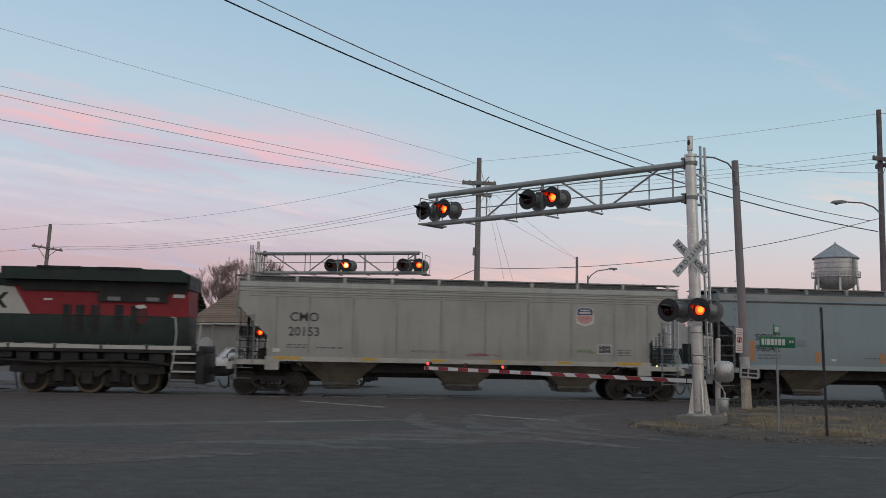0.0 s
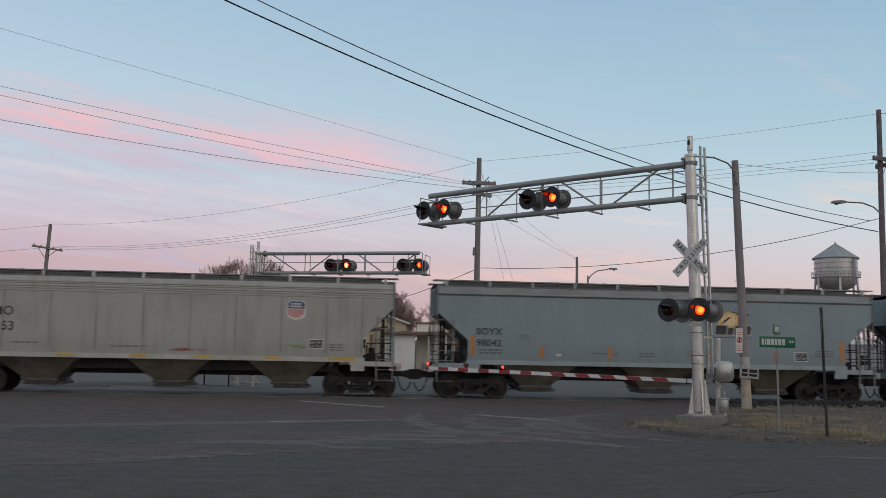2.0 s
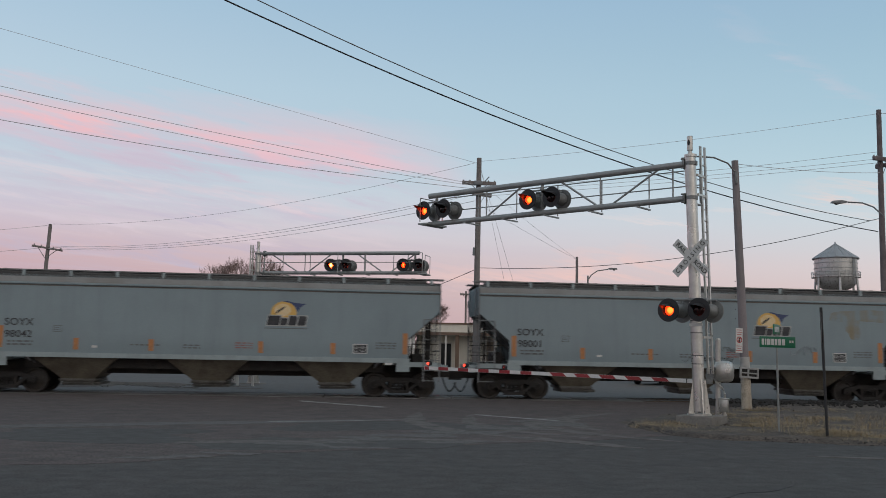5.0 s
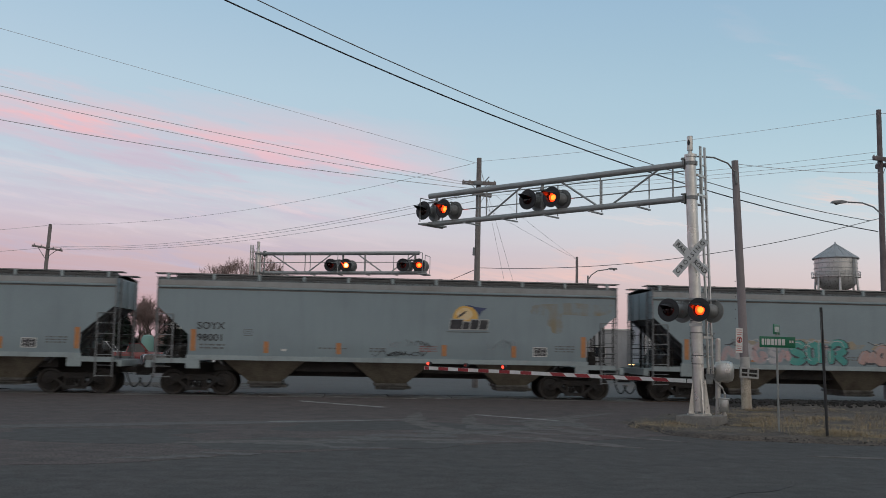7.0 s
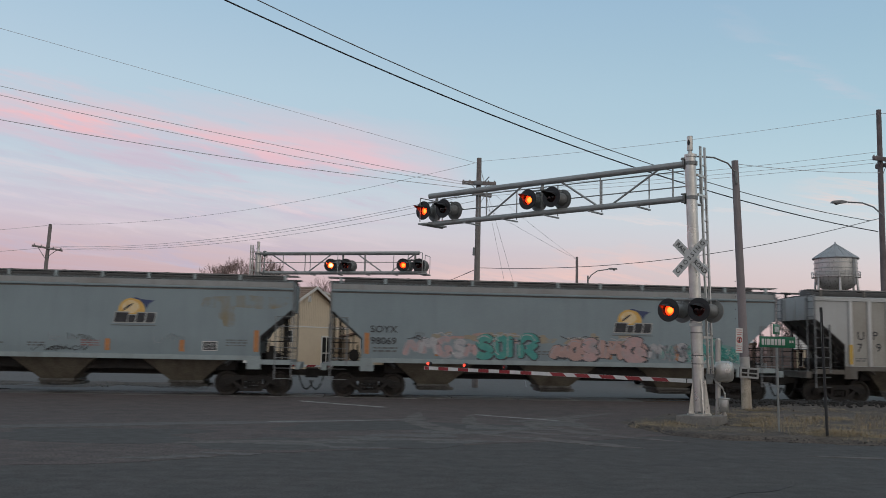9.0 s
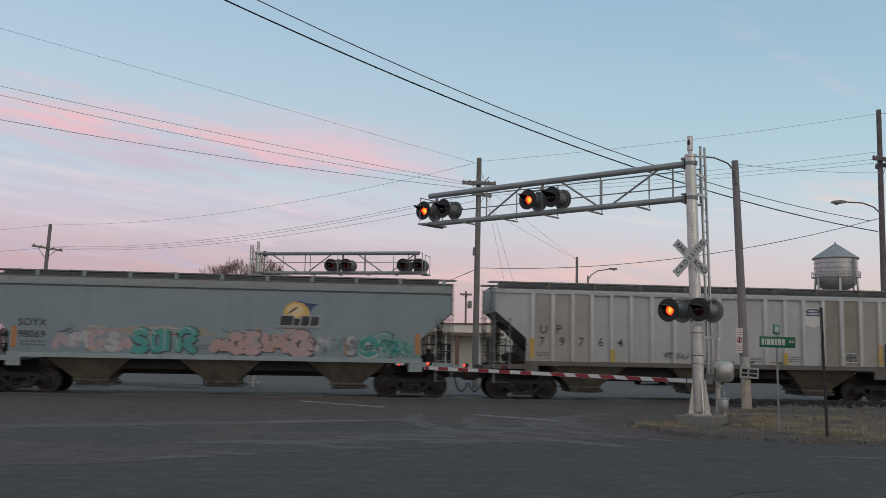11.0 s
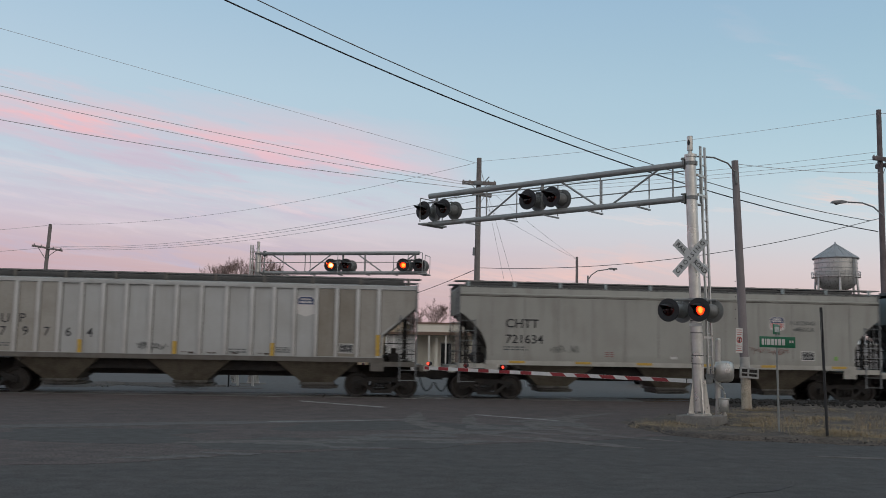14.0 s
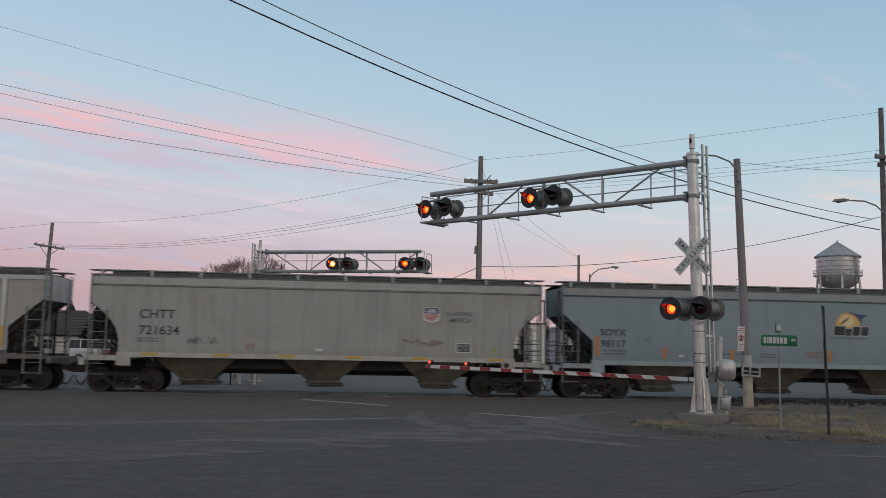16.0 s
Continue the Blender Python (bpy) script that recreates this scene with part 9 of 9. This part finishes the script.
# dark crumbs added as the shadow line where the verge breaks down to the road
b = Shape()
for k in range(14000):
    x, y = rnd.uniform(4.2, 18.0), rnd.uniform(18.8, 24.5)
    z = verge_height(x, y)
    if not -0.02 < z < 0.075:
        continue
    s = rnd.uniform(0.007, 0.020)
    b.box(-s, s, -s * 0.75, s * 0.75, -s * 0.4, s * 0.4, 0.0, pose(x, y, max(z, 0.0), rnd.uniform(0, 40), rnd.uniform(0, 40), rnd.uniform(0, 90)))
tagged(part("crumbled_edge", b, mat("edge_shade_soil", (0.045, 0.040, 0.037), 0.95, 0.0, grain=0.4, grain_size=0.03, stain=0.6, stain_size=0.3, tint=(0.08, 0.07, 0.062)), smooth=0), "dark crumbs standing for the shadow along the verge's edge", "soil", kind="stuff")
# the dark ballast shoulder between the verge and the rails
sh = Shape()
rows = [(-1.35, 0.02), (-1.9, 0.05), (-2.5, 0.17), (-3.1, 0.20), (-3.7, 0.17), (-4.3, 0.08), (-4.7, -0.06)]
v = []
for i in range(150):
    for y, z in rows:
        x = 12.9 + i * 0.21
        q = track_pose(x) @ Vector((0, y + 0.16 * noise.noise(Vector((x * 0.9, y, 3))), 0))
        v.append((q.x, q.y, z + 0.05 * noise.noise(Vector((q.x * 2.6, q.y * 2.6, 8))) - (0.25 if i == 0 else 0)))
w = len(rows)
sh.add(v, [(i * w + j, i * w + j + 1, (i + 1) * w + j + 1, (i + 1) * w + j) for i in range(149) for j in range(w - 1)])
tagged(part("ballast", sh, BALLAST), "dark ballast shoulder beside the track", "ballast", kind="stuff")
# dark ballast stones spilt along the foot of the track
b = Shape()
for k in range(4200):
    along, out = rnd.uniform(13.2, 32.0), -1.75 - abs(rnd.gauss(0, 1.6))
    q = track_pose(along) @ Vector((0, out, 0))
    z = max(verge_height(q.x, q.y), 0.0) if out < -4.3 else 0.15 if out < -2.3 else 0.06
    s = rnd.uniform(0.02, 0.06)
    b.box(-s, s, -s * 0.75, s * 0.75, -s * 0.6, s * 0.6, 0.0, pose(q.x, q.y, z, rnd.uniform(0, 90), rnd.uniform(0, 90), rnd.uniform(0, 90)))
tagged(part("spilt_ballast", b, BALLAST, smooth=0), "dark ballast stones spilt beside the track", "ballast", kind="stuff")
# scattered stones and litter of twigs
b = Shape()
for k in range(260):
    x, y = rnd.uniform(6.0, 22.0), rnd.uniform(21, 35)
    z = verge_height(x, y)
    if z < 0.05:
        continue
    s = rnd.uniform(0.008, 0.025)
    turn = pose(x, y, z, rnd.uniform(0, 90), rnd.uniform(0, 90), rnd.uniform(0, 90))
    b.box(-s, s, -s * 0.7, s * 0.7, -s * 0.6, s * 0.6, 0.0, turn)
tagged(part("loose_stones", b, BALLAST, smooth=0), "loose stones lying on the dirt verge", "stones", kind="stuff")

# posts and rubble beyond the tracks
for x, y, h, r, material, label in ((-10.8, 43.03, 1.2, 0.035, STEEL_DARK, "thin dark metal post"), (-9.4, 41.77, 1.2, 0.035, STEEL_DARK, "thin dark metal post"),
                                    (-9.16, 42.52, 1.0, 0.05, TRIM, "short white guard post"), (-8.53, 42.82, 1.0, 0.06, TRIM, "short white guard post")):
    b = Shape()
    b.rod((0, 0, -0.1), (0, 0, h), r, n=10)
    b.lathe([(r, h), (r * 0.6, h + 0.02), (0.0, h + 0.03)], 10)
    tagged(part("guard_post", b, material, m=pose(x, y, 0)), label + " beside the far street", "post", group="guard posts")
uneven("far_verge", DIRT, -24.0, -7.5, 38.6, 43.8, 0.4, lambda x, y: 0.02 + 0.10 * max(-0.4, min(1, 4 * noise.noise(Vector((x * 0.35, y * 0.6, 7))))) * min(1, (y - 38.6) / 0.8, (43.8 - y) / 0.8, (x + 24) / 2, (-7.5 - x) / 2) - 0.02, "low mound of dirt beside the far street", "verge")
b = Shape()
for k in range(2200):
    x, y = rnd.uniform(-22.0, -8.5), rnd.uniform(39.5, 43.5)
    s = rnd.uniform(0.012, 0.035)
    if noise.noise(Vector((x * 0.5, y * 0.7, 5))) < -0.05:
        continue
    b.box(-s, s, -s * 0.75, s * 0.75, -s * 0.5, s * 0.6, 0.0, pose(x, y, 0.01, rnd.uniform(0, 40), rnd.uniform(0, 40), rnd.uniform(0, 90)))
tagged(part("rubble", b, mat("pale_rubble", (0.15, 0.135, 0.12), 0.95, 0.0, grain=0.3, stain=0.5, stain_size=0.4), smooth=0), "stones and rubble beside the far street", "rubble", kind="stuff")

# ---------- what moves ----------
def travel(t):
    """How far the train has rolled, in metres."""
    q = t / 10
    return 53.59218 * q + 4.57061 * q ** 2 + 0.32786 * q ** 3 - 0.13054 * q ** 4


def motions():
    times = [k * 0.5 for k in range(33)]
    fine = [k / 15 for k in range(241)]
    for car, s in ALL_CARS:
        walk(car, [(t, track_pose(s - travel(t))) for t in times])
        for tr in car.children:
            for w in tr.children:
                if "spin" in w:
                    x, y, z = w.location
                    r = WHEEL_R / w["spin"]
                    walk(w, [(t, pose(x, y, z) @ Matrix.Rotation(-travel(t) / r, 4, "Y")) for t in fine])
    # the black car pulls away behind the train
    way = Vector((math.cos(radians(5.4)), math.sin(radians(5.4)), 0))
    rolled = lambda t: 2.75 * t + 0.545 * t * t if t < 4 else 19.72 + 7.11 * (t - 4)
    walk(MOVING_CAR, [(t, Matrix.Translation(Vector((-5.4, 44.8, 0)) + way * rolled(t)) @ Matrix.Rotation(radians(5.4), 4, "Z")) for t in [k * 0.5 for k in range(33)]])
    for w in MOVING_CAR.children:
        if w.name.startswith("wheel"):
            x, y, z = w.location
            walk(w, [(t, pose(x, y, z) @ Matrix.Rotation(rolled(t) / z, 4, "Y")) for t in [k / 30 for k in range(481)]])
    # lamps: a reflector swings away from its lens and back
    step = 1 / 30
    for item in BLINKERS:
        ob, at_, phase, delay = item[:4]
        turn = item[4] if len(item) > 4 else 0
        on, lasts = (0.145, 0.495) if phase == "L" else (0.735, 0.545)
        if phase != "L" and (len(item) > 4 or phase == "early R"):
            on, lasts = 0.695, 0.585
        if delay:                                # the far signal runs on its own relay
            on, lasts = (0.18, 0.557) if phase == "L" else (0.815, 0.465)
        events = []
        for k in range(-1, 15):
            events.append((on + 1.2113 * k, True))
            events.append((on + 1.2113 * k + lasts, False))
        events.sort()
        lit = [e for e in events if e[0] <= 0.0][-1][1]
        p = lambda a: pose(*at_, 0, 0, turn + a)
        rows = [(0.0, p(0 if lit else 150))]
        for t, up in events:
            if 3 * step < t < 16.0 - step:
                rows += [(t - 2 * step, p(150 if up else 0)), (t - step, p(75)), (t, p(0 if up else 150))]
            elif 0 < t <= 3 * step:
                rows += [(step, p(75)), (2 * step, p(0 if up else 150))]
        rows.append((16.0, rows[-1][1]))
        walk(ob, rows)


motions()
